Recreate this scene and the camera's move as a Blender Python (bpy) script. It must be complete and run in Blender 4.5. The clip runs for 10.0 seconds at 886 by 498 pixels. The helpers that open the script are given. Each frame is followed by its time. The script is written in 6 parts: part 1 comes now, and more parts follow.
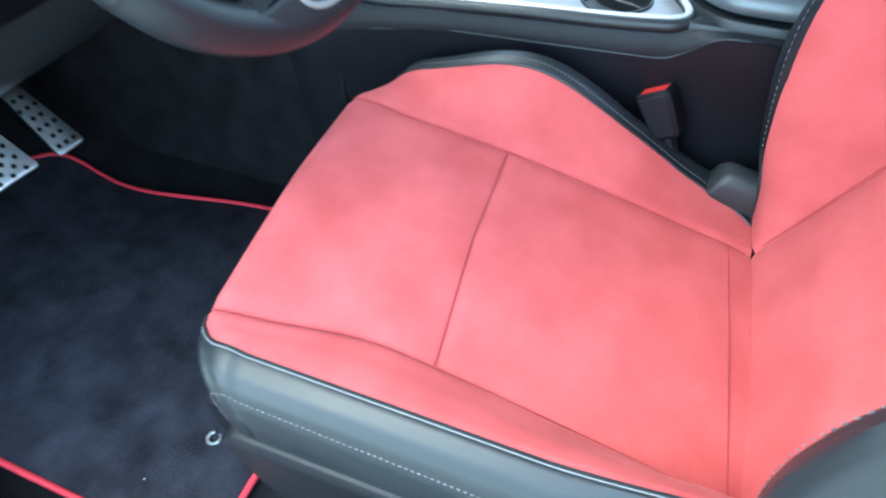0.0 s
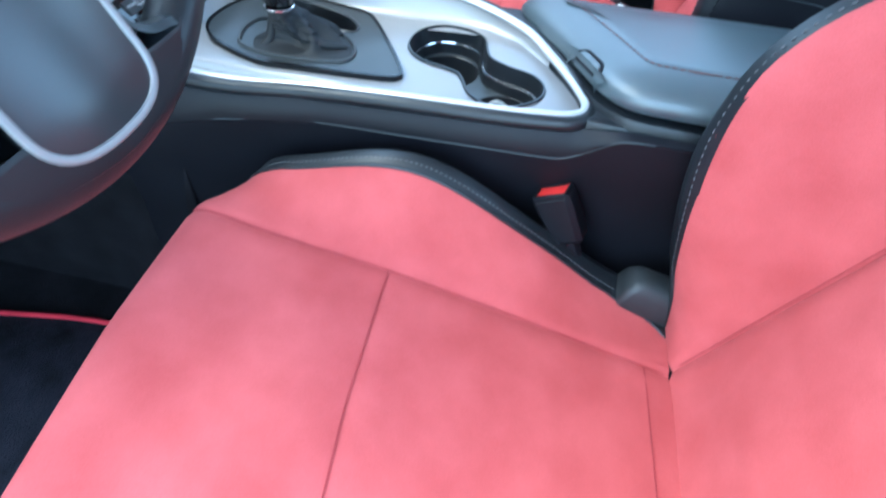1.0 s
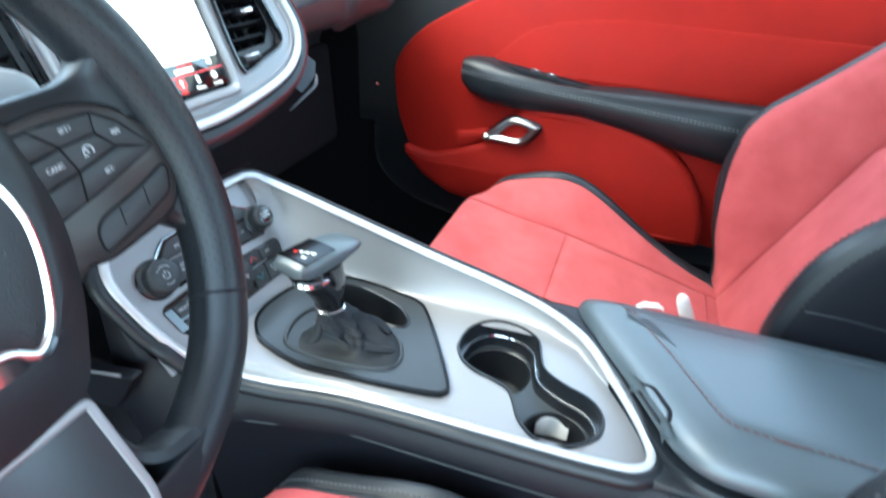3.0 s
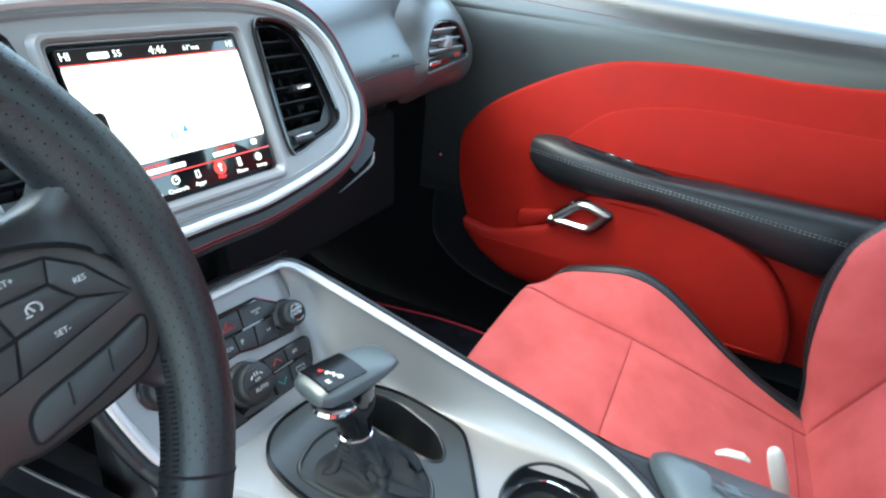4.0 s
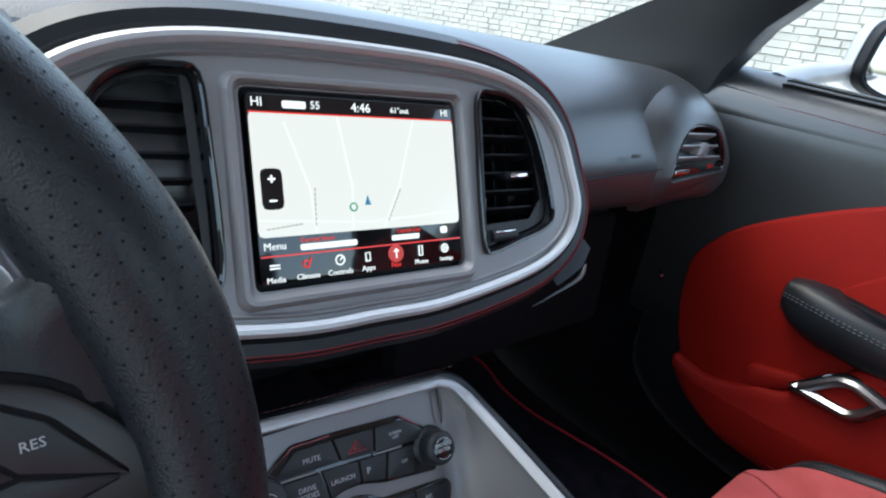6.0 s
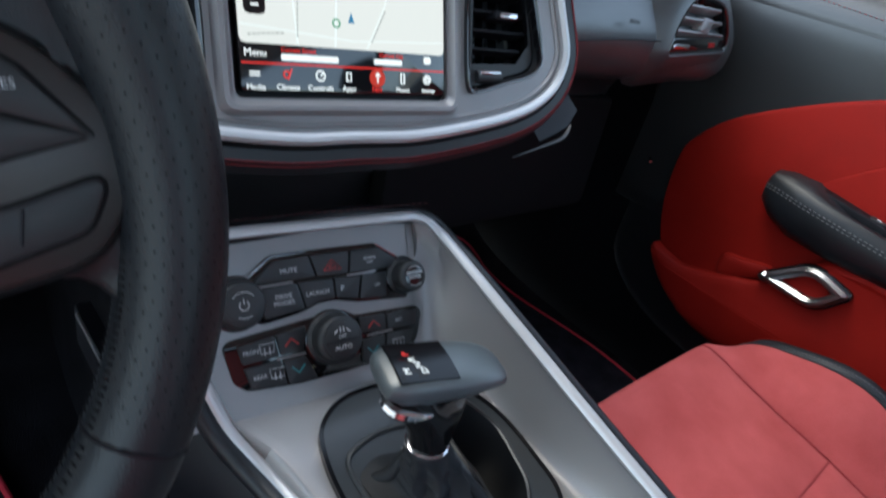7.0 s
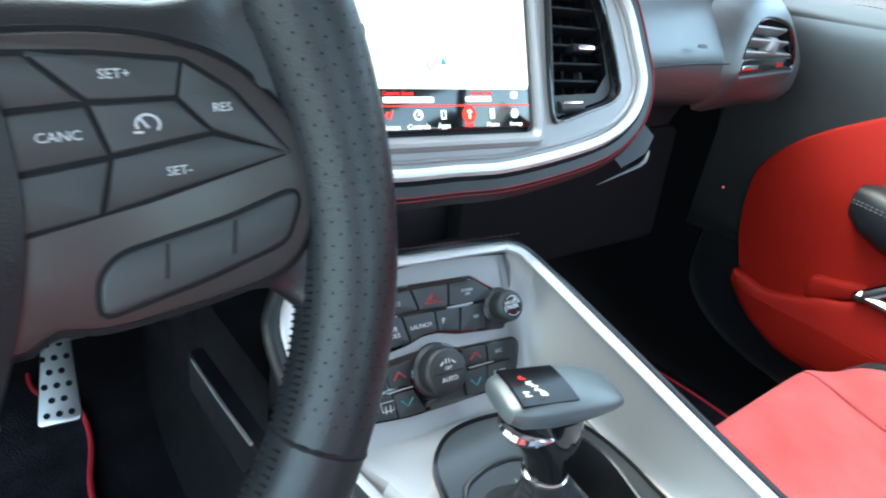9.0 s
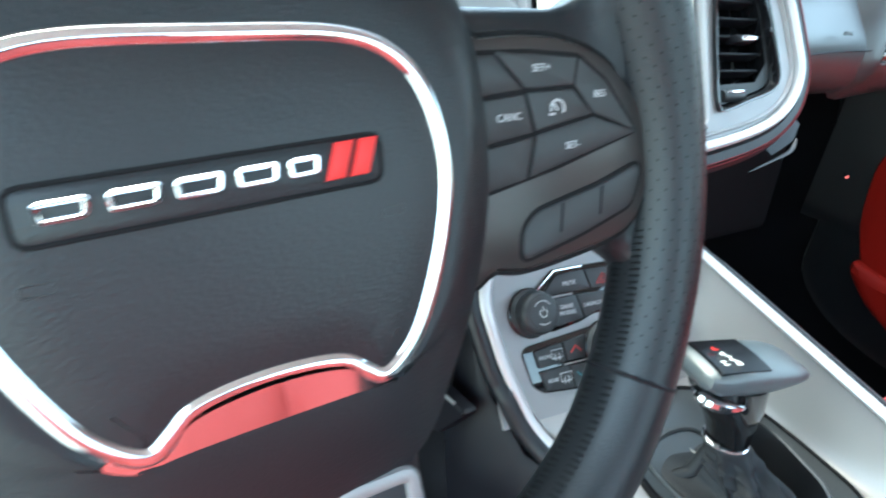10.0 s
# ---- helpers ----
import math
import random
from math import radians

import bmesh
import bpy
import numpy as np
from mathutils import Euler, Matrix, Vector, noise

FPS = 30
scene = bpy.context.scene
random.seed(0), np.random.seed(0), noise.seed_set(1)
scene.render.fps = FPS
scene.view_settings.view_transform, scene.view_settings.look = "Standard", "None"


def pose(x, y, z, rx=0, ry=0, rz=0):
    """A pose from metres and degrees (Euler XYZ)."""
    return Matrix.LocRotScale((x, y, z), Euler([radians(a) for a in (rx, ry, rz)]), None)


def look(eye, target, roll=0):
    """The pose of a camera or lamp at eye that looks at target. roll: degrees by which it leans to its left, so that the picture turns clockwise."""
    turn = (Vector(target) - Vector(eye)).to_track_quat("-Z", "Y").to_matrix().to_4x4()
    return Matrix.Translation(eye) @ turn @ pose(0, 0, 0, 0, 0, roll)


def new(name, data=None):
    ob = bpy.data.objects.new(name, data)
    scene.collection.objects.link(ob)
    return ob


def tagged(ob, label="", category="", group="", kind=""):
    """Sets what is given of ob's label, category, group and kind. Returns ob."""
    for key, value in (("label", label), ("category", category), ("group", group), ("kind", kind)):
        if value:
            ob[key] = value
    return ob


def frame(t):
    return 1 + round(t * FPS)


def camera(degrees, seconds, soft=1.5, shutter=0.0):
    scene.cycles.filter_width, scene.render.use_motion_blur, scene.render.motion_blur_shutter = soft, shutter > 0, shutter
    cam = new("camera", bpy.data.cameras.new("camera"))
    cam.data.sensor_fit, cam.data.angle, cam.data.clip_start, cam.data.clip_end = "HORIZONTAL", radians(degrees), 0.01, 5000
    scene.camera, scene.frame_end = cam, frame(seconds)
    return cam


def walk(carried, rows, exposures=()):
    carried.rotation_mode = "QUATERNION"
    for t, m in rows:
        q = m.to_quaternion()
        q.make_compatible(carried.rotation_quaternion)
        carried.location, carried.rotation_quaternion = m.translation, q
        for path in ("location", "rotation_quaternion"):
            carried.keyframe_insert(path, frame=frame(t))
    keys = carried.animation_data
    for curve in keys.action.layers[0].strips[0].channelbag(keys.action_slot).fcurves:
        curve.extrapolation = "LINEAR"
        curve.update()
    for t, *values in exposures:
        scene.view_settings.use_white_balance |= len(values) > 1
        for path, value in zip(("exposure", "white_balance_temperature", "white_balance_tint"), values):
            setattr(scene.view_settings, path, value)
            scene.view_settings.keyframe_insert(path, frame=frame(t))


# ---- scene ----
from mathutils import geometry

cam = camera(74.2, 10.0, 2.0, 0.4)
PATH = [
    (0, (-0.804, -0.331, 0.977), (0.421, 0.209, -0.509), -3.1),
    (0.3, (-0.753, -0.31, 0.939), (0.462, 0.122, -0.589), 0.6),
    (0.5, (-0.705, -0.312, 0.958), (0.514, 0.066, -0.582), 0.7),
    (0.8, (-0.656, -0.316, 0.962), (0.656, -0.033, -0.52), 2.7),
    (1, (-0.633, -0.306, 0.966), (0.739, -0.055, -0.467), 3.6),
    (1.2, (-0.61, -0.309, 0.971), (0.822, -0.066, -0.404), 4.7),
    (1.5, (-0.591, -0.305, 0.994), (0.924, -0.065, -0.289), 4.9),
    (2, (-0.557, -0.305, 1.01), (1.008, -0.023, -0.203), 4.0),
    (2.5, (-0.525, -0.295, 1.024), (1.095, 0.056, -0.095), 3.6),
    (2.8, (-0.508, -0.274, 1.044), (1.121, 0.177, -0.024), 2.9),
    (3, (-0.5, -0.265, 1.063), (1.15, 0.251, 0.056), 3.4),
    (3.2, (-0.484, -0.261, 1.08), (1.176, 0.324, 0.13), 3.2),
    (4.3, (-0.373, -0.211, 1.081), (1.263, 0.586, 0.251), 6.7),
    (4.5, (-0.364, -0.207, 1.075), (1.214, 0.712, 0.261), 4.7),
    (4.8, (-0.342, -0.185, 1.052), (1.197, 0.834, 0.284), 4.8),
    (5, (-0.328, -0.177, 1.05), (1.186, 0.904, 0.316), 4.5),
    (5.2, (-0.313, -0.166, 1.056), (1.14, 1.037, 0.392), 2.7),
    (6.3, (-0.277, -0.135, 1.056), (1.024, 1.179, 0.294), 12.8),
    (6.5, (-0.281, -0.147, 1.052), (1.011, 1.138, 0.228), 13.2),
    (6.8, (-0.281, -0.171, 1.029), (0.995, 1.054, 0.095), 14.3),
    (7, (-0.284, -0.183, 1.014), (1.002, 0.993, 0.032), 15.7),
    (7.2, (-0.279, -0.195, 1.001), (0.988, 0.957, -0.031), 16.4),
    (7.5, (-0.28, -0.211, 0.987), (0.988, 0.887, -0.102), 18.0),
    (7.7, (-0.276, -0.218, 0.973), (0.989, 0.855, -0.144), 18.1),
    (8, (-0.281, -0.208, 0.972), (0.95, 0.931, -0.116), 15.7),
    (8.3, (-0.285, -0.189, 0.983), (0.922, 1.052, -0.019), 11.6),
    (8.5, (-0.297, -0.179, 0.989), (0.9, 1.118, 0.049), 10.6),
    (8.8, (-0.311, -0.175, 0.994), (0.867, 1.188, 0.127), 9.9),
    (9, (-0.321, -0.172, 0.994), (0.86, 1.192, 0.133), 9.1),
    (9.5, (-0.377, -0.165, 0.997), (0.709, 1.279, 0.139), 6.9),
    (9.7, (-0.398, -0.158, 0.994), (0.665, 1.304, 0.137), 6.5),
    (10, (-0.427, -0.149, 0.987), (0.588, 1.322, 0.089), 6.8),
]
EXPOSURE = [(0, 2.5, 5300, -14), (0.6, 2.4, 5000, -12), (1.2, 2.4, 4950, -10), (1.5, 2.45, 5300, -10), (2.0, 2.5, 5450, -10), (3, 2.6, 5700, -10), (4.5, 2.15, 6000, -9), (5.0, 2.0, 6000, -6), (6.2, 1.0, 6000, 0), (6.6, 0.95, 6000, 0), (7.2, 1.22, 5900, 0), (7.6, 1.95, 5700, -4), (8.0, 2.42, 5800, -7), (8.5, 2.78, 5900, -10), (9.0, 2.55, 5900, -11), (10, 2.6, 6000, -12)]
walk(cam, [(t, look(eye, target, roll)) for t, eye, target, roll in PATH], EXPOSURE)


# ---- world and light ----
wd = bpy.data.worlds.new("sky")
scene.world = wd
wd.use_nodes = True
nt = wd.node_tree
sky = nt.nodes.new("ShaderNodeTexSky")
sky.sky_type, sky.sun_disc = "NISHITA", False
sky.sun_elevation, sky.sun_rotation = radians(60), radians(330)
sky.air_density, sky.dust_density, sky.ozone_density = 1.2, 3.0, 1.0
nt.links.new(sky.outputs[0], nt.nodes["Background"].inputs[0])
nt.nodes["Background"].inputs[1].default_value = 0.25
sun = new("sun", bpy.data.lights.new("sun", "SUN"))
sun.data.energy, sun.data.angle, sun.data.color = 1.0, radians(160), (1.0, 0.99, 0.98)
sun.matrix_world = look((-0.3, -0.3, 3.6), (0, 0, 0.5))


# ---- geometry helpers ----
def V(*a):
    return Vector(a[0] if len(a) == 1 else a)


class Geo:
    """Vertices and faces gathered for one mesh."""
    def __init__(self):
        self.v, self.f = [], []

    def add(self, vs, fs):
        k = len(self.v)
        self.v += [Vector(p) for p in vs]
        self.f += [[k + i for i in f] for f in fs]
        return self

    def join(self, other):
        return self.add(other.v, other.f)


class Fr:
    """A flat working frame: origin, right, up and outward."""
    def __init__(self, o, u, v, n=None):
        self.o, self.u = Vector(o), Vector(u).normalized()
        self.n = Vector(n).normalized() if n is not None else self.u.cross(Vector(v)).normalized()
        self.v = self.n.cross(self.u).normalized()

    def __call__(self, a, b, c=0.0):
        return self.o + self.u * a + self.v * b + self.n * c


def loft(rings, closed=True, caps=(True, True), loop=False):
    g, n = Geo(), len(rings[0])
    fs = []
    m = len(rings)
    for i in range(m if loop else m - 1):
        a, b = i * n, (i + 1) % m * n
        for j in range(n if closed else n - 1):
            k = (j + 1) % n
            fs.append([a + j, a + k, b + k, b + j])
    if closed and not loop:
        for on, k in ((caps[0], 0), (caps[1], m - 1)):
            if on and n > 4:
                fs += [[k * n + j for j in tri] for tri in geometry.tessellate_polygon([[Vector(p) for p in rings[k]]])]
            elif on:
                fs.append([k * n + j for j in range(n)])
    return g.add([p for r in rings for p in r], fs)


def spline(pts, n=6, closed=False):
    """A smooth line through the points (Catmull-Rom)."""
    P = [Vector(p) for p in pts]
    m, out = len(P), []
    for i in range(m if closed else m - 1):
        if closed:
            a, b, c, d = P[i - 1], P[i], P[(i + 1) % m], P[(i + 2) % m]
        else:
            a, b, c, d = P[max(i - 1, 0)], P[i], P[i + 1], P[min(i + 2, m - 1)]
        for k in range(n):
            t = k / n
            out.append(0.5 * (2 * b + (c - a) * t + (2 * a - 5 * b + 4 * c - d) * t * t + (3 * b - a - 3 * c + d) * t ** 3))
    if not closed:
        out.append(P[-1])
    return out


def rounded(pts, r, seg=4):
    """A closed flat outline with rounded corners; r: one radius or one for each corner."""
    m, out = len(pts), []
    for i in range(m):
        a, b, c = Vector(pts[i - 1]), Vector(pts[i]), Vector(pts[(i + 1) % m])
        rr = r[i] if isinstance(r, (list, tuple)) else r
        d1, d2 = a - b, c - b
        k1, k2 = min(rr, d1.length * 0.48), min(rr, d2.length * 0.48)
        s, e = b + d1.normalized() * k1, b + d2.normalized() * k2
        for k in range(seg + 1):
            t = k / seg
            out.append((1 - t) ** 2 * s + 2 * t * (1 - t) * b + t * t * e)
    return out


def area(pts):
    return 0.5 * sum(pts[i - 1][0] * pts[i][1] - pts[i][0] * pts[i - 1][1] for i in range(len(pts)))


def shrink(pts, d):
    """The outline moved inwards by d."""
    m, s, out = len(pts), (1 if area(pts) > 0 else -1), []
    for i in range(m):
        a, b, c = Vector(pts[i - 1]), Vector(pts[i]), Vector(pts[(i + 1) % m])
        e1, e2 = (b - a), (c - b)
        e1 = e1.normalized() if e1.length > 1e-9 else e2.normalized()
        e2 = e2.normalized() if e2.length > 1e-9 else e1
        n1, n2 = Vector((-e1.y, e1.x)), Vector((-e2.y, e2.x))
        q = (n1 + n2)
        q = q.normalized() if q.length > 1e-6 else n1
        out.append(b + q * (s * d / max(0.5, q.dot(n1))))
    return out


def plate(fr, pts, c0, c1, bev=0.0015, both=False):
    """A solid of that outline between the depths c0 and c1, its front edge rounded off."""
    rings = []
    if both:
        rings.append([fr(p[0], p[1], c0) for p in shrink(pts, bev)])
        c0 += bev
    rings.append([fr(p[0], p[1], c0) for p in pts])
    if bev > 0:
        rings.append([fr(p[0], p[1], c1 - bev) for p in pts])
        rings.append([fr(p[0], p[1], c1 - 0.3 * bev) for p in shrink(pts, 0.35 * bev)])
        rings.append([fr(p[0], p[1], c1) for p in shrink(pts, bev)])
    else:
        rings.append([fr(p[0], p[1], c1) for p in pts])
    return loft(rings)


def hoop(fr, outer, w, c0, c1, bev=0.001):
    """A flat ring of width w inside the outline."""
    inner = shrink(outer, w)
    secs = []
    o2, i2 = shrink(outer, bev), shrink(outer, w - bev)
    for p, q, r, s in zip(outer, inner, o2, i2):
        secs.append([fr(p[0], p[1], c0), fr(p[0], p[1], c1 - bev), fr(r[0], r[1], c1), fr(s[0], s[1], c1), fr(q[0], q[1], c1 - bev), fr(q[0], q[1], c0)])
    return loft(secs, loop=True)


def tube(path, r, n=8, closed=False, flat=1.0, up=(0, 0, 1)):
    """A round or flattened bar along a line; r: a radius or one for each point."""
    P, secs = [Vector(p) for p in path], []
    m = len(P)
    side = None
    for i in range(m):
        a, b = (P[i - 1], P[(i + 1) % m]) if closed else (P[max(i - 1, 0)], P[min(i + 1, m - 1)])
        t = (b - a).normalized()
        s = t.cross(Vector(up))
        s = s.normalized() if s.length > 1e-4 else (side or t.orthogonal().normalized())
        side = s
        w = s.cross(t).normalized()
        rr = r[i] if isinstance(r, (list, tuple)) else r
        secs.append([P[i] + s * (math.cos(k * math.tau / n) * rr) + w * (math.sin(k * math.tau / n) * rr * flat) for k in range(n)])
    return loft(secs, loop=closed)


def lathe(fr, prof, n=32, cap=True):
    """A turned body about the frame's outward axis; prof: (radius, depth) from the back to the front."""
    return loft([[fr(r * math.cos(k * math.tau / n), r * math.sin(k * math.tau / n), c) for k in range(n)] for r, c in prof], caps=(cap, cap))


def sheet(f, us, vs, thick=0.01, back=(0, 0, -1)):
    """A padded sheet over a grid of parameters, with a body of that thickness behind it."""
    nu, nv, d = len(us), len(vs), Vector(back) * thick
    top = [Vector(f(u, v)) for u in us for v in vs]
    g = Geo()
    k = nu * nv
    fs = []
    ix = lambda i, j: i * nv + j  # noqa: E731
    for i in range(nu - 1):
        for j in range(nv - 1):
            q = [ix(i, j), ix(i + 1, j), ix(i + 1, j + 1), ix(i, j + 1)]
            fs += [q, [k + a for a in q[::-1]]]
    rim = [ix(i, 0) for i in range(nu)] + [ix(nu - 1, j) for j in range(1, nv)] + [ix(i, nv - 1) for i in range(nu - 2, -1, -1)] + [ix(0, j) for j in range(nv - 2, 0, -1)]
    for a, b in zip(rim, rim[1:] + rim[:1]):
        fs.append([a, k + a, k + b, b])
    return g.add(top + [p + d for p in top], fs)


def box(fr, a0, a1, b0, b1, c0, c1, bev=0.002):
    return plate(fr, rounded([(a0, b0), (a1, b0), (a1, b1), (a0, b1)], min(0.3 * min(a1 - a0, b1 - b0), 0.004), 2), c0, c1, bev)


def stitches(path, length=0.0045, gap=0.0025, r=0.0008, lift=(0, 0, 0)):
    """A row of thread stitches laid along a line."""
    P, g = [Vector(p) + Vector(lift) for p in path], Geo()
    dist, run = [0.0], 0.0
    for a, b in zip(P, P[1:]):
        run += (b - a).length
        dist.append(run)

    def at(s):
        for i in range(len(P) - 1):
            if s <= dist[i + 1]:
                k = (s - dist[i]) / max(dist[i + 1] - dist[i], 1e-9)
                return P[i].lerp(P[i + 1], k)
        return P[-1]
    s = 0.0
    while s + length < run:
        a, b = at(s), at(s + length)
        g.join(tube([a, a.lerp(b, 0.2), a.lerp(b, 0.8), b], [r * 0.4, r, r, r * 0.4], 5))
        s += length + gap
    return g


def lin(a, b, n):
    return [a + (b - a) * i / (n - 1) for i in range(n)]


def step(x, a, b):
    t = min(max((x - a) / (b - a), 0.0), 1.0)
    return t * t * (3 - 2 * t)


ORIGIN = {}


def mesh_of(name, g):
    me = bpy.data.meshes.new(name)
    me.from_pydata(g.v, [], g.f)
    bm = bmesh.new()
    bm.from_mesh(me)
    bmesh.ops.remove_doubles(bm, verts=bm.verts, dist=1e-6)
    bmesh.ops.recalc_face_normals(bm, faces=bm.faces)
    bm.to_mesh(me)
    bm.free()
    me.shade_smooth()
    me.set_sharp_from_angle(angle=radians(38))
    return me


def thing(name, at, label, category, group="", kind=""):
    ob = new(name)
    ob.empty_display_size = 0.05
    ob.location = at
    ORIGIN[ob] = Vector(at)
    return tagged(ob, label, category, group, kind)


def part(name, g, material, parent, label=""):
    o = ORIGIN[parent]
    g.v = [p - o for p in g.v]
    ob = new(name, mesh_of(name, g))
    ob.data.materials.append(material)
    ob.parent = parent
    ORIGIN[ob] = o
    return tagged(ob, label)


def solo(name, g, material, label, category="", group="", kind=""):
    """A thing that is one mesh, with its origin at its base."""
    lo = Vector([min(p[i] for p in g.v) for i in range(3)])
    hi = Vector([max(p[i] for p in g.v) for i in range(3)])
    o = Vector(((lo.x + hi.x) / 2, (lo.y + hi.y) / 2, lo.z))
    g.v = [p - o for p in g.v]
    ob = new(name, mesh_of(name, g))
    ob.location = o
    ob.data.materials.append(material)
    ORIGIN[ob] = o
    return tagged(ob, label, category, group, kind)


def lettering(body, size, fr, a, b, c, material, parent, turn=0.0, wide=1.0, name="lettering"):
    """Words in the built-in font, centred on (a, b) of the frame."""
    cu = bpy.data.curves.new("words", "FONT")
    cu.body, cu.size, cu.align_x, cu.align_y, cu.extrude = body, size, "CENTER", "CENTER", 0.0002
    cu.resolution_u = 2
    tmp = bpy.data.objects.new("words", cu)
    me = bpy.data.meshes.new_from_object(tmp)
    bpy.data.objects.remove(tmp)
    g = Geo()
    ct, st = math.cos(radians(turn)), math.sin(radians(turn))
    g.add([fr(a + (v.co.x * wide * ct - v.co.y * st), b + (v.co.x * wide * st + v.co.y * ct), c + v.co.z) for v in me.vertices], [list(p.vertices) for p in me.polygons])
    bpy.data.meshes.remove(me)
    return part(name, g, material, parent)


# ---- materials ----
def nodes_of(name):
    m = bpy.data.materials.new(name)
    m.use_nodes = True
    t = m.node_tree
    return m, t, t.nodes["Principled BSDF"]


def surface(name, color, rough=0.5, metal=0.0, grain=400.0, bump=0.15, vary=0.15, blotch=14.0, rvary=0.1, sheen=0.0, coat=0.0, spec=0.5, kind="noise", depth=0.0006, nap=0.0):
    """A procedural surface: base colour with blotches and grain, uneven gloss, fine relief."""
    m, t, p = nodes_of(name)
    N, L = t.nodes, t.links
    co = N.new("ShaderNodeTexCoord")
    big, fine = N.new("ShaderNodeTexNoise"), N.new("ShaderNodeTexNoise")
    big.inputs["Scale"].default_value, big.inputs["Detail"].default_value = blotch, 4
    fine.inputs["Scale"].default_value, fine.inputs["Detail"].default_value = grain, 3
    for k in (big, fine):
        L.new(co.outputs["Object"], k.inputs["Vector"])
    mix = N.new("ShaderNodeMath")
    mix.operation = "MULTIPLY_ADD"
    L.new(fine.outputs[0], mix.inputs[0])
    mix.inputs[1].default_value = 0.45
    L.new(big.outputs[0], mix.inputs[2])
    ramp = N.new("ShaderNodeValToRGB")
    ramp.color_ramp.elements[0].position, ramp.color_ramp.elements[1].position = 0.45, 1.0
    for e, s in zip(ramp.color_ramp.elements, (1 - vary, 1 + vary)):
        e.color = (*[min(c * (s + (s - 1) * nap * (i > 0)), 1.0) for i, c in enumerate(color)], 1)
    L.new(mix.outputs[0], ramp.inputs[0])
    L.new(ramp.outputs[0], p.inputs["Base Color"])
    rr = N.new("ShaderNodeMapRange")
    rr.inputs[3].default_value, rr.inputs[4].default_value = max(rough - rvary, 0.02), min(rough + rvary, 1.0)
    L.new(big.outputs[0], rr.inputs[0])
    L.new(rr.outputs[0], p.inputs["Roughness"])
    p.inputs["Metallic"].default_value = metal
    p.inputs["Specular IOR Level"].default_value = spec
    if sheen:
        p.inputs["Sheen Weight"].default_value, p.inputs["Sheen Roughness"].default_value = sheen, 0.45
        p.inputs["Sheen Tint"].default_value = (1.0, 0.55, 0.55, 1)
    if coat:
        p.inputs["Coat Weight"].default_value, p.inputs["Coat Roughness"].default_value = coat, 0.05
    if bump:
        bp = N.new("ShaderNodeBump")
        bp.inputs["Strength"].default_value, bp.inputs["Distance"].default_value = bump, depth
        if kind == "leather":
            vo = N.new("ShaderNodeTexVoronoi")
            vo.feature = "SMOOTH_F1"
            vo.inputs["Scale"].default_value = grain
            L.new(co.outputs["Object"], vo.inputs["Vector"])
            L.new(vo.outputs["Distance"], bp.inputs["Height"])
        else:
            L.new(fine.outputs[0], bp.inputs["Height"])
        L.new(bp.outputs[0], p.inputs["Normal"])
    return m


def glow(name, color, strength):
    m, t, p = nodes_of(name)
    p.inputs["Base Color"].default_value = (0.02, 0.02, 0.02, 1)
    p.inputs["Emission Color"].default_value = (*color, 1)
    p.inputs["Emission Strength"].default_value = strength
    p.inputs["Roughness"].default_value = 0.15
    return m


SUEDE = surface("red_suede", (0.385, 0.071, 0.072), 0.85, 0, 900, 0.35, 0.15, 17, 0.08, sheen=0.10, nap=0.8, spec=0.25)
REDPANEL = surface("red_soft_panel", (0.255, 0.0075, 0.004), 0.62, 0, 700, 0.3, 0.10, 10, 0.08, kind="leather", spec=0.15, depth=0.0007)
LEATHER = surface("black_leather", (0.0105, 0.0122, 0.0148), 0.40, 0, 1300, 0.2, 0.2, 12, 0.08, kind="leather", spec=0.40)
SOFT = surface("soft_black_dash", (0.012, 0.0128, 0.014), 0.34, 0, 850, 0.25, 0.18, 8, 0.06, kind="leather", spec=0.95, depth=0.0006)
# The same soft black, lightened: the windscreen's glare on the dash is in the base.
LITSOFT = surface("soft_black_dash_lit", (0.025, 0.0262, 0.0285), 0.34, 0, 850, 0.25, 0.18, 8, 0.06, kind="leather", spec=0.95, depth=0.0006)
# Smooth black leather with the sky's sheen mixed into a teal-grey base.
LITLEATHER = surface("sky_lit_black_leather", (0.056, 0.071, 0.080), 0.40, 0, 1500, 0.08, 0.15, 12, 0.06, kind="leather", spec=0.9)
PLATEBLACK = surface("satin_black_plate", (0.026, 0.030, 0.033), 0.36, 0, 1500, 0.06, 0.12, 12, 0.06)
BOOTSKIN = surface("matt_boot_leather", (0.013, 0.0145, 0.017), 0.55, 0, 900, 0.3, 0.25, 40, 0.1, kind="leather", spec=0.22)
PADGRAIN = surface("grained_pad", (0.0105, 0.012, 0.0145), 0.42, 0, 1100, 0.18, 0.2, 12, 0.08, kind="leather", depth=0.0006)
PLASTIC = surface("black_plastic", (0.0058, 0.0058, 0.0085), 0.52, 0, 1400, 0.12, 0.2, 10, 0.1, spec=0.24)
KEY = surface("button_rubber", (0.019, 0.021, 0.023), 0.5, 0, 1500, 0.1, 0.1, 30, 0.06)
DISPLAYBLACK = surface("dark_display_glass", (0.004, 0.004, 0.005), 0.22, 0, 300, 0.0, 0.05, 10, 0.03, spec=0.25)
GLOSS = surface("piano_black", (0.006, 0.006, 0.007), 0.08, 0, 300, 0.0, 0.1, 10, 0.03, coat=0.6)
CHROME = surface("chrome", (0.82, 0.82, 0.84), 0.08, 1.0, 300, 0.0, 0.03, 20, 0.04)
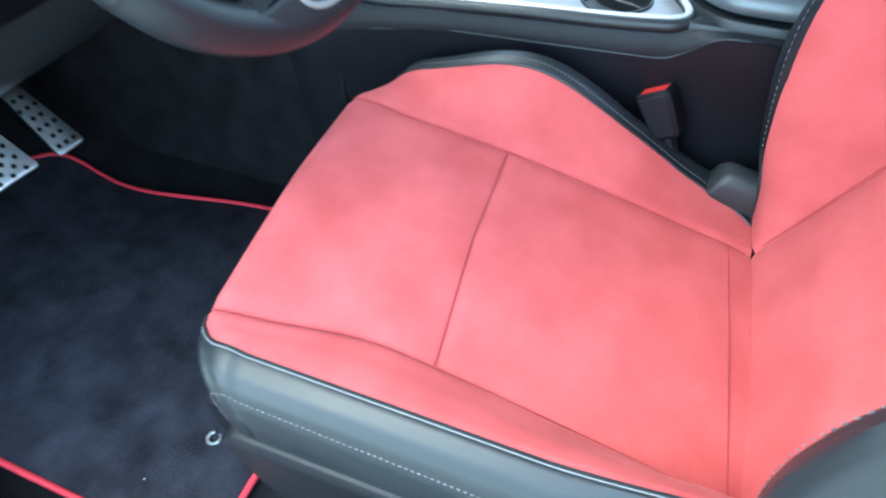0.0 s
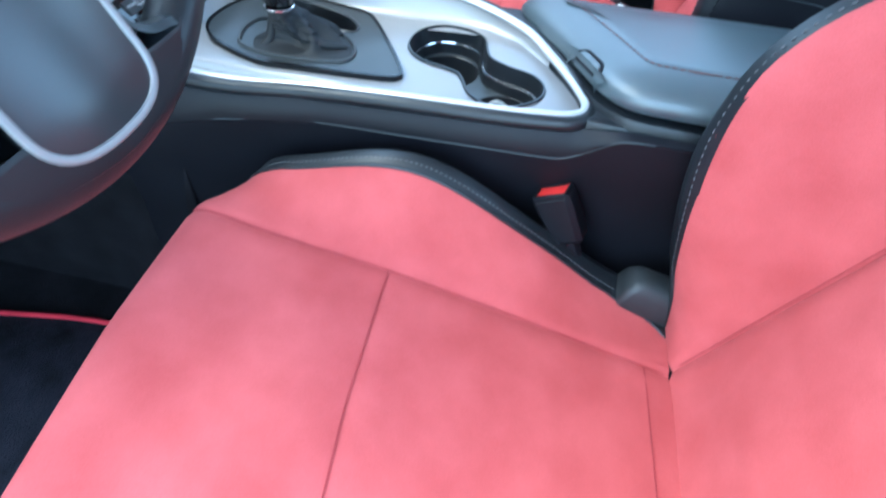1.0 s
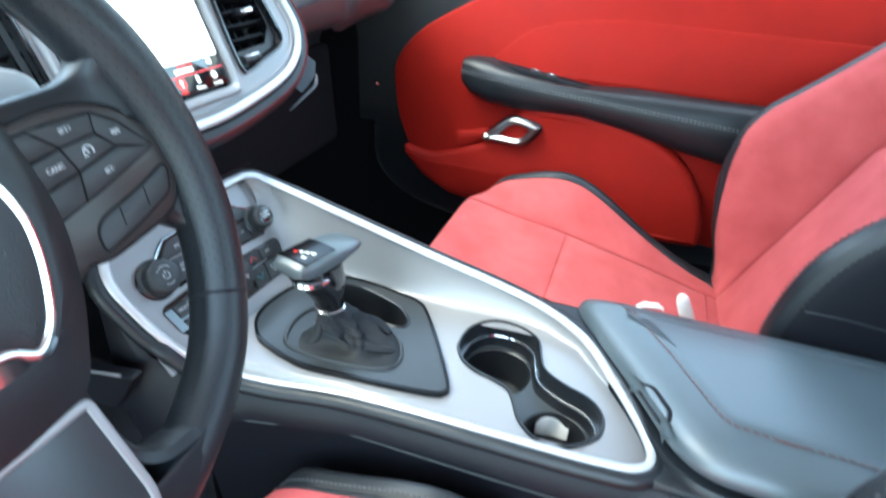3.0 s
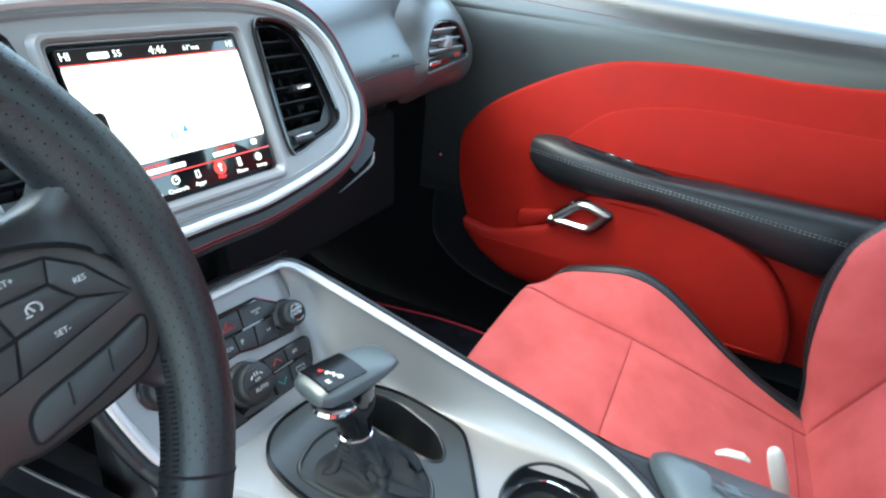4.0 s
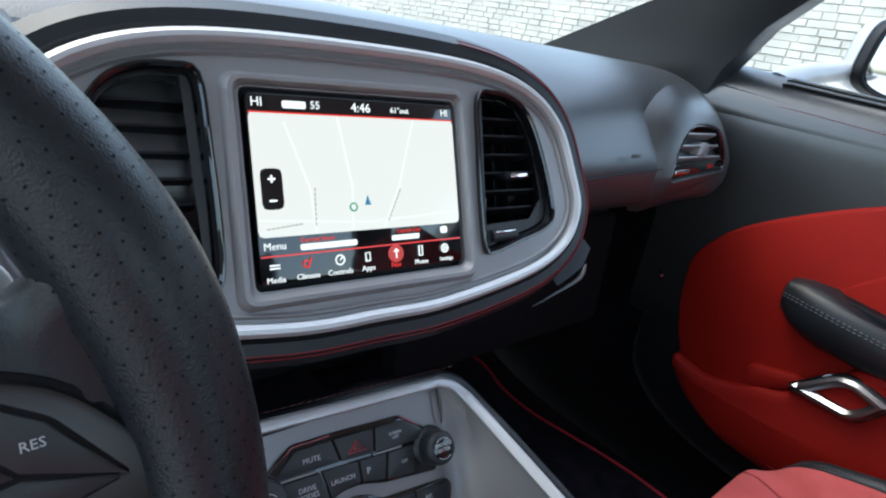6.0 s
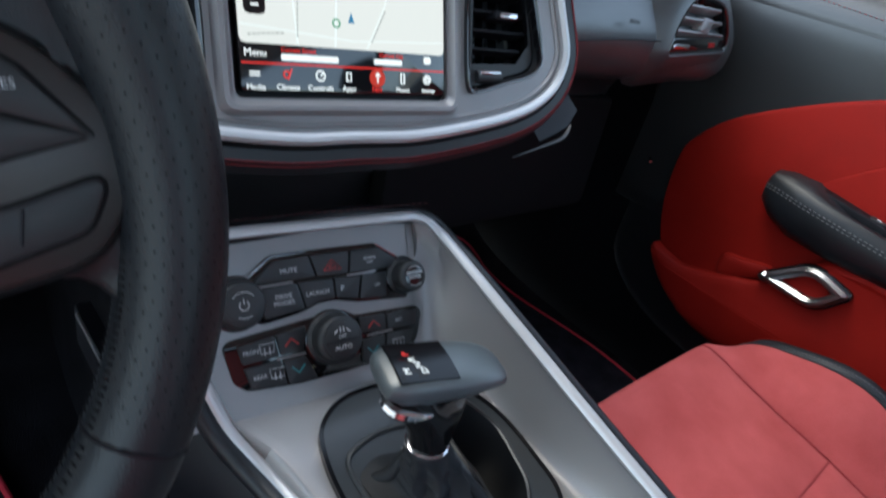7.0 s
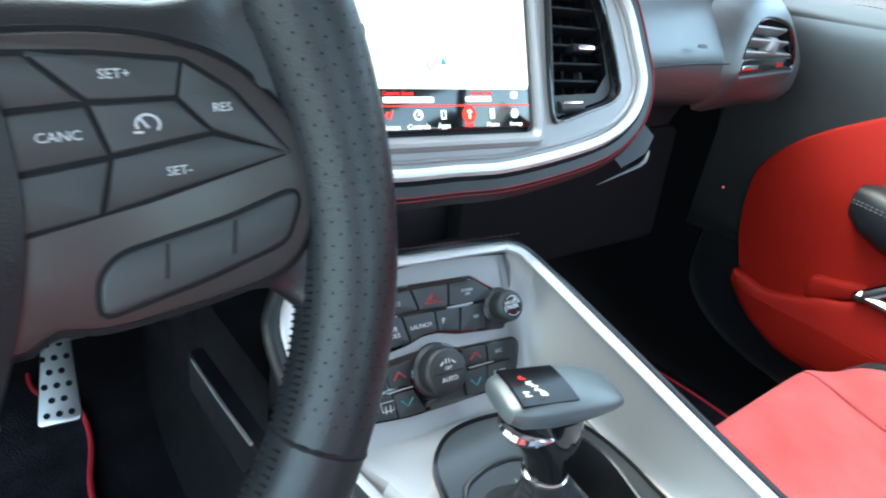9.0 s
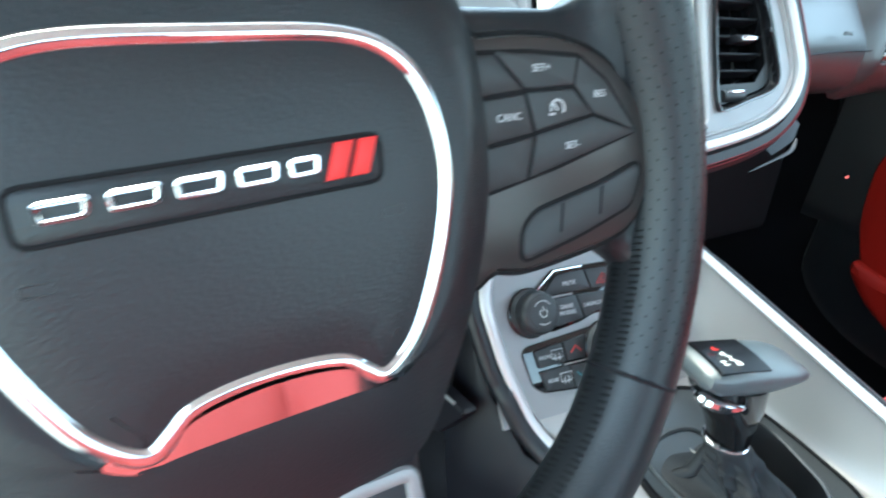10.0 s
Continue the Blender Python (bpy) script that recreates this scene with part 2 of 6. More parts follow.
SATIN = surface("satin_silver", (0.265, 0.257, 0.260), 0.43, 0.42, 1400, 0.08, 0.06, 6, 0.05)
BRIGHT = surface("bright_silver", (0.51, 0.51, 0.515), 0.36, 0.40, 900, 0.03, 0.04, 10, 0.05)
GUNMETAL = surface("dark_grey_metal_paint", (0.045, 0.041, 0.040), 0.36, 0.5, 1200, 0.05, 0.08, 20, 0.05)
GREYMETAL = surface("grey_metal_paint", (0.055, 0.057, 0.062), 0.30, 0.5, 1200, 0.04, 0.08, 20, 0.05)
CARPET = surface("dark_carpet", (0.013, 0.012, 0.014), 0.95, 0, 700, 1.0, 0.5, 18, 0.04, spec=0.1, depth=0.004)
MATPILE = surface("floor_mat_pile", (0.021, 0.020, 0.027), 0.95, 0, 500, 1.0, 0.7, 22, 0.04, spec=0.15, depth=0.004)
REDTRIM = surface("red_cloth_piping", (0.50, 0.02, 0.04), 0.7, 0, 900, 0.5, 0.15, 40, 0.08)
THREAD = surface("grey_thread", (0.15, 0.15, 0.155), 0.8, 0, 2000, 0.3, 0.1, 60, 0.05)
SEATTHREAD = surface("dark_grey_thread", (0.085, 0.085, 0.09), 0.8, 0, 2000, 0.3, 0.1, 60, 0.05)
REDTHREAD = surface("dark_red_thread", (0.16, 0.010, 0.015), 0.8, 0, 2000, 0.3, 0.1, 60, 0.05)
SATINCHROME = surface("satin_chrome", (0.40, 0.40, 0.41), 0.34, 1.0, 600, 0.02, 0.04, 20, 0.05)
CUPBLACK = surface("satin_black_liner", (0.010, 0.011, 0.013), 0.32, 0, 900, 0.05, 0.15, 20, 0.06)
STEEL = surface("brushed_steel", (0.80, 0.80, 0.80), 0.38, 1.0, 900, 0.1, 0.08, 30, 0.08)
BOUNCECLOTH = surface("bounce_headliner", (0.62, 0.62, 0.60), 0.95, 0, 800, 0.4, 0.08, 12, 0.03)
INK = surface("printed_white", (0.42, 0.43, 0.44), 0.6, 0, 900, 0.0, 0.05, 30, 0.05)
REDINK = surface("printed_red", (0.62, 0.02, 0.02), 0.5, 0, 900, 0.0, 0.05, 30, 0.05)
PAVING = surface("pale_paving", (0.42, 0.41, 0.38), 0.9, 0, 60, 0.5, 0.15, 1.5, 0.05, depth=0.004)
MASONRY = surface("pale_stone", (0.46, 0.44, 0.39), 0.9, 0, 30, 0.4, 0.2, 1.2, 0.05, depth=0.004)
SILVERPAINT = surface("silver_car_paint", (0.40, 0.40, 0.41), 0.3, 0.3, 900, 0.0, 0.05, 10, 0.05, coat=0.5)
DIMPRINT = surface("dull_red_print", (0.30, 0.03, 0.03), 0.5, 0, 900, 0.0, 0.05, 30, 0.05)
COOLPRINT = surface("dull_blue_print", (0.03, 0.15, 0.17), 0.5, 0, 900, 0.0, 0.05, 30, 0.05)
LIDTHREAD = surface("faded_red_thread", (0.12, 0.045, 0.045), 0.8, 0, 2000, 0.3, 0.1, 60, 0.05)
BUCKLERED = surface("red_button_plastic", (0.60, 0.03, 0.03), 0.4, 0, 900, 0.05, 0.05, 30, 0.05)

REDLIT = glow("lit_red", (1.0, 0.03, 0.02), 0.40)
WHITELIT = glow("lit_white", (1.0, 1.0, 1.0), 0.55)
MAPLIT = glow("lit_map", (1.0, 0.96, 0.91), 0.43)
ROADLIT = glow("lit_road", (0.99, 1.0, 0.97), 0.46)
MAPGREY = glow("lit_map_label", (0.45, 0.45, 0.42), 0.45)
MAPGREEN = glow("lit_map_green", (0.05, 0.25, 0.12), 0.6)
MAPBLUE = glow("lit_map_blue", (0.02, 0.16, 0.30), 0.6)
DIMRED = glow("lit_dim_red", (1.0, 0.05, 0.02), 0.25)
SEAM = surface("dark_red_seam", (0.27, 0.028, 0.034), 0.8, 0, 1200, 0.2, 0.1, 60, 0.05)
HOLE = surface("matt_black", (0.006, 0.006, 0.007), 0.8, 0, 600, 0.0, 0.1, 20, 0.05, spec=0.2)
IVORY = surface("pale_plastic", (0.75, 0.74, 0.70), 0.4, 0, 600, 0.0, 0.03, 20, 0.05)

# ---- setting ----
X0, X1 = -0.80, 0.80
FZ = 0.27
flat = Fr((0, 0, 0), (1, 0, 0), (0, 1, 0))
ground = solo("ground", plate(flat, [(-60, -60), (60, -60), (60, 60), (-60, 60)], -0.3, 0.0, 0.0), PAVING, "pale grey paved ground outside the car", "ground", kind="structure")
# carpeted floor with a rising toe board
toe = spline([V(0, -1.3, FZ), V(0, 0.0, FZ), V(0, 0.55, FZ), V(0, 0.78, FZ + 0.09), V(0, 0.92, FZ + 0.30), V(0, 0.95, FZ + 0.55)], 5)
floor = solo("floor", loft([[p + V(x, 0, 0) for p in toe] + [V(x, 1.0, FZ + 0.55), V(x, 1.0, FZ - 0.05), V(x, -1.3, FZ - 0.05)] for x in (X0, X1)]), CARPET, "black carpeted car floor with rising toe board", "floor", kind="structure")
side = Fr((0, 0, 0), (0, 1, 0), (0, 0, 1))


def slab_x(name, pts, x0, x1, material, label, category, kind="structure", bev=0.004):
    fr = Fr((min(x0, x1), 0, 0), (0, 1, 0), (0, 0, 1))
    return solo(name, plate(fr, pts, 0, abs(x1 - x0), bev, both=True), material, label, category, kind=kind)


slab_x("sill_left", rounded([(-1.3, 0.18), (1.0, 0.18), (1.0, 0.33), (-1.3, 0.33)], 0.02), -0.90, -0.79, PLASTIC, "black plastic door sill of the open driver's door", "sill")
slab_x("wall_right", rounded([(-1.3, 0.1), (1.0, 0.1), (1.0, 1.03), (-1.3, 1.03)], 0.02), 0.86, 0.93, PLASTIC, "outer skin of the passenger side", "wall")
slab_x("wall_left", rounded([(0.36, 0.1), (1.0, 0.1), (1.0, 1.03), (0.42, 1.03)], 0.02), -0.93, -0.80, PLASTIC, "body side ahead of the open driver's door", "wall")
# Unseen roof lining: paleness and length chosen to bounce and admit light.
solo("ceiling", loft([[V(x, y, z + 0.03 * (1 - (x / 0.7) ** 2)) for x, z in zip(lin(-0.66, 0.66, 9), [1.31] * 9)] + [V(x, y, 1.40) for x in lin(0.66, -0.66, 9)] for y in lin(-0.88, 0.09, 6)]), BOUNCECLOTH, "unseen cloth headliner under the car roof, pale to bounce light", "ceiling", kind="structure")
for sgn in (-1, 1):
    solo("rear_pillar", tube(spline([V(0.66 * sgn, -0.84, 1.33), V(0.72 * sgn, -1.15, 1.2), V(0.76 * sgn, -1.45, 1.0)], 6), 0.05, 8, flat=0.7), PLASTIC, "black trimmed rear roof pillar", "pillar", kind="structure")
solo("wall_rear", loft([[V(x, -1.35, 0.2), V(x, -1.45, 0.2), V(x, -1.55, 1.0), V(x, -1.42, 1.0)] for x in (-0.85, 0.85)]), PLASTIC, "dark trim behind the seats", "wall", kind="structure")
solo("wall_front", loft([[V(x, 1.0, 0.1), V(x, 1.06, 0.1), V(x, 1.06, 1.02), V(x, 1.0, 1.02)] for x in (-0.93, 0.93)]), PLASTIC, "dark bulkhead under the windscreen", "wall", kind="structure")
for sgn in (-1, 1):
    solo("windscreen_pillar", loft([[V(x * sgn, y, z) for x, y in q] for z, q in ((1.03, ((0.775, 0.80), (0.785, 0.56), (0.800, 0.36), (0.84, 0.345), (0.89, 0.40), (0.89, 0.80))), (1.075, ((0.77, 0.70), (0.782, 0.50), (0.797, 0.345), (0.84, 0.335), (0.885, 0.37), (0.88, 0.72))), (1.15, ((0.755, 0.53), (0.765, 0.40), (0.777, 0.285), (0.815, 0.28), (0.85, 0.31), (0.845, 0.54))), (1.25, ((0.705, 0.28), (0.712, 0.21), (0.72, 0.15), (0.75, 0.15), (0.78, 0.17), (0.775, 0.29))), (1.34, ((0.645, 0.09), (0.65, 0.05), (0.655, 0.01), (0.69, 0.01), (0.71, 0.02), (0.705, 0.10))))]), SOFT, "black trimmed windscreen pillar", "pillar", kind="structure")

# ---- seats ----
LONG = spline([V(-0.495, 0.443, 0), V(-0.445, 0.456, 0), V(-0.35, 0.482, 0), V(-0.19, 0.52, 0), V(-0.06, 0.541, 0), V(-0.012, 0.551, 0), V(0.012, 0.552, 0), V(0.024, 0.540, 0), V(0.022, 0.48, 0), V(0.012, 0.40, 0), V(0.004, 0.34, 0)], 8)
ACROSS = [(0.155, 0.0, 0), (0.178, 0.25, 0), (0.202, 0.62, 0), (0.220, 0.86, 0), (0.233, 0.97, 0), (0.244, 1.0, 0), (0.254, 0.84, -0.004), (0.260, 0.45, -0.014), (0.2625, 0.1, -0.03), (0.262, -0.1, -0.075), (0.257, -0.2, -0.115)]


WORN = [(0.155, 0.0, 0), (0.172, 0.28, 0), (0.192, 0.70, 0), (0.211, 0.95, 0), (0.223, 1.0, -0.001), (0.236, 0.97, -0.006), (0.246, 0.9, -0.014), (0.252, 0.8, -0.026), (0.257, 0.6, -0.05), (0.257, 0.3, -0.08), (0.25, 0.0, -0.115)]


def along(t):
    t = min(max(t, 0), 1) * (len(LONG) - 1)
    i = min(int(t), len(LONG) - 2)
    return LONG[i].lerp(LONG[i + 1], t - i)


def cush(q, t, sgn, worn=False, sewn=False):
    """A point of the cushion; q runs over the profile across (below 0 on the flat middle), t from back to front."""
    p = along(t)
    y, z = p.x, p.y
    b = 0.085 * math.exp(-((y + (0.212 if sewn and sgn > 0 else 0.18)) / 0.15) ** 2) - 0.03 * step(y, -0.06, 0.03)
    table = WORN if worn else ACROSS
    if worn:
        b = max(0.553 - z, 0.008) if t < 0.445 else 0.008 * (1 - step(t, 0.45, 0.6))
    if q <= 0:
        dx, dz = 0.155 * (1 + q), 0.004 * math.cos((1 + q) * math.pi * 0.5) - 0.0035 * math.exp(-(q * 0.155 / 0.004) ** 2)
    else:
        k = min(q, 0.9999) * (len(table) - 1)
        i = int(k)
        a0, a1 = table[i], table[i + 1]
        f = k - i
        dx = a0[0] + (a1[0] - a0[0]) * f
        dz = (a0[1] + (a1[1] - a0[1]) * f) * b + a0[2] + (a1[2] - a0[2]) * f
        dz -= 0.0035 * math.exp(-((dx - 0.155) / 0.004) ** 2)
    front = step(t, 0.34, 0.62) if worn else step(t, 0.42, 0.72)
    if worn:
        u = min(max(0.0, (dx * (1 + 0.20 * step(-dx, -0.22, -0.15)) - 0.172) / 0.085), 1.0)
        y -= 0.066 * (1 - math.sqrt(1 - u * u)) * front
    else:
        y -= 0.075 * max(0, (dx - 0.15) / 0.11) ** 2 * front
    dz -= 0.004 * math.exp(-((y + 0.19) / 0.004) ** 2) * (1 if q < -0.02 else 0)
    flare = 0.05 if not sewn else (0.20 if sgn < 0 else 0.02)
    dx *= 1 + flare * step(y, -0.15, 0.03) * step(-dx, -0.22, -0.15) + (0.055 if sewn and sgn > 0 else -0.05) * step(-y, 0.24 if sewn and sgn > 0 else 0.30, 0.40 if sewn and sgn > 0 else 0.47) * step(dx, 0.16, 0.2)
    if sewn and sgn < 0:
        y -= 0.055 * min(dx, 0.2) * step(y, -0.12, 0.0)
    if sewn:
        y += 0.06 * sgn * min(dx, 0.2) - (0.009 * math.exp(-((y + 0.19) / 0.12) ** 2) * min(dx / 0.15, 1) if sgn < 0 else 0)
    if sewn:
        dz += 0.0012 * math.sin(dx * 430 + y * 90) * step(-y, 0.385, 0.45) * math.exp(-((dx - 0.155) / 0.045) ** 2)
    return Vector((sgn * dx, y, z + dz))


TREF = min(lin(0, 1, 2001), key=lambda t: abs(along(t).x + 0.19) + (9 if t > 0.6 else 0))
REC = radians(25)
BO = V(0, -0.492, 0.455)
BU, BN = V(0, -math.sin(REC), math.cos(REC)), V(0, math.cos(REC), math.sin(REC))
BOL = spline([V(-0.02, 0.0, 0), V(0.03, 0.035, 0), V(0.075, 0.075, 0), V(0.16, 0.131, 0), V(0.24, 0.156, 0), V(0.30, 0.153, 0), V(0.363, 0.126, 0), V(0.456, 0.088, 0), V(0.56, 0.05, 0), V(0.66, 0.03, 0)], 6)
BACROSS = [(0.163, 0.0), (0.179, 0.30), (0.195, 0.68), (0.21, 0.88), (0.222, 0.97), (0.234, 1.0), (0.246, 0.95), (0.254, 0.78), (0.258, 0.5), (0.258, 0.1), (0.256, -0.35), (0.25, -0.8)]


def bol(h):
    for a, b in zip(BOL, BOL[1:]):
        if h <= b.x:
            return a.y + (b.y - a.y) * max(h - a.x, 0) / max(b.x - a.x, 1e-6)
    return BOL[-1].y


def back(q, h, sgn, tall=1.0):
    """A point of the backrest; q across, h the height up along it."""
    if q <= 0:
        dx = 0.163 * (1 + q)
        c = 0.018 * math.cos((1 + q) * math.pi * 0.5) * step(h, 0, 0.1) - 0.005 * math.exp(-(q * 0.163 / 0.005) ** 2)
        c -= 0.007 * math.exp(-((h - 0.36) / 0.005) ** 2)
    else:
        k = min(q, 0.9999) * (len(BACROSS) - 1)
        i = int(k)
        a0, a1 = BACROSS[i], BACROSS[i + 1]
        f = k - i
        dx = a0[0] + (a1[0] - a0[0]) * f
        w = a0[1] + (a1[1] - a0[1]) * f
        c = w * bol(h) * tall if w >= 0 else w * 0.14
        c -= 0.005 * math.exp(-((dx - 0.163) / 0.005) ** 2)
    top = step(h, 0.50, 0.66)
    dx *= 1 - 0.25 * top ** 2
    return BO + BU * (h - 0.02 * top * (dx / 0.2) ** 2) + BN * c + V(sgn * dx, 0, 0)


BORDER = ((0.0, 0.16), (0.08, 0.23), (0.14, 0.27), (0.21, 0.31), (0.30, 0.335), (0.55, 0.34), (0.64, 0.32), (0.69, 0.24), (0.73, 0.10), (0.80, 0.05))


def border(t):
    """Where the suede of a bolster ends and the leather begins."""
    for (a, p), (b, q) in zip(BORDER, BORDER[1:]):
        if t <= b:
            return p + (q - p) * step(t, a, b)
    return BORDER[-1][1]


def back_border(h):
    """The same line on the backrest."""
    return 0.31 + 0.065 * step(h, 0.12, 0.26)


def build_seat(cx, label, worn=0):
    s = thing("bucket_seat", (cx, -0.2, FZ), label, "car seat", "front seats")
    o = V(cx, 0, 0)
    mk = lambda f, us, vs, th, bk: sheet(lambda u, v: o + f(u, v), us, vs, th, bk)  # noqa: E731
    dn = (0, 0, -1)
    rest = lambda q, h, side: back(q, h, side, 0.8 if side < 0 and not worn else 1.0)  # noqa: E731
    for nm, t0, t1 in (("rear_cushion_panel", 0.0, TREF), ("front_cushion_panel", TREF, 1.0)):
        g = mk(lambda u, v: cush(-abs(abs(u) - 1) if abs(u) <= 1 else 0, v, 1 if u >= 0 else -1, False, bool(worn)), lin(-1, 1, 25), lin(t0, t1, 44), 0.03, dn)
        part(nm, g, SUEDE, s)
    for sgn in (-1, 1):
        ts = lin(0, 0.80, 60)
        qb = lambda t: border(t) if sgn != worn else 0.04 + 0.31 * math.sqrt(max(0.0, 1 - (max(t - 0.52, 0) / 0.15) ** 2))  # noqa: E731
        part("cushion_bolster", mk(lambda u, v: cush(u * (qb(v) + 0.015), v, sgn, sgn == worn, bool(worn)), lin(0.0, 1.0, 14), ts, 0.006, (-sgn * 0.5, 0, -0.8)), SUEDE, s)
        part("cushion_side", mk(lambda u, v: cush(qb(v) + u * (1 - qb(v)), v, sgn, sgn == worn, bool(worn)) + V(sgn * 0.0012, 0, 0.0012), lin(0.0, 1.0, 28), ts, 0.006, (-sgn * 0.7, 0, -0.7)), LEATHER, s, "black leather cushion side with grey stitching")
        line = [o + cush(qb(t) + 0.01, t, sgn, sgn == worn, bool(worn)) for t in lin(0.02, 0.80, 80)]
        part("piping", tube(line, 0.0022, 6), LEATHER, s, "thin black piping")
        if sgn == worn:
            part("edge_welt", tube([p + V(sgn * 0.0022, 0, 0.0012) for p in line], 0.0008, 5), THREAD, s, "pale thread along the leather edge")
        seam = [o + cush(0.66 if sgn == worn else qb(t) + 0.055, t, sgn, sgn == worn, bool(worn)) + V(sgn * 0.0014, 0, 0.0014) for t in lin(0.02, 0.78, 140)]
        part("stitching", stitches(seam, 0.0034, 0.002, 0.0007), SEATTHREAD, s, "grey thread stitching")
        # plastic shield along the base
        fr = Fr((cx + sgn * 0.235, 0, 0), (0, 1, 0), (0, 0, 1), (sgn, 0, 0))
        fr.v = V(0, 0, 1)
        sh = rounded([(-0.46 * (1 if fr.u.y > 0 else 1), 0.31), (0.0, 0.31), (0.03, 0.36), (0.01, 0.425), (-0.46, 0.41)], 0.02)
        if sgn == worn:
            sh = rounded([(-0.47, 0.30), (-0.08, 0.30), (-0.035, 0.38), (-0.03, 0.475), (-0.47, 0.49)], [0.02, 0.03, 0.04, 0.03, 0.02], 5)
            part("side_shield", plate(fr, sh, -0.02, 0.030, 0.012), PLASTIC, s, "smooth black plastic shield along the seat base")
        else:
            part("side_shield", plate(fr, sh, -0.02, 0.012, 0.006), PLASTIC, s)
        rail = Fr((cx + sgn * 0.19, 0, FZ), (0, 1, 0), (0, 0, 1), (sgn, 0, 0))
        rail.v = V(0, 0, 1)
        part("seat_rail", plate(rail, [(-0.45, 0.0), (0.02, 0.0), (0.02, 0.035), (-0.45, 0.035)], -0.02, 0.02, 0.002), GUNMETAL, s)
    part("cushion_frame", loft([[o + V(x, y, z) for x, y, z in ((-w, -0.45, zz), (w, -0.45, zz), (w, 0.03, zz), (-w, 0.03, zz))] for w, zz in ((0.20, FZ + 0.03), (0.225, 0.34), (0.225, 0.42))]), PLASTIC, s)
    cross = [o + cush(-abs(abs(u) - 1), TREF, 1 if u >= 0 else -1, False, bool(worn)) + V(0, 0, 0.0025) for u in lin(-1, 1, 30)]
    part("seam", tube(cross, 0.0007, 5), SEAM, s, "fine sewn seam")
    for sgn in (-1, 1):
        part("seam", tube([o + cush(0.002, t, sgn, sgn == worn, bool(worn)) + V(0, 0, 0.0022) for t in lin(0.02, 0.66, 60)], 0.0007, 5), SEAM, s, "fine sewn seam")
        part("seam", tube([o + rest(0.002, h, sgn) + BN * 0.003 for h in lin(0.0, 0.6, 40)], 0.0007, 5), SEAM, s, "fine sewn seam")
    part("seam", tube([o + rest(-abs(abs(u) - 1), 0.36, 1 if u >= 0 else -1) + BN * 0.005 for u in lin(-1, 1, 24)], 0.0007, 5), SEAM, s, "fine sewn seam")
    bk = tuple(-BN)
    hs = lin(-0.015, 0.66, 46)
    part("back_insert", mk(lambda u, v: rest(-abs(abs(u) - 1) if abs(u) <= 1 else 0, v, 1 if u >= 0 else -1), lin(-1, 1, 25), hs, 0.05, bk), SUEDE, s)
    for sgn in (-1, 1):
        part("back_bolster", mk(lambda u, v: rest(u * (back_border(v) + 0.013), v, sgn), lin(0.0, 1.0, 16), hs, 0.012, bk), SUEDE, s)
        inw = tuple(V(-sgn * 0.7, 0, 0) - BN * 0.7)
        part("back_side", mk(lambda u, v: rest(back_border(v) + u * (0.60 - back_border(v)), v, sgn) + BN * 0.0014 + V(sgn * 0.0012, 0, 0), lin(0.0, 1.0, 12), hs, 0.006, inw), LEATHER, s, "black leather backrest side with grey stitching")
        # Shade on the backrest's side is given by a darker black than the band.
        part("back_panel", mk(lambda u, v: rest(u, v, sgn) + V(sgn * 0.0006, 0, 0) - BN * 0.0006, lin(0.585, 1.0, 16), hs, 0.006, inw), PLASTIC, s, "outer side of the backrest, its shade put into a darker matt black")
        part("panel_seam", tube([o + rest(0.615 + 0.335 * k, 0.215 + 0.065 * k, sgn) + V(sgn * 0.0008, 0, 0) for k in lin(0, 1, 14)], 0.0012, 6), LEATHER, s)
        edge = [o + rest(back_border(h) + 0.022, h, sgn) + BN * 0.0022 for h in lin(0.03, 0.6, 90)]
        part("stitching", stitches(edge, 0.004, 0.004, 0.0006), SEATTHREAD, s, "grey thread stitching")
        seam = [o + rest(0.60, h, sgn) + BN * 0.001 + V(sgn * 0.001, 0, 0) for h in lin(0.03, 0.6, 90)]
        part("stitching", stitches(seam, 0.005, 0.003, 0.0008), PLASTIC, s, "grey thread stitching")
    shell = loft([[o + BO + BU * h + BN * c + V(x, 0, 0) for x, c in ((-w, -0.05), (-w, -0.12), (-w * 0.8, -0.15), (w * 0.8, -0.15), (w, -0.12), (w, -0.05))] for h, w in ((0.0, 0.23), (0.1, 0.25), (0.4, 0.25), (0.6, 0.2), (0.66, 0.17))])
    part("back_shell", shell, LEATHER, s)
    part("seam", tube([o + cush(-abs(abs(u) - 1) if abs(u) <= 1 else (abs(u) - 1), min(lin(0, 1, 801), key=lambda t: abs(along(t).x + 0.466) + (9 if t > 0.6 else 0)), 1 if u >= 0 else -1, False, bool(worn)) + V(0, 0, 0.0012) for u in lin(-1.0, 1.0, 36)], 0.0007, 5), SEAM, s, "fine sewn seam")
    part("headrest", loft([[o + BO + BU * h + BN * c + V(x, 0, 0) for x, c in ((-w, -0.02), (-w * 0.9, d), (w * 0.9, d), (w, -0.02), (w * 0.9, -0.09), (-w * 0.9, -0.09))] for h, w, d in ((0.655, 0.13, 0.01), (0.69, 0.15, 0.03), (0.80, 0.15, 0.03), (0.84, 0.12, 0.01))]), LEATHER, s)
    return s


SEATX, SEATDX = -0.405, 0.80
build_seat(SEATX, "red suede driver's seat with black leather sides", -1)
build_seat(SEATX + SEATDX, "red suede passenger seat with black leather sides")

# ---- centre console ----
con = thing("centre_console", (0, -0.2, FZ), "black centre console with satin silver trim", "console")


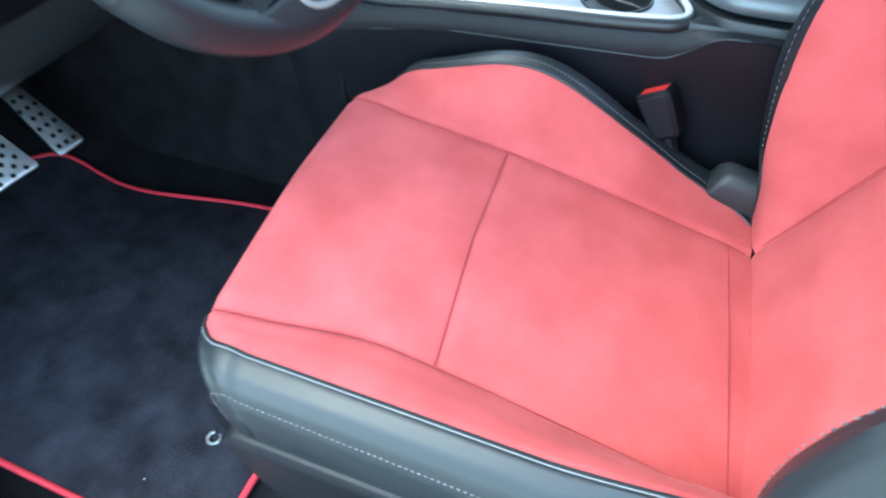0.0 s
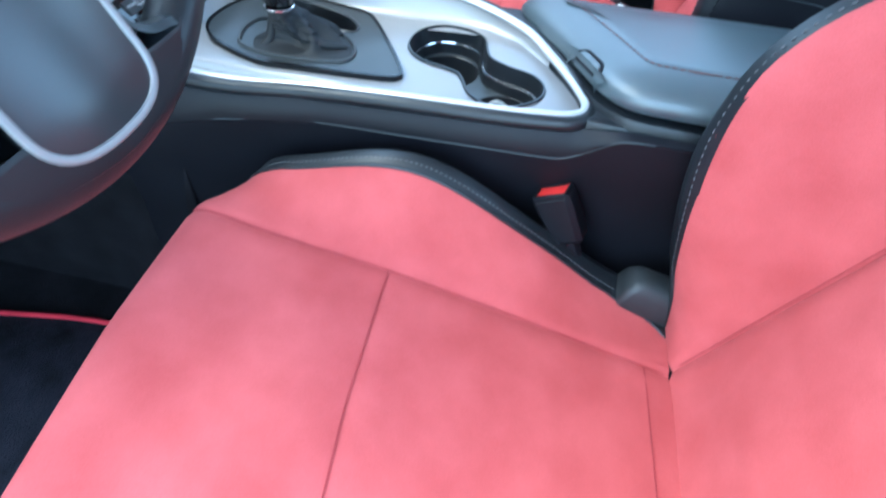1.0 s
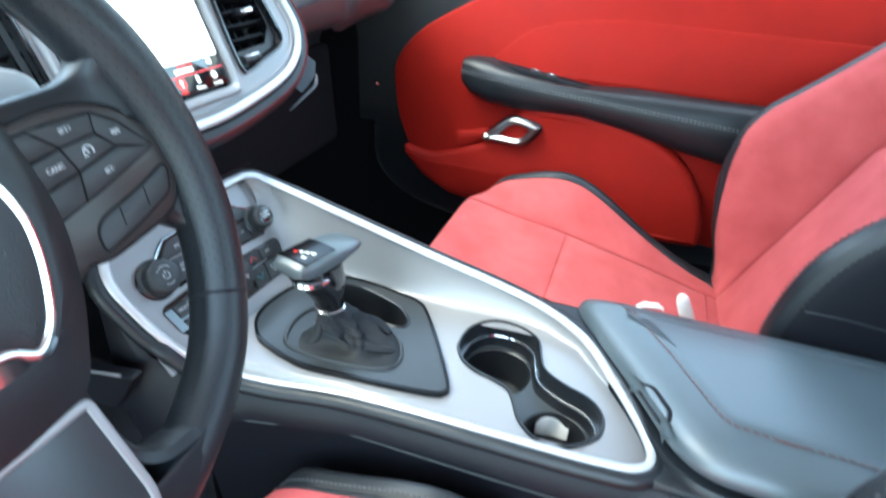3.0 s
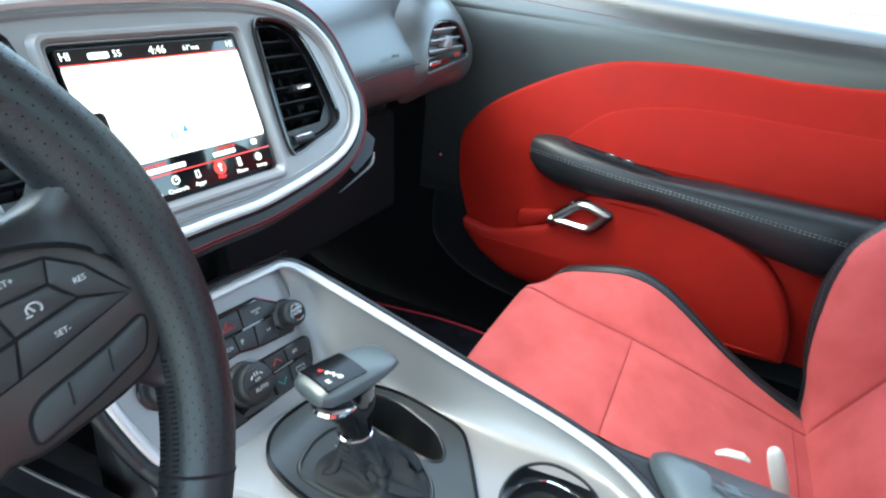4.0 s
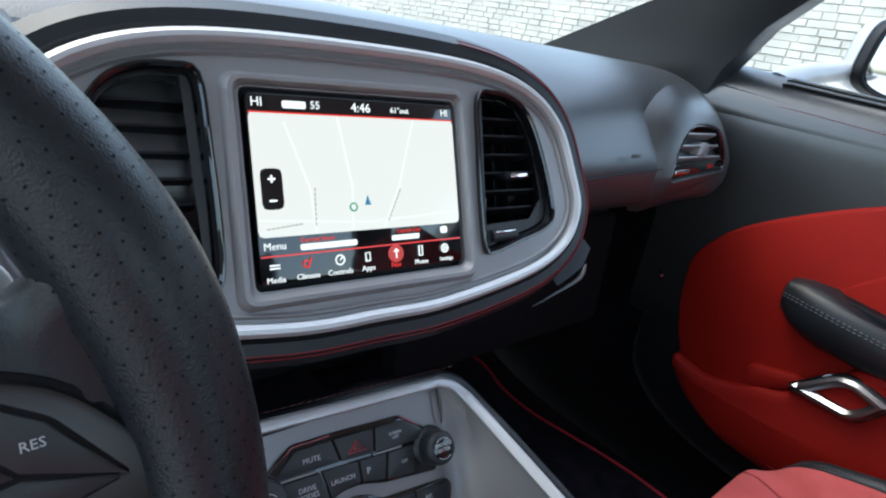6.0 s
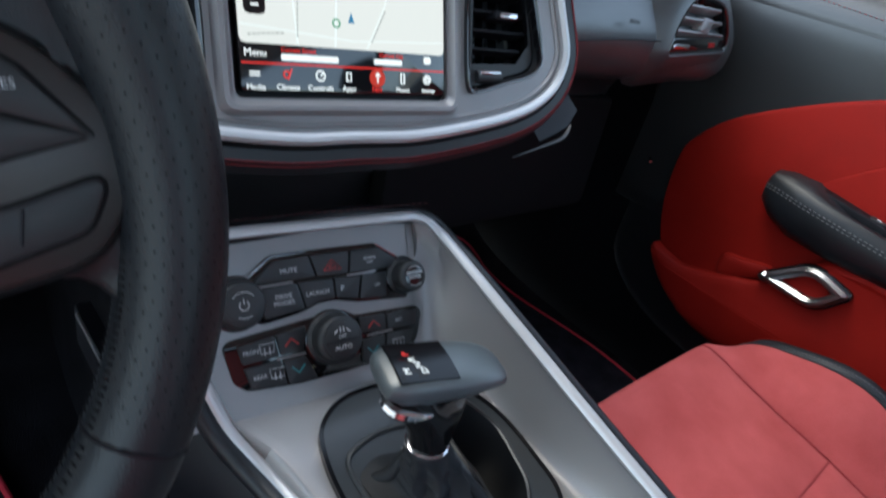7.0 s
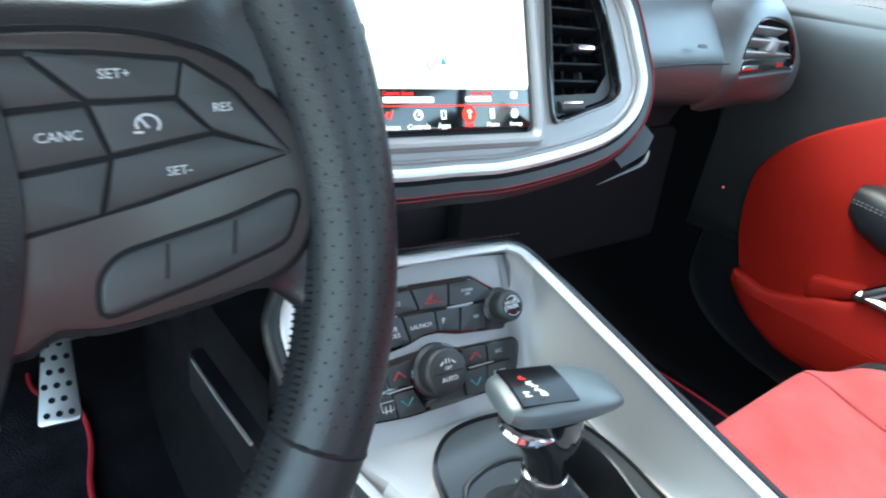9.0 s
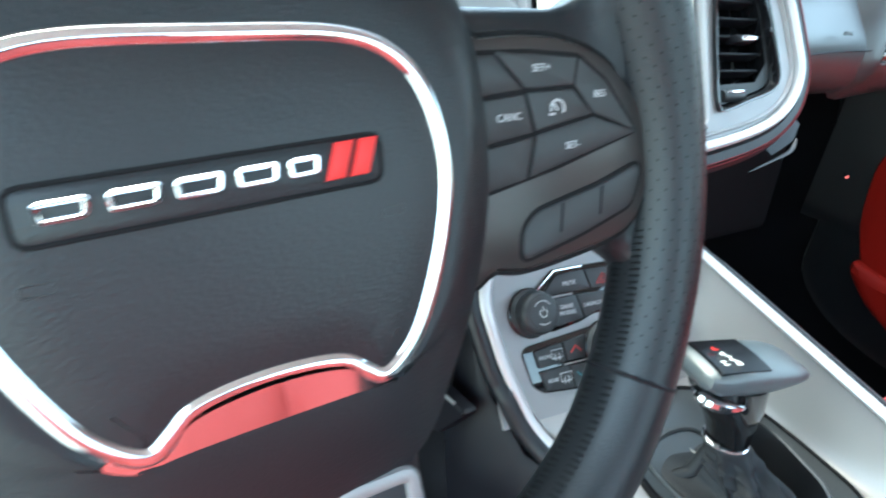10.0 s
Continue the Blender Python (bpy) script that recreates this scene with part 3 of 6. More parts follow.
def sink(y):
    """How far the dish floor lies under the line of the trim."""
    return 0.006 + 0.012 * step(-y, -0.07, 0.0) - 0.010 * step(-y, 0.16, 0.33)


def cz(y):
    return 0.645 + 0.041 * (y + 0.344) - sink(y)


def lay(pts):
    """Outlines drawn in the trim's plane, laid down onto the dish floor."""
    return [(x + (x + 0.40) * sink(y) / 0.345, y + (y + 0.25) * sink(y) / 0.345) for x, y in pts]


def fill(outline, holes, f):
    """A flat sheet of that outline with holes in it, laid by f(x, y)."""
    loops = [[Vector((p[0], p[1], 0)) for p in q] for q in [outline] + holes]
    pts = [p for q in loops for p in q]
    return Geo().add([f(p.x, p.y) for p in pts], [list(t) for t in geometry.tessellate_polygon(loops)])


def flat_spline(pts, n=5):
    return [Vector((p.x, p.y)) for p in spline([V(a, b, 0) for a, b in pts], n, closed=True)]


SF = Fr((-0.05, 0.132, 0.704), (0.996, -0.09, 0), (0, 0.545, 0.838))   # face of the control stack
left_edge = [SF(-0.110, 0.072, 0.012), SF(-0.122, 0.045, 0.012), V(-0.1645, 0.135, 0.7085), V(-0.157, 0.118, 0.682), V(-0.148, 0.100, 0.658), V(-0.138, 0.080, 0.6435), V(-0.1285, 0.055, 0.6340), V(-0.121, 0.02, 0.6300), V(-0.114, -0.01, 0.6285), V(-0.1080, -0.05, 0.6285), V(-0.1080, -0.10, 0.6315), V(-0.110, -0.17, 0.6355), V(-0.1115, -0.25, 0.6385), V(-0.1125, -0.30, 0.6420)]
right_edge = [SF(0.1125, 0.050, 0.0235), V(0.072, 0.06, 0.735), V(0.086, -0.06, 0.695), V(0.094, -0.16, 0.666), V(0.082, -0.22, 0.655), V(0.05, -0.268, 0.650), V(0.0, -0.302, 0.648)]
corner = [V(-0.055, -0.334, 0.6455), V(-0.092, -0.346, 0.645), V(-0.110, -0.332, 0.6445)]
turn = [SF(0.0845, 0.0772, 0.012), SF(0.0985, 0.0718, 0.0123), SF(0.1070, 0.0628, 0.0148)]
top_edge = [SF(0.066, 0.0782, 0.0150), SF(0.0, 0.0784, 0.0155), SF(-0.092, 0.0782, 0.0150)]
loop = spline(left_edge + corner[::-1] + right_edge[::-1] + turn[::-1] + top_edge, 6, closed=True)
part("trim", tube(loop, 0.0056, 10, closed=True, flat=0.8), BRIGHT, con, "bright silver trim round the console")
lip = [p + (p - V(-0.03, p.y * 0.9, p.z - 0.02)).normalized() * 0.0085 + V(0, 0.005 if p.y > 0.12 else 0, -0.006) for p in loop]
part("console_lip", tube(lip, 0.0080, 12, closed=True), LEATHER, con, "black leather lip outside the trim")
part("stitching", stitches([SF(a, 0.088, 0.016) for a in lin(-0.10, 0.10, 30)], 0.004, 0.0025, 0.0004), LIDTHREAD, con, "red thread stitching")
LE = spline(left_edge + corner[::-1][:2], 6)
RE = spline(turn + right_edge + corner[:2], 6)


def edge_at(edge, y):
    for a, b in zip(edge, edge[1:]):
        if (a.y - y) * (b.y - y) <= 0 and a.y != b.y:
            return a.lerp(b, (y - a.y) / (b.y - a.y))
    return edge[-1] if abs(edge[-1].y - y) < abs(edge[0].y - y) else edge[0]


surround = flat_spline(lay([(-0.105, 0.045), (-0.09, 0.067), (-0.066, 0.080), (-0.035, 0.081), (0.0, 0.072), (0.035, 0.043), (0.045, 0.0), (0.042, -0.045), (0.036, -0.073), (0.02, -0.09), (-0.03, -0.122), (-0.075, -0.147), (-0.09, -0.15), (-0.10, -0.132), (-0.110, -0.06), (-0.116, 0.0)]), 4)


def plate_side(y):
    """The passenger side of the plate round the lever."""
    near = [p[0] for p in surround if abs(p[1] - y) < 0.030]
    return max(near) + 0.002 if near else -1.0


def foot(y, inset=0.030):
    """Where the side wall of the dish meets its floor."""
    r = edge_at(RE, y)
    return max(r.x - inset * step(r.z - cz(y), 0.0, 0.04), min(plate_side(y), r.x - 0.006))


YK = 0.112
ysl = [-0.342, -0.335, -0.32, -0.30, -0.27, -0.24, -0.20, -0.16, -0.12, -0.08, -0.04, 0.0, 0.04, 0.07, YK]
floor_out = [(edge_at(LE, y).x + 0.009, y) for y in ysl] + [(foot(y), y) for y in ysl[::-1]]
cups = flat_spline(lay([(-0.011, -0.138), (0.022, -0.143), (0.044, -0.165), (0.045, -0.195), (0.031, -0.217), (0.006, -0.225), (-0.014, -0.233), (-0.028, -0.255), (-0.038, -0.282), (-0.056, -0.297), (-0.08, -0.297), (-0.099, -0.282), (-0.111, -0.262), (-0.110, -0.243), (-0.093, -0.223), (-0.07, -0.212), (-0.057, -0.203), (-0.05, -0.185), (-0.045, -0.165), (-0.033, -0.148)]), 4)
slot = flat_spline(lay([(0.018, 0.040), (0.029, 0.0), (0.022, -0.035), (0.014, -0.056), (-0.003, -0.073), (-0.015, -0.073), (-0.018, -0.058), (-0.014, -0.02), (-0.010, 0.015), (0.002, 0.038)]), 4)
floor_z = lambda x, y: V(x, y, cz(y) - 0.003)  # noqa: E731
part("bezel_floor", fill(floor_out, [cups, shrink(surround, 0.003)], floor_z), SATIN, con, "satin silver console panel")
face_rows = lin(0.0, 1.0, 9)
part("stack_face", sheet(lambda k, f: SF(-0.118 + 0.216 * f, -0.062 + 0.138 * k, 0.004 * (1 - k) ** 6), face_rows, lin(0, 1, 12), 0.004, tuple(-SF.n)), SATIN, con, "satin silver face of the control stack")
wall_y = [-0.30, -0.26, -0.22, -0.18, -0.12, -0.06, 0.0, 0.05, 0.09]
lower = [V(foot(y, 0.013), y, cz(y) - 0.003) for y in wall_y] + [SF(0.0975, b, 0.0) for b in (-0.045, -0.02, 0.01, 0.04, 0.070)]
upper = [edge_at(RE, y) for y in wall_y] + [edge_at(RE, y) for y in (0.107, 0.122, 0.139, 0.155, 0.1665)]
def fillet(a, b):
    """From the dish floor up to the trim in one curve."""
    s = min(1.0, (b - a).length / 0.04)
    room = max(a.x - plate_side(a.y), 0.0) if a.y < 0.1 else 0.015
    a2, c = a - V(min(0.013 * s, room * 0.6), 0, -0.0004), a + V(min(0.010 * s, (b.x - a.x) * 0.7), 0, 0.0004)
    return [a - V(min(0.031 * s, room), 0, -0.0003)] + [(1 - k) ** 2 * a2 + 2 * k * (1 - k) * c + k * k * b for k in lin(0, 1, 10)]


roll = []
for y in ysl:
    e = edge_at(LE, y)
    a, b = V(e.x + 0.0095, y, cz(y) - 0.003), e + V(0.002, 0, 0.001)
    c = V(e.x + 0.004, y, max(a.z, b.z) if a.z > b.z else min(a.z, b.z))
    roll.append([a + V(0.006, 0, 0.0002)] + [(1 - k) ** 2 * a + 2 * k * (1 - k) * c + k * k * b for k in lin(0, 1, 8)])
part("bezel_roll", loft(roll, closed=False), SATIN, con, "satin silver edge rolling down to the trim")
part("bezel_wall", loft([fillet(a, b) for a, b in zip(lower, upper)], closed=False), SATIN, con, "satin silver side wall of the dish")
rim_side = [p for p in LE if 0.10 < p.y < 0.20]
def drop(p):
    """How far the rim stands before the stack's face or over the dish floor."""
    return min((p - SF.o).dot(SF.n) + 0.004, max(p.z - cz(p.y) + 0.006, 0.004) / max(SF.n.z, 0.3)) if p.y < 0.11 else (p - SF.o).dot(SF.n) + 0.004


part("bezel_wall", loft([[p + V(0.002, 0, 0) - SF.n * (drop(p) * k) for k in (0.0, 0.5, 1.0)] for p in rim_side], closed=False), SATIN, con, "narrow satin edge beside the controls")
ys = [-0.95, -0.46, -0.43, -0.418, -0.408, -0.398, -0.388, -0.375, -0.36, -0.345, -0.33, -0.31, -0.29, -0.23, -0.17, -0.12, -0.07, 0.04, 0.095, 0.13, 0.175]


def body_ring(y):
    yy = max(y, -0.335)
    l, r = edge_at(LE, yy), edge_at(RE, yy)
    if y < -0.335:
        l, r = V(-0.110 - 0.010 * step(-y, 0.335, 0.40), y, 0.644 + 0.010 * step(-y, 0.335, 0.40)), V(0.118, y, 0.654)
    zl, zr = l.z - 0.0065 - 0.020 * step(y, 0.06, 0.11), r.z - 0.010 - 0.02 * step(y, 0.06, 0.12)
    lx, rx = min(l.x - 0.0095, -0.115), max(r.x + 0.008, 0.118 if y < -0.1 else 0.09)
    zc = min(0.6125 - 0.015 * (1 - step(-y, 0.33, 0.42)) - 0.065 * (y + 0.10) * (0.6 if y > -0.1 else 0.55) + 0.45 * max(0.0, -0.335 - y) ** 1.05 * 1.35, zl - 0.003)
    hc = zl - zc
    inn_ = 0.008 + 0.018 * step(-y, -0.05, 0.25)
    return [V(lx, y, zl), V(lx - 0.0075, y, zl - min(0.009, 0.4 * hc)), V(lx - 0.011, y, zc + min(0.006, 0.3 * hc)), V(lx - 0.0108, y, zc), V(lx - 0.0085, y, zc - 0.002), V(lx - 0.0065, y, zc - 0.022), V(lx + inn_ * 0.3, y, zc - 0.075), V(lx + inn_, y, 0.45), V(lx + inn_ - 0.01, y, FZ + 0.002),
            V(rx + 0.03, y, FZ + 0.002), V(rx + 0.02, y, 0.45), V(rx + 0.012, y, 0.60), V(rx + 0.010, y, zr - 0.012), V(rx, y, zr), V(rx - 0.003, y, min(zl, zr) - 0.08), V(0.0, y, min(zl, zr) - 0.08)]


part("console_body", loft([body_ring(y) for y in ys]), PLASTIC, con, "soft black console body")
part("side_seam", tube(spline([body_ring(y)[3] + V(-0.0004, 0, 0.0008) for y in lin(0.08, -0.414, 30)], 2), 0.0011, 6), LEATHER, con)
shoulder = [(-0.119, -0.340), (-0.10, -0.354), (-0.058, -0.340), (0.0, -0.308), (0.052, -0.274), (0.087, -0.222), (0.098, -0.16), (0.118, -0.16), (0.122, -0.45), (-0.128, -0.45)]
part("tunnel_side", loft([[V(-0.175, y, FZ + 0.002), V(-0.158, y, 0.42), V(-0.155, y, zt - 0.03), V(-0.135, y, zt), V(0.10, y, zt), V(0.125, y, zt - 0.03), V(0.135, y, 0.42), V(0.155, y, FZ + 0.002)] for y, zt in ((0.10, 0.60), (0.25, 0.60), (0.50, 0.58), (0.88, 0.56))]), CARPET, con, "black carpet over the tunnel")
part("console_shoulder", plate(Fr((0, 0, 0.62), (1, 0, 0), (0, 1, 0)), rounded(shoulder, 0.01, 2), 0.0, 0.028, 0.006), LEATHER, con)
LID = [(0.124, -0.242), (0.06, -0.274), (-0.005, -0.312), (-0.095, -0.358), (-0.118, -0.385), (-0.124, -0.45), (-0.126, -0.95), (0.125, -0.95), (0.128, -0.30)]
LIDR = [0.030, 0.02, 0.02, 0.02, 0.02, 0.03, 0.03, 0.03, 0.01]
lid_ring = lambda d: rounded(shrink([Vector(p) for p in LID], d), [max(r - 0.3 * max(d, 0), 0.006) for r in LIDR], 4)  # noqa: E731
lf = lambda x, y, c: V(x, y, 0.660 + c - 0.08 * (x + 0.09))  # noqa: E731
part("lid_seat", loft([[lf(p[0], p[1], c) for p in lid_ring(d)] for d, c in ((-0.005, -0.03), (-0.005, -0.012), (-0.002, -0.007), (0.006, -0.006))]), LEATHER, con, "raised black edge under the lid")
rings = [[lf(p[0], p[1], c) for p in lid_ring(d)] for d, c in ((0.003, 0.0), (0.0, 0.005), (0.0008, 0.011), (0.005, 0.018), (0.013, 0.0235), (0.024, 0.0285), (0.036, 0.0322), (0.044, 0.0338), (0.0455, 0.0330), (0.047, 0.0340), (0.056, 0.0350))]
part("armrest_lid", loft(rings), LITLEATHER, con, "padded black leather armrest lid")
inner = lid_ring(0.0435)
arc = sorted([p for p in inner if p[1] > -0.9 and p[0] < 0.09], key=lambda p: -p[1])
part("stitching", stitches(spline([lf(p[0], p[1], 0.0346) for p in arc], 3), 0.006, 0.0016, 0.0006), LIDTHREAD, con, "dull red thread stitching")
LIDPROF = [(0.0, 0.005), (0.0008, 0.011), (0.005, 0.018), (0.013, 0.0235), (0.024, 0.0285)]


def on_lid(a, s, lift):
    """A point of the lid's sloping front: a along the front edge, s up the slope."""
    for (d0, c0), (d1, c1) in zip(LIDPROF, LIDPROF[1:]):
        n = math.hypot(d1 - d0, c1 - c0)
        if s <= n or (d1, c1) == LIDPROF[-1]:
            break
        s -= n
    d, c = d0 + (d1 - d0) * s / n - lift * (c1 - c0) / n, c0 + (c1 - c0) * s / n + lift * (d1 - d0) / n
    return lf(-0.053 + 0.89 * a + 0.455 * d, -0.3365 + 0.455 * a - 0.89 * d, c)


def lid_pad(outline, steps):
    return loft([[on_lid(p[0], p[1], c) for p in shrink(outline, d)] for d, c in steps])


latch = rounded([(-0.036, 0.0045), (0.036, 0.0045), (0.030, 0.012), (0.019, 0.0225), (-0.019, 0.0225), (-0.030, 0.012)], [0.003, 0.003, 0.012, 0.007, 0.007, 0.012], 5)
lt = part("latch", lid_pad(latch, ((-0.0006, -0.001), (0.0, 0.0005), (0.0012, 0.0011), (0.0024, 0.0007), (0.0030, 0.0002), (0.006, 0.0002), (0.0095, 0.0002))), PLASTIC, con, "black latch of the lid")
part("latch_pad", lid_pad([p for p in shrink(latch, 0.0038)], ((0.0, 0.0), (0.0, 0.0010), (0.0008, 0.0018), (0.003, 0.0020), (0.0055, 0.0020))), LITLEATHER, lt)
# cup holders, one figure-eight well
well = [[V(p[0], p[1], cz(p[1]) + c) for p in shrink(cups, d)] for d, c in ((-0.0022, -0.0022), (-0.0012, 0.0), (0.0006, 0.0), (0.0012, -0.004), (0.0022, -0.020), (0.0026, -0.0215), (0.0050, -0.022), (0.0058, -0.026), (0.0064, -0.034))]
cup = part("cup_holder", loft(well, caps=(False, False)), CUPBLACK, con, "satin black twin cup holder")
part("rib", tube([V(p[0], p[1], cz(p[1]) - 0.0208) for p in shrink(cups, 0.0036)], 0.0011, 6, closed=True), CHROME, cup, "thin bright line inside the cups")
ledge = shrink(cups, 0.0064)
gap = lambda x, y: min(math.hypot(p[0] - x, p[1] - y) for p in ledge)  # noqa: E731
CUPS = []
for x, y in lay([(-0.002, -0.182), (-0.073, -0.255)]):
    x, y = max(((x + 0.001 * i, y + 0.001 * j) for i in range(-9, 10) for j in range(-9, 10)), key=lambda c: gap(*c))
    CUPS.append((x, y, gap(x, y) - 0.0008))
part("cup_ledge", fill(ledge, [[(x + r * math.cos(t), y + r * math.sin(t)) for t in [k * math.tau / 28 for k in range(28)]] for x, y, r in CUPS], lambda x, y: V(x, y, cz(y) - 0.034)), PLATEBLACK, cup, "grey-black ledge between the two cups")
for x, y, r in CUPS:
    part("cup_well", lathe(Fr((x, y, cz(y) - 0.034), (1, 0, 0), (0, 1, 0)), [(r - 0.003, -0.042), (r - 0.002, -0.040), (r, 0.0), (r + 0.0012, 0.0008)][::1], 28, False).join(lathe(Fr((x, y, cz(y) - 0.034), (1, 0, 0), (0, 1, 0)), [(r - 0.003, -0.042), (0.004, -0.0425)], 28, True)), CUPBLACK, cup)
# Added pale sheet, standing for a bright reflection on the cup's wall.
glint = thing("cup_glint", (-0.045, -0.245, cz(-0.25) - 0.075), "pale curved sheet put in the cup holder for a bright reflection", "paper")
part("glint", sheet(lambda a, b: V(CUPS[1][0] + (CUPS[1][2] - 0.003) * math.cos(a) + 0.0012 * math.sin(9 * a + b * 60), CUPS[1][1] + (CUPS[1][2] - 0.003) * math.sin(a), cz(-0.255) - 0.0755 + b * (1 + 0.12 * math.sin(5 * a))), lin(-0.45, 0.80, 14), lin(0.0, 0.036, 6), 0.0008, (-1, 0, 0)), IVORY, glint)
# shifter surround with its open pocket
pz = lambda x, y: V(x, y, cz(y) + 0.002)  # noqa: E731
sp = part("shifter_plate", fill(shrink(surround, 0.002), [slot], pz), PLATEBLACK, con, "satin black plate round the shift lever")
part("plate_rim", loft([[V(p[0], p[1], cz(p[1]) + c) for p in (o, i) for c in ((-0.004, 0.0035) if p is o else (0.0035, -0.002))] for o, i in zip(surround, shrink(surround, 0.0035))], loop=True), DISPLAYBLACK, con, "gloss black rim")
part("pocket", loft([[V(p[0], p[1], cz(p[1]) + c) for p in shrink(slot, d)] for d, c in ((-0.004, 0.0022), (-0.002, 0.0036), (0.0, 0.0028), (0.002, -0.006), (0.004, -0.05))], caps=(False, True)), CUPBLACK, sp, "open black pocket beside the lever")

# ---- shift lever ----
lever = thing("shift_lever", (-0.06, -0.03, cz(-0.03)), "black automatic shift lever with leather boot", "gear lever")
base = flat_spline(lay([(-0.094, 0.021), (-0.077, 0.029), (-0.055, 0.031), (-0.036, 0.022), (-0.029, -0.01), (-0.031, -0.055), (-0.039, -0.073), (-0.055, -0.085), (-0.073, -0.089), (-0.086, -0.078), (-0.093, -0.045), (-0.097, 0.0)]), 9)
TOP = V(-0.0375, 0.006, 0.678)
cen = V(-0.0445, -0.0185, cz(-0.02))
rings = []
FOOT = V(-0.042, -0.036, cz(-0.036))
WB = [(0, 1.0), (0.03, 0.93), (0.06, 0.74), (0.09, 0.54), (0.13, 0.38), (0.19, 0.25), (0.28, 0.14), (0.40, 0.06), (0.55, 0.02), (0.70, 0.0), (1.0, 0.0)]
for f in lin(0, 1, 41):
    k = max(i for i in range(len(WB) - 1) if WB[i][0] <= f)
    w = WB[k][1] + (WB[k + 1][1] - WB[k][1]) * (f - WB[k][0]) / (WB[k + 1][0] - WB[k][0])
    c = FOOT.lerp(TOP, f)
    zz = cz(-0.03) + 0.004 + (TOP.z - cz(-0.03) - 0.004) * f
    ring = []
    env = math.sin(math.pi * min(max((f - 0.03) / 0.93, 0), 1)) ** 0.8
    for p in base:
        th = math.atan2(p[1] - cen.y, p[0] - cen.x)
        # folds run from the lever out to the corners of its base, with deep valleys between them
        twist = th + 0.9 * (1 - f)
        fold = max(max(0.0, math.cos((twist - a) * 0.5)) ** k for a, k in ((-1.75, 60), (-0.55, 70), (0.75, 60), (1.9, 70), (2.75, 60), (-2.65, 70)))
        we = w ** (1.6 - 0.85 * fold)
        rr = 0.0172 + env * (0.0085 * fold - 0.0015 + 0.0014 * math.sin(30 * f + 3 * th)) + 0.006 * (1 - f) ** 3 * env
        x = p[0] * we + (c.x + math.cos(th) * rr) * (1 - we)
        y = p[1] * we + (c.y + math.sin(th) * rr) * (1 - we)
        zf = 0.0085 * env * (fold - 0.35) * (1 - f)
        ring.append(V(x, y, zz + 0.041 * (y + 0.03) * (1 - f) + zf))
    rings.append(ring)
boot = loft(rings)
zb = cz(-0.03)
for pts, rad in (([TOP + V(-0.013, -0.008, -0.006), V(-0.052, -0.012, zb + 0.022), V(-0.056, -0.036, zb + 0.013), V(-0.050, -0.060, zb + 0.008), V(-0.043, -0.073, zb + 0.005)], (0.0035, 0.0065)),
                 ([TOP + V(0.010, -0.012, -0.005), V(-0.022, -0.022, zb + 0.021), V(-0.015, -0.042, zb + 0.012), V(-0.018, -0.057, zb + 0.005)], (0.0035, 0.0070)),
                 ([TOP + V(-0.015, 0.004, -0.006), V(-0.062, 0.010, zb + 0.013), V(-0.072, 0.018, zb + 0.006)], (0.003, 0.0055)),
                 ([TOP + V(-0.002, -0.017, -0.008), V(-0.035, -0.030, zb + 0.019), V(-0.036, -0.050, zb + 0.010)], (0.003, 0.0050))):
    path = spline(pts, 5)
    n_ = len(path) - 1
    boot.join(tube(path, [rad[0] + (rad[1] - rad[0]) * math.sin(math.pi * k / n_) for k in range(n_ + 1)], 10, flat=0.8))
part("boot", boot, BOOTSKIN, lever, "creased black leather boot")
part("boot_frame", tube([V(p[0], p[1], cz(p[1]) + 0.003) for p in shrink(base, -0.003)], 0.0022, 6, closed=True), KEY, lever)
part("seam", tube([V(*r[20]) for r in rings], 0.0012, 5), THREAD, lever, "seam down the boot")
part("collar", lathe(Fr(TOP, (1, 0, 0), (0, 1, 0)), [(0.0150, -0.003), (0.0172, -0.0015), (0.0172, 0.0015), (0.0150, 0.003)], 28), CHROME, lever, "chrome collar")
HF = Fr(V(-0.031, 0.013, 0.740), V(0.024, -0.001, 0.730) - V(-0.086, 0.027, 0.749), (0, 0, 1))
HU, HV, HN = HF.u, HF.v, HF.n
neck = []
for f, a0, rx, ry in ((0.0, 0.0, 0.0165, 0.0165), (0.12, -0.001, 0.0178, 0.0172), (0.35, -0.004, 0.0225, 0.019), (0.6, -0.007, 0.031, 0.0205), (0.85, -0.009, 0.035, 0.0215), (1.0, -0.009, 0.037, 0.022)):
    c = TOP.lerp(HF(a0 - 0.006, -0.009, 0), f) + V(0, 0, 0.004 * (1 - f))
    neck.append([c + HU * (rx * math.cos(t)) + HN * (ry * math.sin(t)) for t in [j * math.tau / 24 for j in range(24)]])
part("neck", loft(neck), GLOSS, lever, "gloss black neck")
hs_ = []
for a, w, h0, h1 in ((-0.055, 0.010, -0.006, 0.000), (-0.052, 0.019, -0.010, 0.004), (-0.042, 0.0235, -0.013, 0.0085), (-0.020, 0.0245, -0.0125, 0.0115), (0.002, 0.024, -0.009, 0.0133), (0.019, 0.0228, -0.004, 0.0135), (0.032, 0.0205, 0.000, 0.0122), (0.039, 0.0178, 0.002, 0.0106), (0.0430, 0.011, 0.004, 0.0090)):
    hs_.append([HF(a, (h0 + h1) / 2 + (h1 - h0) / 2 * math.copysign(abs(math.sin(q)) ** 0.65, math.sin(q)), w * math.copysign(abs(math.cos(q)) ** 0.65, math.cos(q))) for q in [j * math.tau / 28 for j in range(28)]])
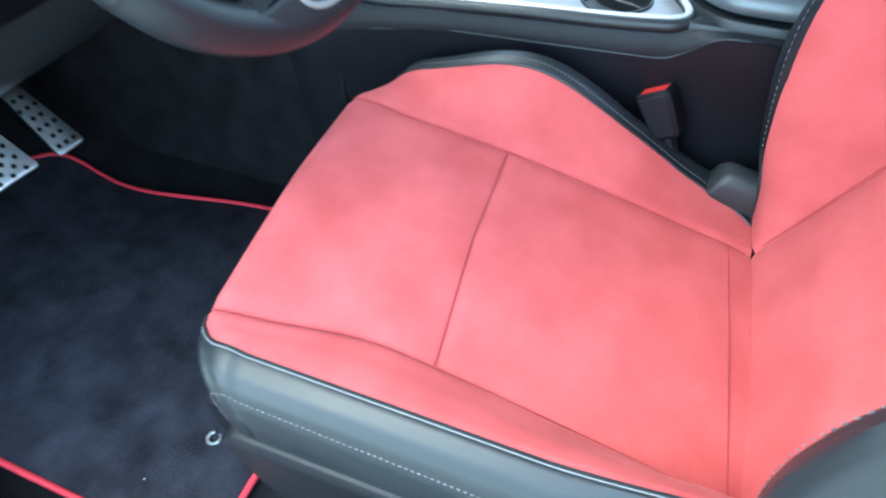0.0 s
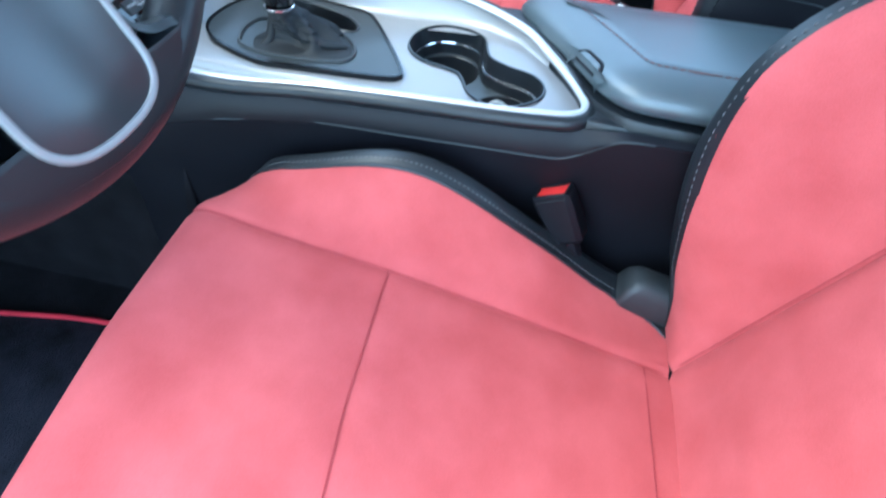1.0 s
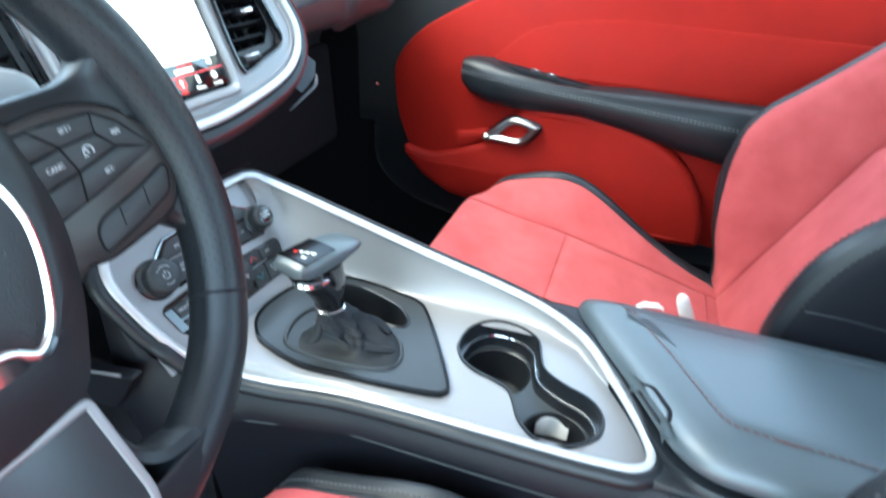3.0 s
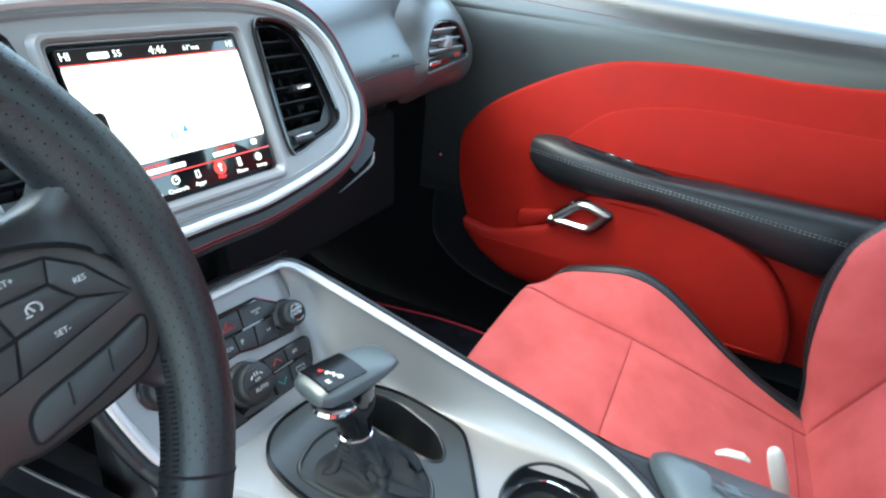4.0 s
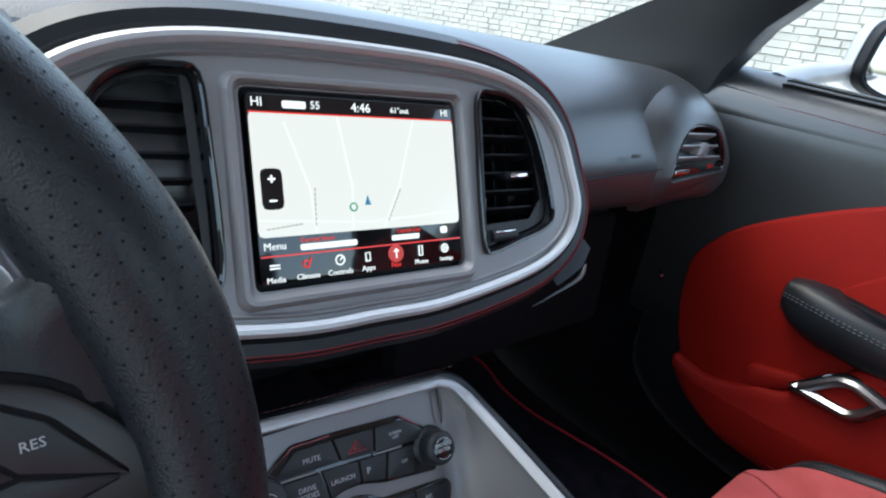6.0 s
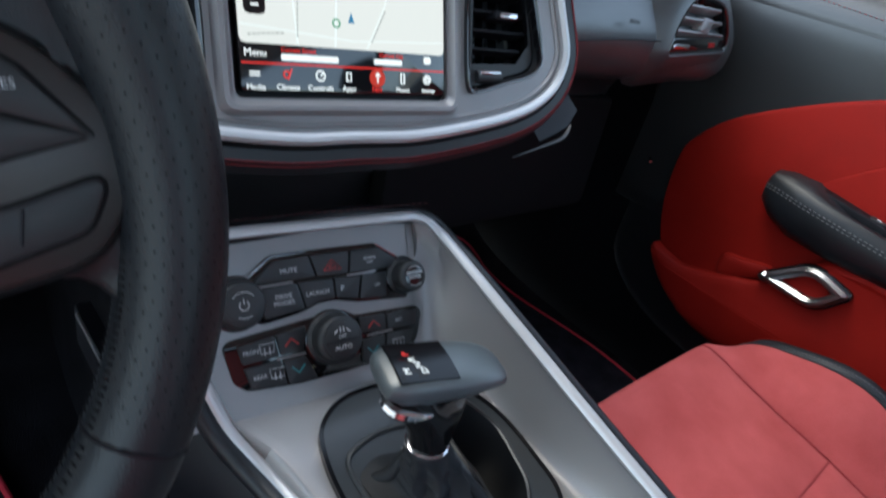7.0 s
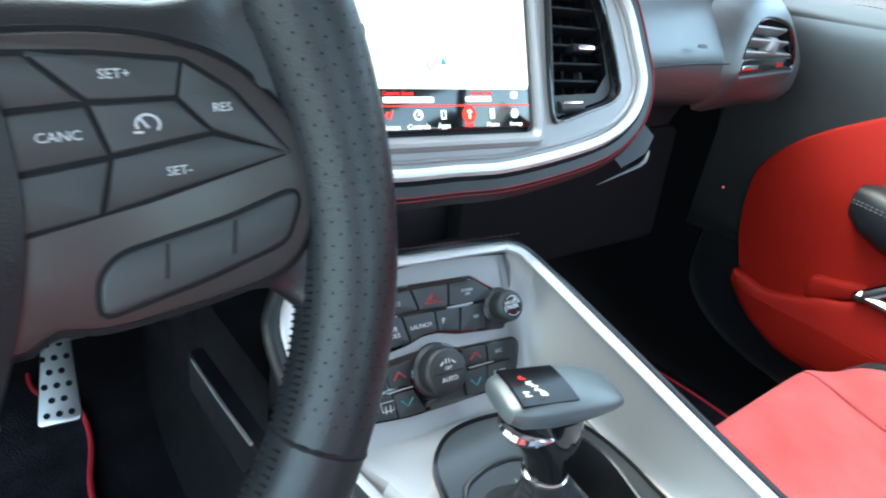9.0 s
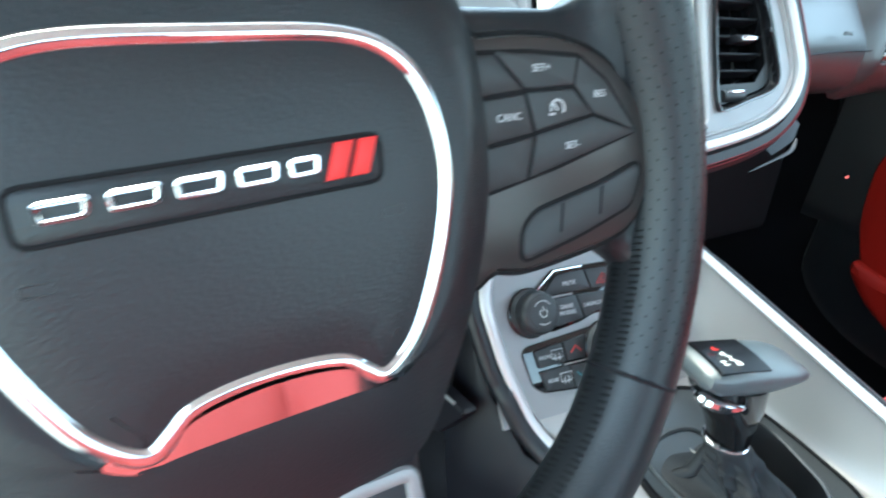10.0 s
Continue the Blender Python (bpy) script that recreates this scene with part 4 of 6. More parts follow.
grip = part("grip", loft(hs_), LITLEATHER, lever, "black grip")
dp_ = lambda a, c, up: HF(a, 0.0012 + up + 0.0105 + (a + 0.02) * 0.11 - abs(c) ** 2 * 4, c)  # noqa: E731
disp = part("display", sheet(lambda a, c: dp_(a, c, 0.0), lin(-0.0475, -0.004, 8), lin(-0.0185, 0.0185, 8), 0.002, tuple(-HV)), DISPLAYBLACK, lever, "gloss black gear display")
DFR = Fr(dp_(-0.0255, 0, 0.0006), (HN * -1), HU * -1)
for k, ch in enumerate("PRND"):
    lettering(ch, 0.0072, DFR, 0.004 - 0.0052 * k, 0.012 - 0.0028 * k, 0.0004, REDLIT if k == 0 else WHITELIT, disp)
lettering("M", 0.0068, DFR, -0.0125, 0.0172, 0.0004, WHITELIT, disp)
part("selector_button", tube(spline([HF(-0.043, -0.017, -0.004), HF(-0.046, -0.0185, 0.008), HF(-0.040, -0.0195, 0.0185), HF(-0.026, -0.0195, 0.0225), HF(-0.015, -0.0185, 0.0225)], 3), [0.001, 0.002, 0.003, 0.004, 0.0046, 0.0048, 0.0048, 0.0046, 0.004, 0.0034, 0.0025, 0.0018, 0.001], 8), CHROME, lever, "chrome crescent selector button")

# ---- control stack ----
ctl = thing("control_panel", SF(0, -0.05, 0), "black audio and climate controls in the silver stack", "control panel")
up_out = rounded([(-0.074, 0.038), (-0.046, 0.0585), (-0.014, 0.059), (0.0495, 0.058), (0.0714, 0.042), (0.079, 0.031), (0.0763, 0.005), (0.0257, 0.0095), (0.0054, 0.0145), (-0.0096, 0.0142), (-0.0244, 0.0095), (-0.0564, 0.0055), (-0.074, 0.012)], 0.004, 3)
lo_out = rounded([(-0.090, -0.006), (-0.085, -0.0015), (-0.022, 0.0035), (0.010, 0.006), (0.022, -0.001), (0.0847, -0.0035), (0.0895, -0.0100), (0.083, -0.0311), (0.0716, -0.0455), (0.022, -0.0468), (-0.0166, -0.049), (-0.0752, -0.0425), (-0.0846, -0.0345)], 0.004, 3)
for o in (up_out, lo_out):
    part("faceplate", plate(SF, o, -0.004, 0.002, 0.001), GLOSS, ctl, "gloss black faceplate")
part("trim_line", tube([SF(-0.071, 0.040, 0.003), SF(-0.046, 0.0572, 0.003), SF(-0.016, 0.0578, 0.003)], 0.0007, 6), CHROME, ctl, "thin chrome line")
part("trim_line", tube([SF(0.047, 0.0572, 0.003), SF(0.071, 0.0415, 0.003)], 0.0007, 6), CHROME, ctl, "thin chrome line")
for a0, a1, b in ((-0.062, -0.030, 0.0352), (0.018, 0.045, 0.0338), (-0.050, -0.026, -0.0228), (0.030, 0.056, -0.0205)):
    part("divider", box(SF, a0, a1, b - 0.0007, b + 0.0007, 0.002, 0.0042, 0.0003), SATIN, ctl, "thin silver bar between the buttons")
buttons = [
    ([(-0.066, 0.0365), (-0.045, 0.0545), (-0.0155, 0.055), (-0.0105, 0.0368)], "MUTE", 0.0055, (0.001, -0.001), INK),
    ([(-0.0145, 0.055), (0.0215, 0.0545), (0.0185, 0.0352), (-0.0095, 0.0365)], "", 0, (0, 0), INK),
    ([(0.0225, 0.0545), (0.0490, 0.0540), (0.066, 0.042), (0.062, 0.0345), (0.0195, 0.0352)], "SCREEN\nOFF", 0.0034, (-0.004, 0.0), INK),
    ([(-0.060, 0.0340), (-0.0275, 0.0343), (-0.0225, 0.0125), (-0.056, 0.0095)], "DRIVE\nMODES", 0.0052, (0.002, 0), INK),
    ([(-0.0265, 0.0343), (0.0040, 0.0335), (0.0045, 0.0165), (-0.0090, 0.0160), (-0.0215, 0.0125)], "LAUNCH", 0.005, (-0.001, 0.001), INK),
    ([(0.0050, 0.0335), (0.0300, 0.0325), (0.0255, 0.0125), (0.0055, 0.0165)], "P", 0.007, (-0.005, 0), INK),
    ([(0.0310, 0.0325), (0.0560, 0.0320), (0.053, 0.0100), (0.0265, 0.0120)], "OFF", 0.0035, (0.003, 0), INK),
    ([(-0.0800, -0.0060), (-0.0505, -0.0035), (-0.0480, -0.0205), (-0.0770, -0.0215)], "FRONT", 0.0045, (-0.005, 0), INK),
    ([(-0.0495, -0.0035), (-0.0240, -0.0010), (-0.0280, -0.0210), (-0.0470, -0.0205)], "", 0, (0, 0), INK),
    ([(-0.0770, -0.0240), (-0.0470, -0.0235), (-0.0440, -0.0440), (-0.0720, -0.0410)], "REAR", 0.0045, (-0.005, 0), INK),
    ([(-0.0460, -0.0245), (-0.0270, -0.0245), (-0.0180, -0.0450), (-0.0430, -0.0445)], "", 0, (0, 0), INK),
    ([(0.0240, -0.0030), (0.0500, -0.0045), (0.0490, -0.0190), (0.0230, -0.0180)], "", 0, (0, 0), INK),
    ([(0.0510, -0.0045), (0.0840, -0.0060), (0.0800, -0.0200), (0.0500, -0.0190)], "A/C", 0.0045, (-0.004, 0), INK),
    ([(0.0240, -0.0225), (0.0480, -0.0222), (0.0440, -0.0440), (0.0240, -0.0440)], "", 0, (0, 0), INK),
    ([(0.0490, -0.0222), (0.0790, -0.0225), (0.0690, -0.0430), (0.0450, -0.0440)], "", 0, (0, 0), INK),
]
keys = []
for o, word, size, (da, db), ink in buttons:
    q = rounded(o, 0.0015, 2)
    k = part("button", plate(SF, shrink(q, 0.0003), 0.0, 0.0052, 0.0008), KEY, ctl)
    keys.append(k)
    if word:
        ca, cb = sum(p[0] for p in o) / len(o), sum(p[1] for p in o) / len(o)
        lettering(word, size, SF, ca + da, cb + db, 0.0053, ink, k)


def strokes(lines, parent, material, fr=SF, c=0.0054, r=0.0004, name="symbol"):
    g = Geo()
    for ln in lines:
        g.join(tube([fr(a, b, c) for a, b in ln], r, 5))
    return part(name, g, material, parent)


strokes([[(-0.0035, 0.0405), (0.0045, 0.0490), (0.0125, 0.0405), (-0.0035, 0.0405)], [(0.001, 0.0425), (0.0045, 0.0463), (0.008, 0.0425), (0.001, 0.0425)]], keys[1], DIMPRINT, r=0.0006)
for k, (a, b), ink in ((8, (-0.0375, -0.0115), DIMPRINT), (11, (0.037, -0.0115), DIMPRINT)):
    strokes([[(a - 0.0055, b - 0.0025), (a, b + 0.003), (a + 0.0055, b - 0.0025)]], keys[k], ink, r=0.0008)
for k, (a, b) in ((10, (-0.034, -0.0335)), (13, (0.034, -0.033))):
    strokes([[(a - 0.0055, b + 0.0025), (a, b - 0.003), (a + 0.0055, b + 0.0025)]], keys[k], COOLPRINT, r=0.0008)
for k, (a, b) in ((7, (-0.0575, -0.0125)), (9, (-0.0515, -0.033)), (14, (0.060, -0.033))):
    strokes([[(a - 0.005, b - 0.003), (a - 0.006, b + 0.004), (a + 0.006, b + 0.004), (a + 0.005, b - 0.003), (a - 0.005, b - 0.003)], [(a - 0.002, b - 0.005), (a - 0.002, b + 0.001)], [(a + 0.002, b - 0.005), (a + 0.002, b + 0.001)]], keys[k], INK)
for a, b, r, h in ((-0.0755, 0.0255, 0.0178, 0.020), (0.0725, 0.0258, 0.0138, 0.022), (-0.002, -0.0150, 0.0195, 0.022)):
    fr = Fr(SF(a, b, 0.0), SF.u, SF.v, SF.n)
    kn = part("knob", lathe(fr, [(r + 0.0025, 0.0), (r + 0.0025, 0.004), (r, 0.0065), (r + 0.0005, h - 0.006), (r, h - 0.003), (r - 0.0012, h - 0.0008), (r - 0.003, h)], 48), KEY, ctl, "round black rubber-edged knob")
    part("skirt", lathe(fr, [(r + 0.0035, 0.001), (r + 0.0035, 0.0028), (r + 0.0025, 0.0034)], 48), GLOSS, kn)
    part("cap", lathe(fr, [(r - 0.0045, h - 0.001), (r - 0.0045, h + 0.0006), (r - 0.006, h + 0.0012)], 40), GLOSS if r < 0.015 else KEY, kn)
    fc = Fr(fr(0, 0, h + 0.0014), SF.u, SF.v, SF.n)
    if a < -0.05:
        strokes([[(0.0035 * math.sin(t), 0.0035 * math.cos(t)) for t in lin(0.7, 5.6, 14)], [(0, 0.001), (0, 0.005)]], kn, INK, fc, 0.0002)
        strokes([[(0.0098 * math.sin(t), 0.0098 * math.cos(t)) for t in lin(-0.9, 0.9, 10)], [(0.0095 * math.sin(t), 0.0095 * math.cos(t)) for t in lin(2.6, 3.7, 6)]], kn, INK, fc, 0.0002, 0.0003)
    elif a > 0.05:
        lettering("BROWSE\nENTER", 0.0042, fc, 0, 0.001, 0.0002, INK, kn)
        strokes([[(0.0085 * math.sin(t), 0.0085 * math.cos(t)) for t in lin(-0.8, 0.8, 8)], [(0.0085 * math.sin(t), 0.0085 * math.cos(t)) for t in lin(2.4, 3.9, 8)]], kn, INK, fc, 0.0002, 0.0003)
    else:
        lettering("AUTO", 0.0055, fc, 0, -0.006, 0.0002, INK, kn)
        lettering("OFF", 0.004, fc, 0, 0.003, 0.0002, INK, kn)
        strokes([[(-0.015, -0.0005), (0.015, -0.0005)]], kn, PLASTIC, fc, 0.0, 0.0004)
        strokes([[(-0.007, 0.006), (-0.004, 0.0085)], [(-0.0015, 0.007), (-0.0015, 0.0105)], [(0.0015, 0.007), (0.0015, 0.0105)], [(0.004, 0.0085), (0.007, 0.006)]], kn, INK, fc, 0.0002, 0.0007)

# ---- dashboard ----
dash = thing("dashboard", (0, 0.5, 0.5), "soft black dashboard with red stitching", "dashboard")
sec = spline([V(0, 0.85, 1.02), V(0, 0.60, 1.052), V(0, 0.42, 1.058), V(0, 0.335, 1.040), V(0, 0.280, 1.006), V(0, 0.246, 0.962), V(0, 0.232, 0.928), V(0, 0.238, 0.888), V(0, 0.275, 0.868), V(0, 0.36, 0.862), V(0, 0.42, 0.80), V(0, 0.44, 0.66), V(0, 0.50, 0.55), V(0, 0.62, 0.50), V(0, 0.85, 0.48)], 4)
part("dash_body", loft([[p + V(x, dy, 0) for p in sec] for x, dy in ((-0.79, 0.08), (-0.76, 0.02), (-0.70, 0.0), (0.2, 0.0), (0.62, 0.0), (0.68, 0.004), (0.73, 0.02), (0.765, 0.06), (0.785, 0.12))]), LITSOFT, dash)
BF = Fr((-0.029, 0.213, 0.934), (0.993, -0.087, 0.017), (0.007, 0.049, 0.118))
SW, SH = 0.0845, 0.0635


def onb(p):
    d = Vector(p) - BF.o
    return Vector((d.dot(BF.u), d.dot(BF.v)))


half = [onb(p) for p in ((0.034, 0.154, 0.850), (0.131, 0.151, 0.866), (0.180, 0.155, 0.888), (0.201, 0.168, 0.918), (0.197, 0.180, 0.950), (0.182, 0.200, 0.993), (0.146, 0.215, 1.021), (0.082, 0.227, 1.035))]
outl = [(0.0, half[0].y - 0.001)] + [(p.x, p.y) for p in half] + [(0.0, half[-1].y + 0.004)] + [(-p.x, p.y) for p in half[::-1]]
bez_out = flat_spline(outl, 6)
pod = shrink(bez_out, -0.022)
bp = part("bezel_pod", plate(BF, pod, -0.16, -0.030, 0.004), LEATHER, dash, "black leather pod round the centre display")
part("pod_rim", hoop(BF, pod, 0.028, -0.034, 0.012, 0.010), LEATHER, bp)
for d, c in ((-0.0125, 0.0123), (-0.0155, 0.0106)):
    q = shrink(bez_out, d)
    n_ = len(q)
    part("stitching", tube([BF(p[0], p[1], c) for p in q[int(n_ * 0.75):] + q[:int(n_ * 0.47)]], 0.0006, 5), REDTHREAD, dash, "red double stitching")
face_out = shrink(bez_out, 0.004)
vent_r = flat_spline([(0.112, 0.073), (0.130, 0.078), (0.150, 0.075), (0.166, 0.066), (0.178, 0.048), (0.188, 0.018), (0.195, -0.015), (0.195, -0.034), (0.182, -0.045), (0.150, -0.053), (0.120, -0.0605), (0.109, -0.056), (0.107, -0.02), (0.1085, 0.03)], 4)
vent_l = [Vector((-p[0], p[1])) for p in vent_r][::-1]
scr_rect = rounded([(-SW - 0.004, -SH - 0.004), (SW + 0.004, -SH - 0.004), (SW + 0.004, SH + 0.004), (-SW - 0.004, SH + 0.004)], 0.006, 3)
part("bezel_face", fill(face_out, [vent_r, vent_l, scr_rect], lambda a, b: BF(a, b, 0.010)), SATIN, dash, "satin grey display surround")
part("bezel_trim", hoop(BF, bez_out, 0.009, 0.004, 0.0175, 0.003), BRIGHT, dash, "bright silver trim of the display surround")
part("inner_step", hoop(BF, shrink(bez_out, 0.012), 0.004, 0.008, 0.0125, 0.0018), SATIN, dash, "raised line inside the trim")
frame_out = rounded([(-0.102, -0.080), (0.100, -0.080), (0.0985, 0.079), (-0.101, 0.077)], 0.012, 4)
inn = rounded([(-SW - 0.004, -SH - 0.004), (SW + 0.004, -SH - 0.004), (SW + 0.004, SH + 0.004), (-SW - 0.004, SH + 0.004)], 0.006, 4)
mid = [a.lerp(b, 0.35) for a, b in zip(frame_out, inn)]
part("screen_frame", loft([[BF(p[0], p[1], c) for p in q] for q, c in ((frame_out, 0.0095), (mid, 0.0155), ([a.lerp(b, 0.6) for a, b in zip(frame_out, inn)], 0.0155), (inn, 0.0085), (shrink(inn, -0.0005), 0.002))], caps=(False, False)), SATIN, dash, "raised satin frame round the screen")
part("frame_back", box(BF, -0.1, 0.1, -0.08, 0.08, -0.004, 0.001, 0.0), PLASTIC, dash)

for sgn, vo in ((1, vent_r), (-1, vent_l)):
    vent = part("air_vent", loft([[BF(p[0], p[1], c) for p in shrink(vo, d)] for d, c in ((0.0, 0.008), (0.0, 0.0135), (0.0012, 0.0145), (0.003, 0.0135), (0.005, 0.006), (0.0065, -0.03))], caps=(False, True)), GLOSS, dash, "gloss black upright air vent")
    opening = [(0.118, -0.036), (0.170, -0.034), (0.186, -0.016), (0.180, 0.03), (0.166, 0.060), (0.146, 0.072), (0.122, 0.0715)]
    part("floor_plate", fill(shrink(vo, 0.006), [[Vector((sgn * a, b)) for a, b in opening]], lambda a, b: BF(a, b, 0.006)), KEY, vent)
    for b, a1 in ((0.055, 0.168), (0.040, 0.176), (0.0235, 0.181), (0.0075, 0.184), (-0.0085, 0.186), (-0.024, 0.180)):
        fr = Fr(BF(sgn * (0.118 + a1) / 2, b, -0.004), BF.u * sgn, BF.n, BF.v)
        part("slat", box(Fr(fr.o, BF.u, BF.n * 1.0 + BF.v * 0.25), -(a1 - 0.118) / 2, (a1 - 0.118) / 2, -0.008, 0.007, -0.0009, 0.0009, 0.0005), PLASTIC, vent)
    for a in (0.134, 0.150, 0.166):
        part("vane", box(Fr(BF(sgn * a, 0.018, -0.022), BF.v, BF.n), -0.05, 0.045, -0.006, 0.006, -0.0007, 0.0007, 0.0003), PLASTIC, vent)
    tab = part("tab", plate(BF, rounded([(sgn * 0.142, 0.002), (sgn * 0.165, 0.002), (sgn * 0.165, 0.0095), (sgn * 0.142, 0.0095)], 0.002, 2), -0.004, 0.010, 0.002), PLASTIC, vent)
    part("tab_cap", plate(BF, rounded([(sgn * 0.146, 0.0035), (sgn * 0.1665, 0.0035), (sgn * 0.1665, 0.008), (sgn * 0.146, 0.008)], 0.0015, 2), 0.009, 0.012, 0.001), CHROME, tab, "chrome tab")
    part("thumbwheel", tube([BF(sgn * 0.122, -0.0465, 0.006), BF(sgn * 0.150, -0.0465, 0.006)], 0.0055, 12, up=BF.n), KEY, vent)
    part("thumbwheel_cap", plate(BF, rounded([(sgn * 0.124, -0.0445), (sgn * 0.148, -0.0445), (sgn * 0.148, -0.0415), (sgn * 0.124, -0.0415)], 0.001, 2), 0.008, 0.0118, 0.001), CHROME, vent, "chrome edge of the thumbwheel")
    part("rim", hoop(BF, shrink(vo, -0.0005), 0.002, 0.010, 0.0152, 0.0006), GLOSS, vent)

# seam and side vent of the passenger side
DV = Fr((0.558, 0.240, 0.951), (1, 0.04, 0), (0, 0.12, 1))
part("dash_seam", tube(spline([V(0.215, 0.228, 0.915), V(0.30, 0.2285, 0.925), V(0.40, 0.229, 0.932), V(0.50, 0.229, 0.934)], 6), 0.0011, 5), PLASTIC, dash, "fine seam across the dash")
lettering("AIRBAG", 0.007, Fr((0.385, 0.2285, 0.952), (1, 0, 0), (0, 0.15, 1)), 0, 0, 0, KEY, dash)
sv_out = rounded([(-0.080, -0.033), (0.095, -0.022), (0.086, 0.005), (0.050, 0.036), (0.0, 0.042), (-0.050, 0.040), (-0.074, 0.010)], [0.006, 0.01, 0.02, 0.03, 0.02, 0.02, 0.02], 3)
sv = part("side_vent", loft([[DV(p[0], p[1], c) for p in shrink(sv_out, d)] for d, c in ((-0.004, -0.02), (-0.003, 0.010), (0.0, 0.013), (0.002, 0.012), (0.004, 0.006), (0.006, -0.012))], caps=(False, True)), GLOSS, dash, "gloss black side air vent")
part("vent_hood", loft([[DV(p[0], p[1], c) for p in shrink(sv_out, d)] for d, c in ((-0.052, -0.030), (-0.040, -0.014), (-0.027, -0.001), (-0.015, 0.0075), (-0.007, 0.0118), (-0.003, 0.0130), (-0.001, 0.0120))], caps=(False, False)), LITSOFT, dash, "soft moulded hood round the side vent")
for b in (-0.006, 0.010, 0.026):
    part("slat", box(Fr(DV(-0.002, b, 0.006), DV.u, DV.n + DV.v * 0.7), -0.066 + b * 0.5, 0.07 - b, -0.009, 0.008, -0.0012, 0.0012, 0.0006), SATIN, sv)
part("tab", plate(DV, rounded([(-0.012, 0.0), (0.016, -0.004), (0.026, 0.016), (-0.004, 0.020)], 0.004, 2), 0.0, 0.0145, 0.003), SATIN, sv)
part("side_vent_bar", plate(DV, rounded([(-0.077, -0.031), (0.091, -0.020), (0.084, -0.003), (-0.073, -0.012)], 0.004, 2), 0.002, 0.011, 0.002), GLOSS, sv)
part("thumbwheel_cap", plate(DV, rounded([(-0.070, -0.026), (-0.025, -0.024), (-0.025, -0.018), (-0.070, -0.020)], 0.002, 2), 0.008, 0.013, 0.001), CHROME, sv, "chrome thumbwheel")
lettering("SRS", 0.009, DV, 0.045, -0.0165, 0.0114, REDINK, sv, 4, 1.6)
part("glovebox_lid", plate(Fr((0.44, 0.405, 0.70), (1, 0, 0), (0, 0.10, 1)), rounded([(-0.24, -0.13), (0.27, -0.13), (0.28, 0.09), (-0.24, 0.09)], 0.02), -0.03, 0.0, 0.008), HOLE, dash, "black glovebox lid")
part("footwell_latch", tube([V(0.72, 0.30, 0.716), V(0.708, 0.290, 0.714)], 0.003, 8), CHROME, dash, "small chrome catch")
part("lower_trim_clip", tube(spline([V(0.160, 0.166, 0.8195), V(0.205, 0.170, 0.8265), V(0.245, 0.175, 0.833), V(0.262, 0.182, 0.844)], 4), [0.0008, 0.001, 0.0013, 0.0016, 0.0019, 0.0022, 0.0025, 0.0027, 0.0027, 0.0024, 0.002, 0.0014, 0.0008], 8, flat=0.6), GUNMETAL, dash, "grey blade-shaped edge under the dash")
part("clip_housing", loft([[V(x - 0.012, y, z), V(x + 0.012, y + 0.004, z + 0.004), V(x + 0.012, y + 0.05, z + 0.03), V(x - 0.012, y + 0.05, z + 0.03)] for x, y, z in ((0.215, 0.172, 0.832), (0.245, 0.178, 0.838), (0.270, 0.190, 0.852))]), PLASTIC, dash)
# driver's side: instrument hood and column
hood = [[V(x, y, z) for y, z in ((0.42, 1.05), (0.20, 1.075 - 0.10 * ((x + 0.40) / 0.2) ** 2), (0.185, 1.065 - 0.10 * ((x + 0.40) / 0.2) ** 2), (0.36, 1.03))] for x in lin(-0.59, -0.22, 15)]
part("instrument_hood", loft(hood), LEATHER, dash, "leather hood over the instruments")
clu = thing("instrument_cluster", (-0.405, 0.30, 0.90), "dark instrument cluster with two round dials", "instrument cluster")
CF = Fr((-0.405, 0.285, 0.955), (1, 0, 0), (0, 0.35, 1))
part("panel", plate(CF, rounded([(-0.17, -0.06), (0.17, -0.06), (0.17, 0.06), (-0.17, 0.06)], 0.03), -0.03, 0.0, 0.004), PLASTIC, clu)
for a in (-0.095, 0.095):
    fr = Fr(CF(a, 0, 0), CF.u, CF.v, CF.n)
    dl = part("dial", lathe(fr, [(0.055, -0.002), (0.055, 0.003), (0.001, 0.0032)], 40), GLOSS, clu)
    part("dial_ring", tube([fr(0.056 * math.cos(t), 0.056 * math.sin(t), 0.006) for t in [k * math.tau / 48 for k in range(48)]], 0.004, 8, closed=True, up=fr.n), CHROME, dl, "chrome dial ring")
    part("needle", box(fr, -0.002, 0.002, -0.01, 0.045, 0.004, 0.006, 0.0005), REDINK, dl)
part("knee_panel", loft([[V(x, 0.30, 0.87), V(x, 0.31, 0.74), V(x, 0.40, 0.66), V(x, 0.50, 0.66), V(x, 0.45, 0.87)] for x in (-0.78, -0.215)]), PLASTIC, dash, "black knee panel under the wheel")
part("cheek_panel", plate(Fr((-0.205, 0, 0), (0, -1, 0), (0, 0, 1), (-1, 0, 0)), rounded([(-0.29, 0.605), (-0.15, 0.625), (-0.115, 0.676), (-0.29, 0.652)], 0.008), -0.012, 0.0, 0.003), PLASTIC, dash, "black panel beside the console")
part("slot_edge", tube([V(-0.2065, 0.27, 0.653), V(-0.2065, 0.20, 0.663), V(-0.2065, 0.13, 0.676)], 0.0016, 6), SATIN, dash, "bright edge of the storage slot")
col = thing("steering_column", (-0.402, 0.2, 0.83), "black steering column cover with stalk", "steering column")
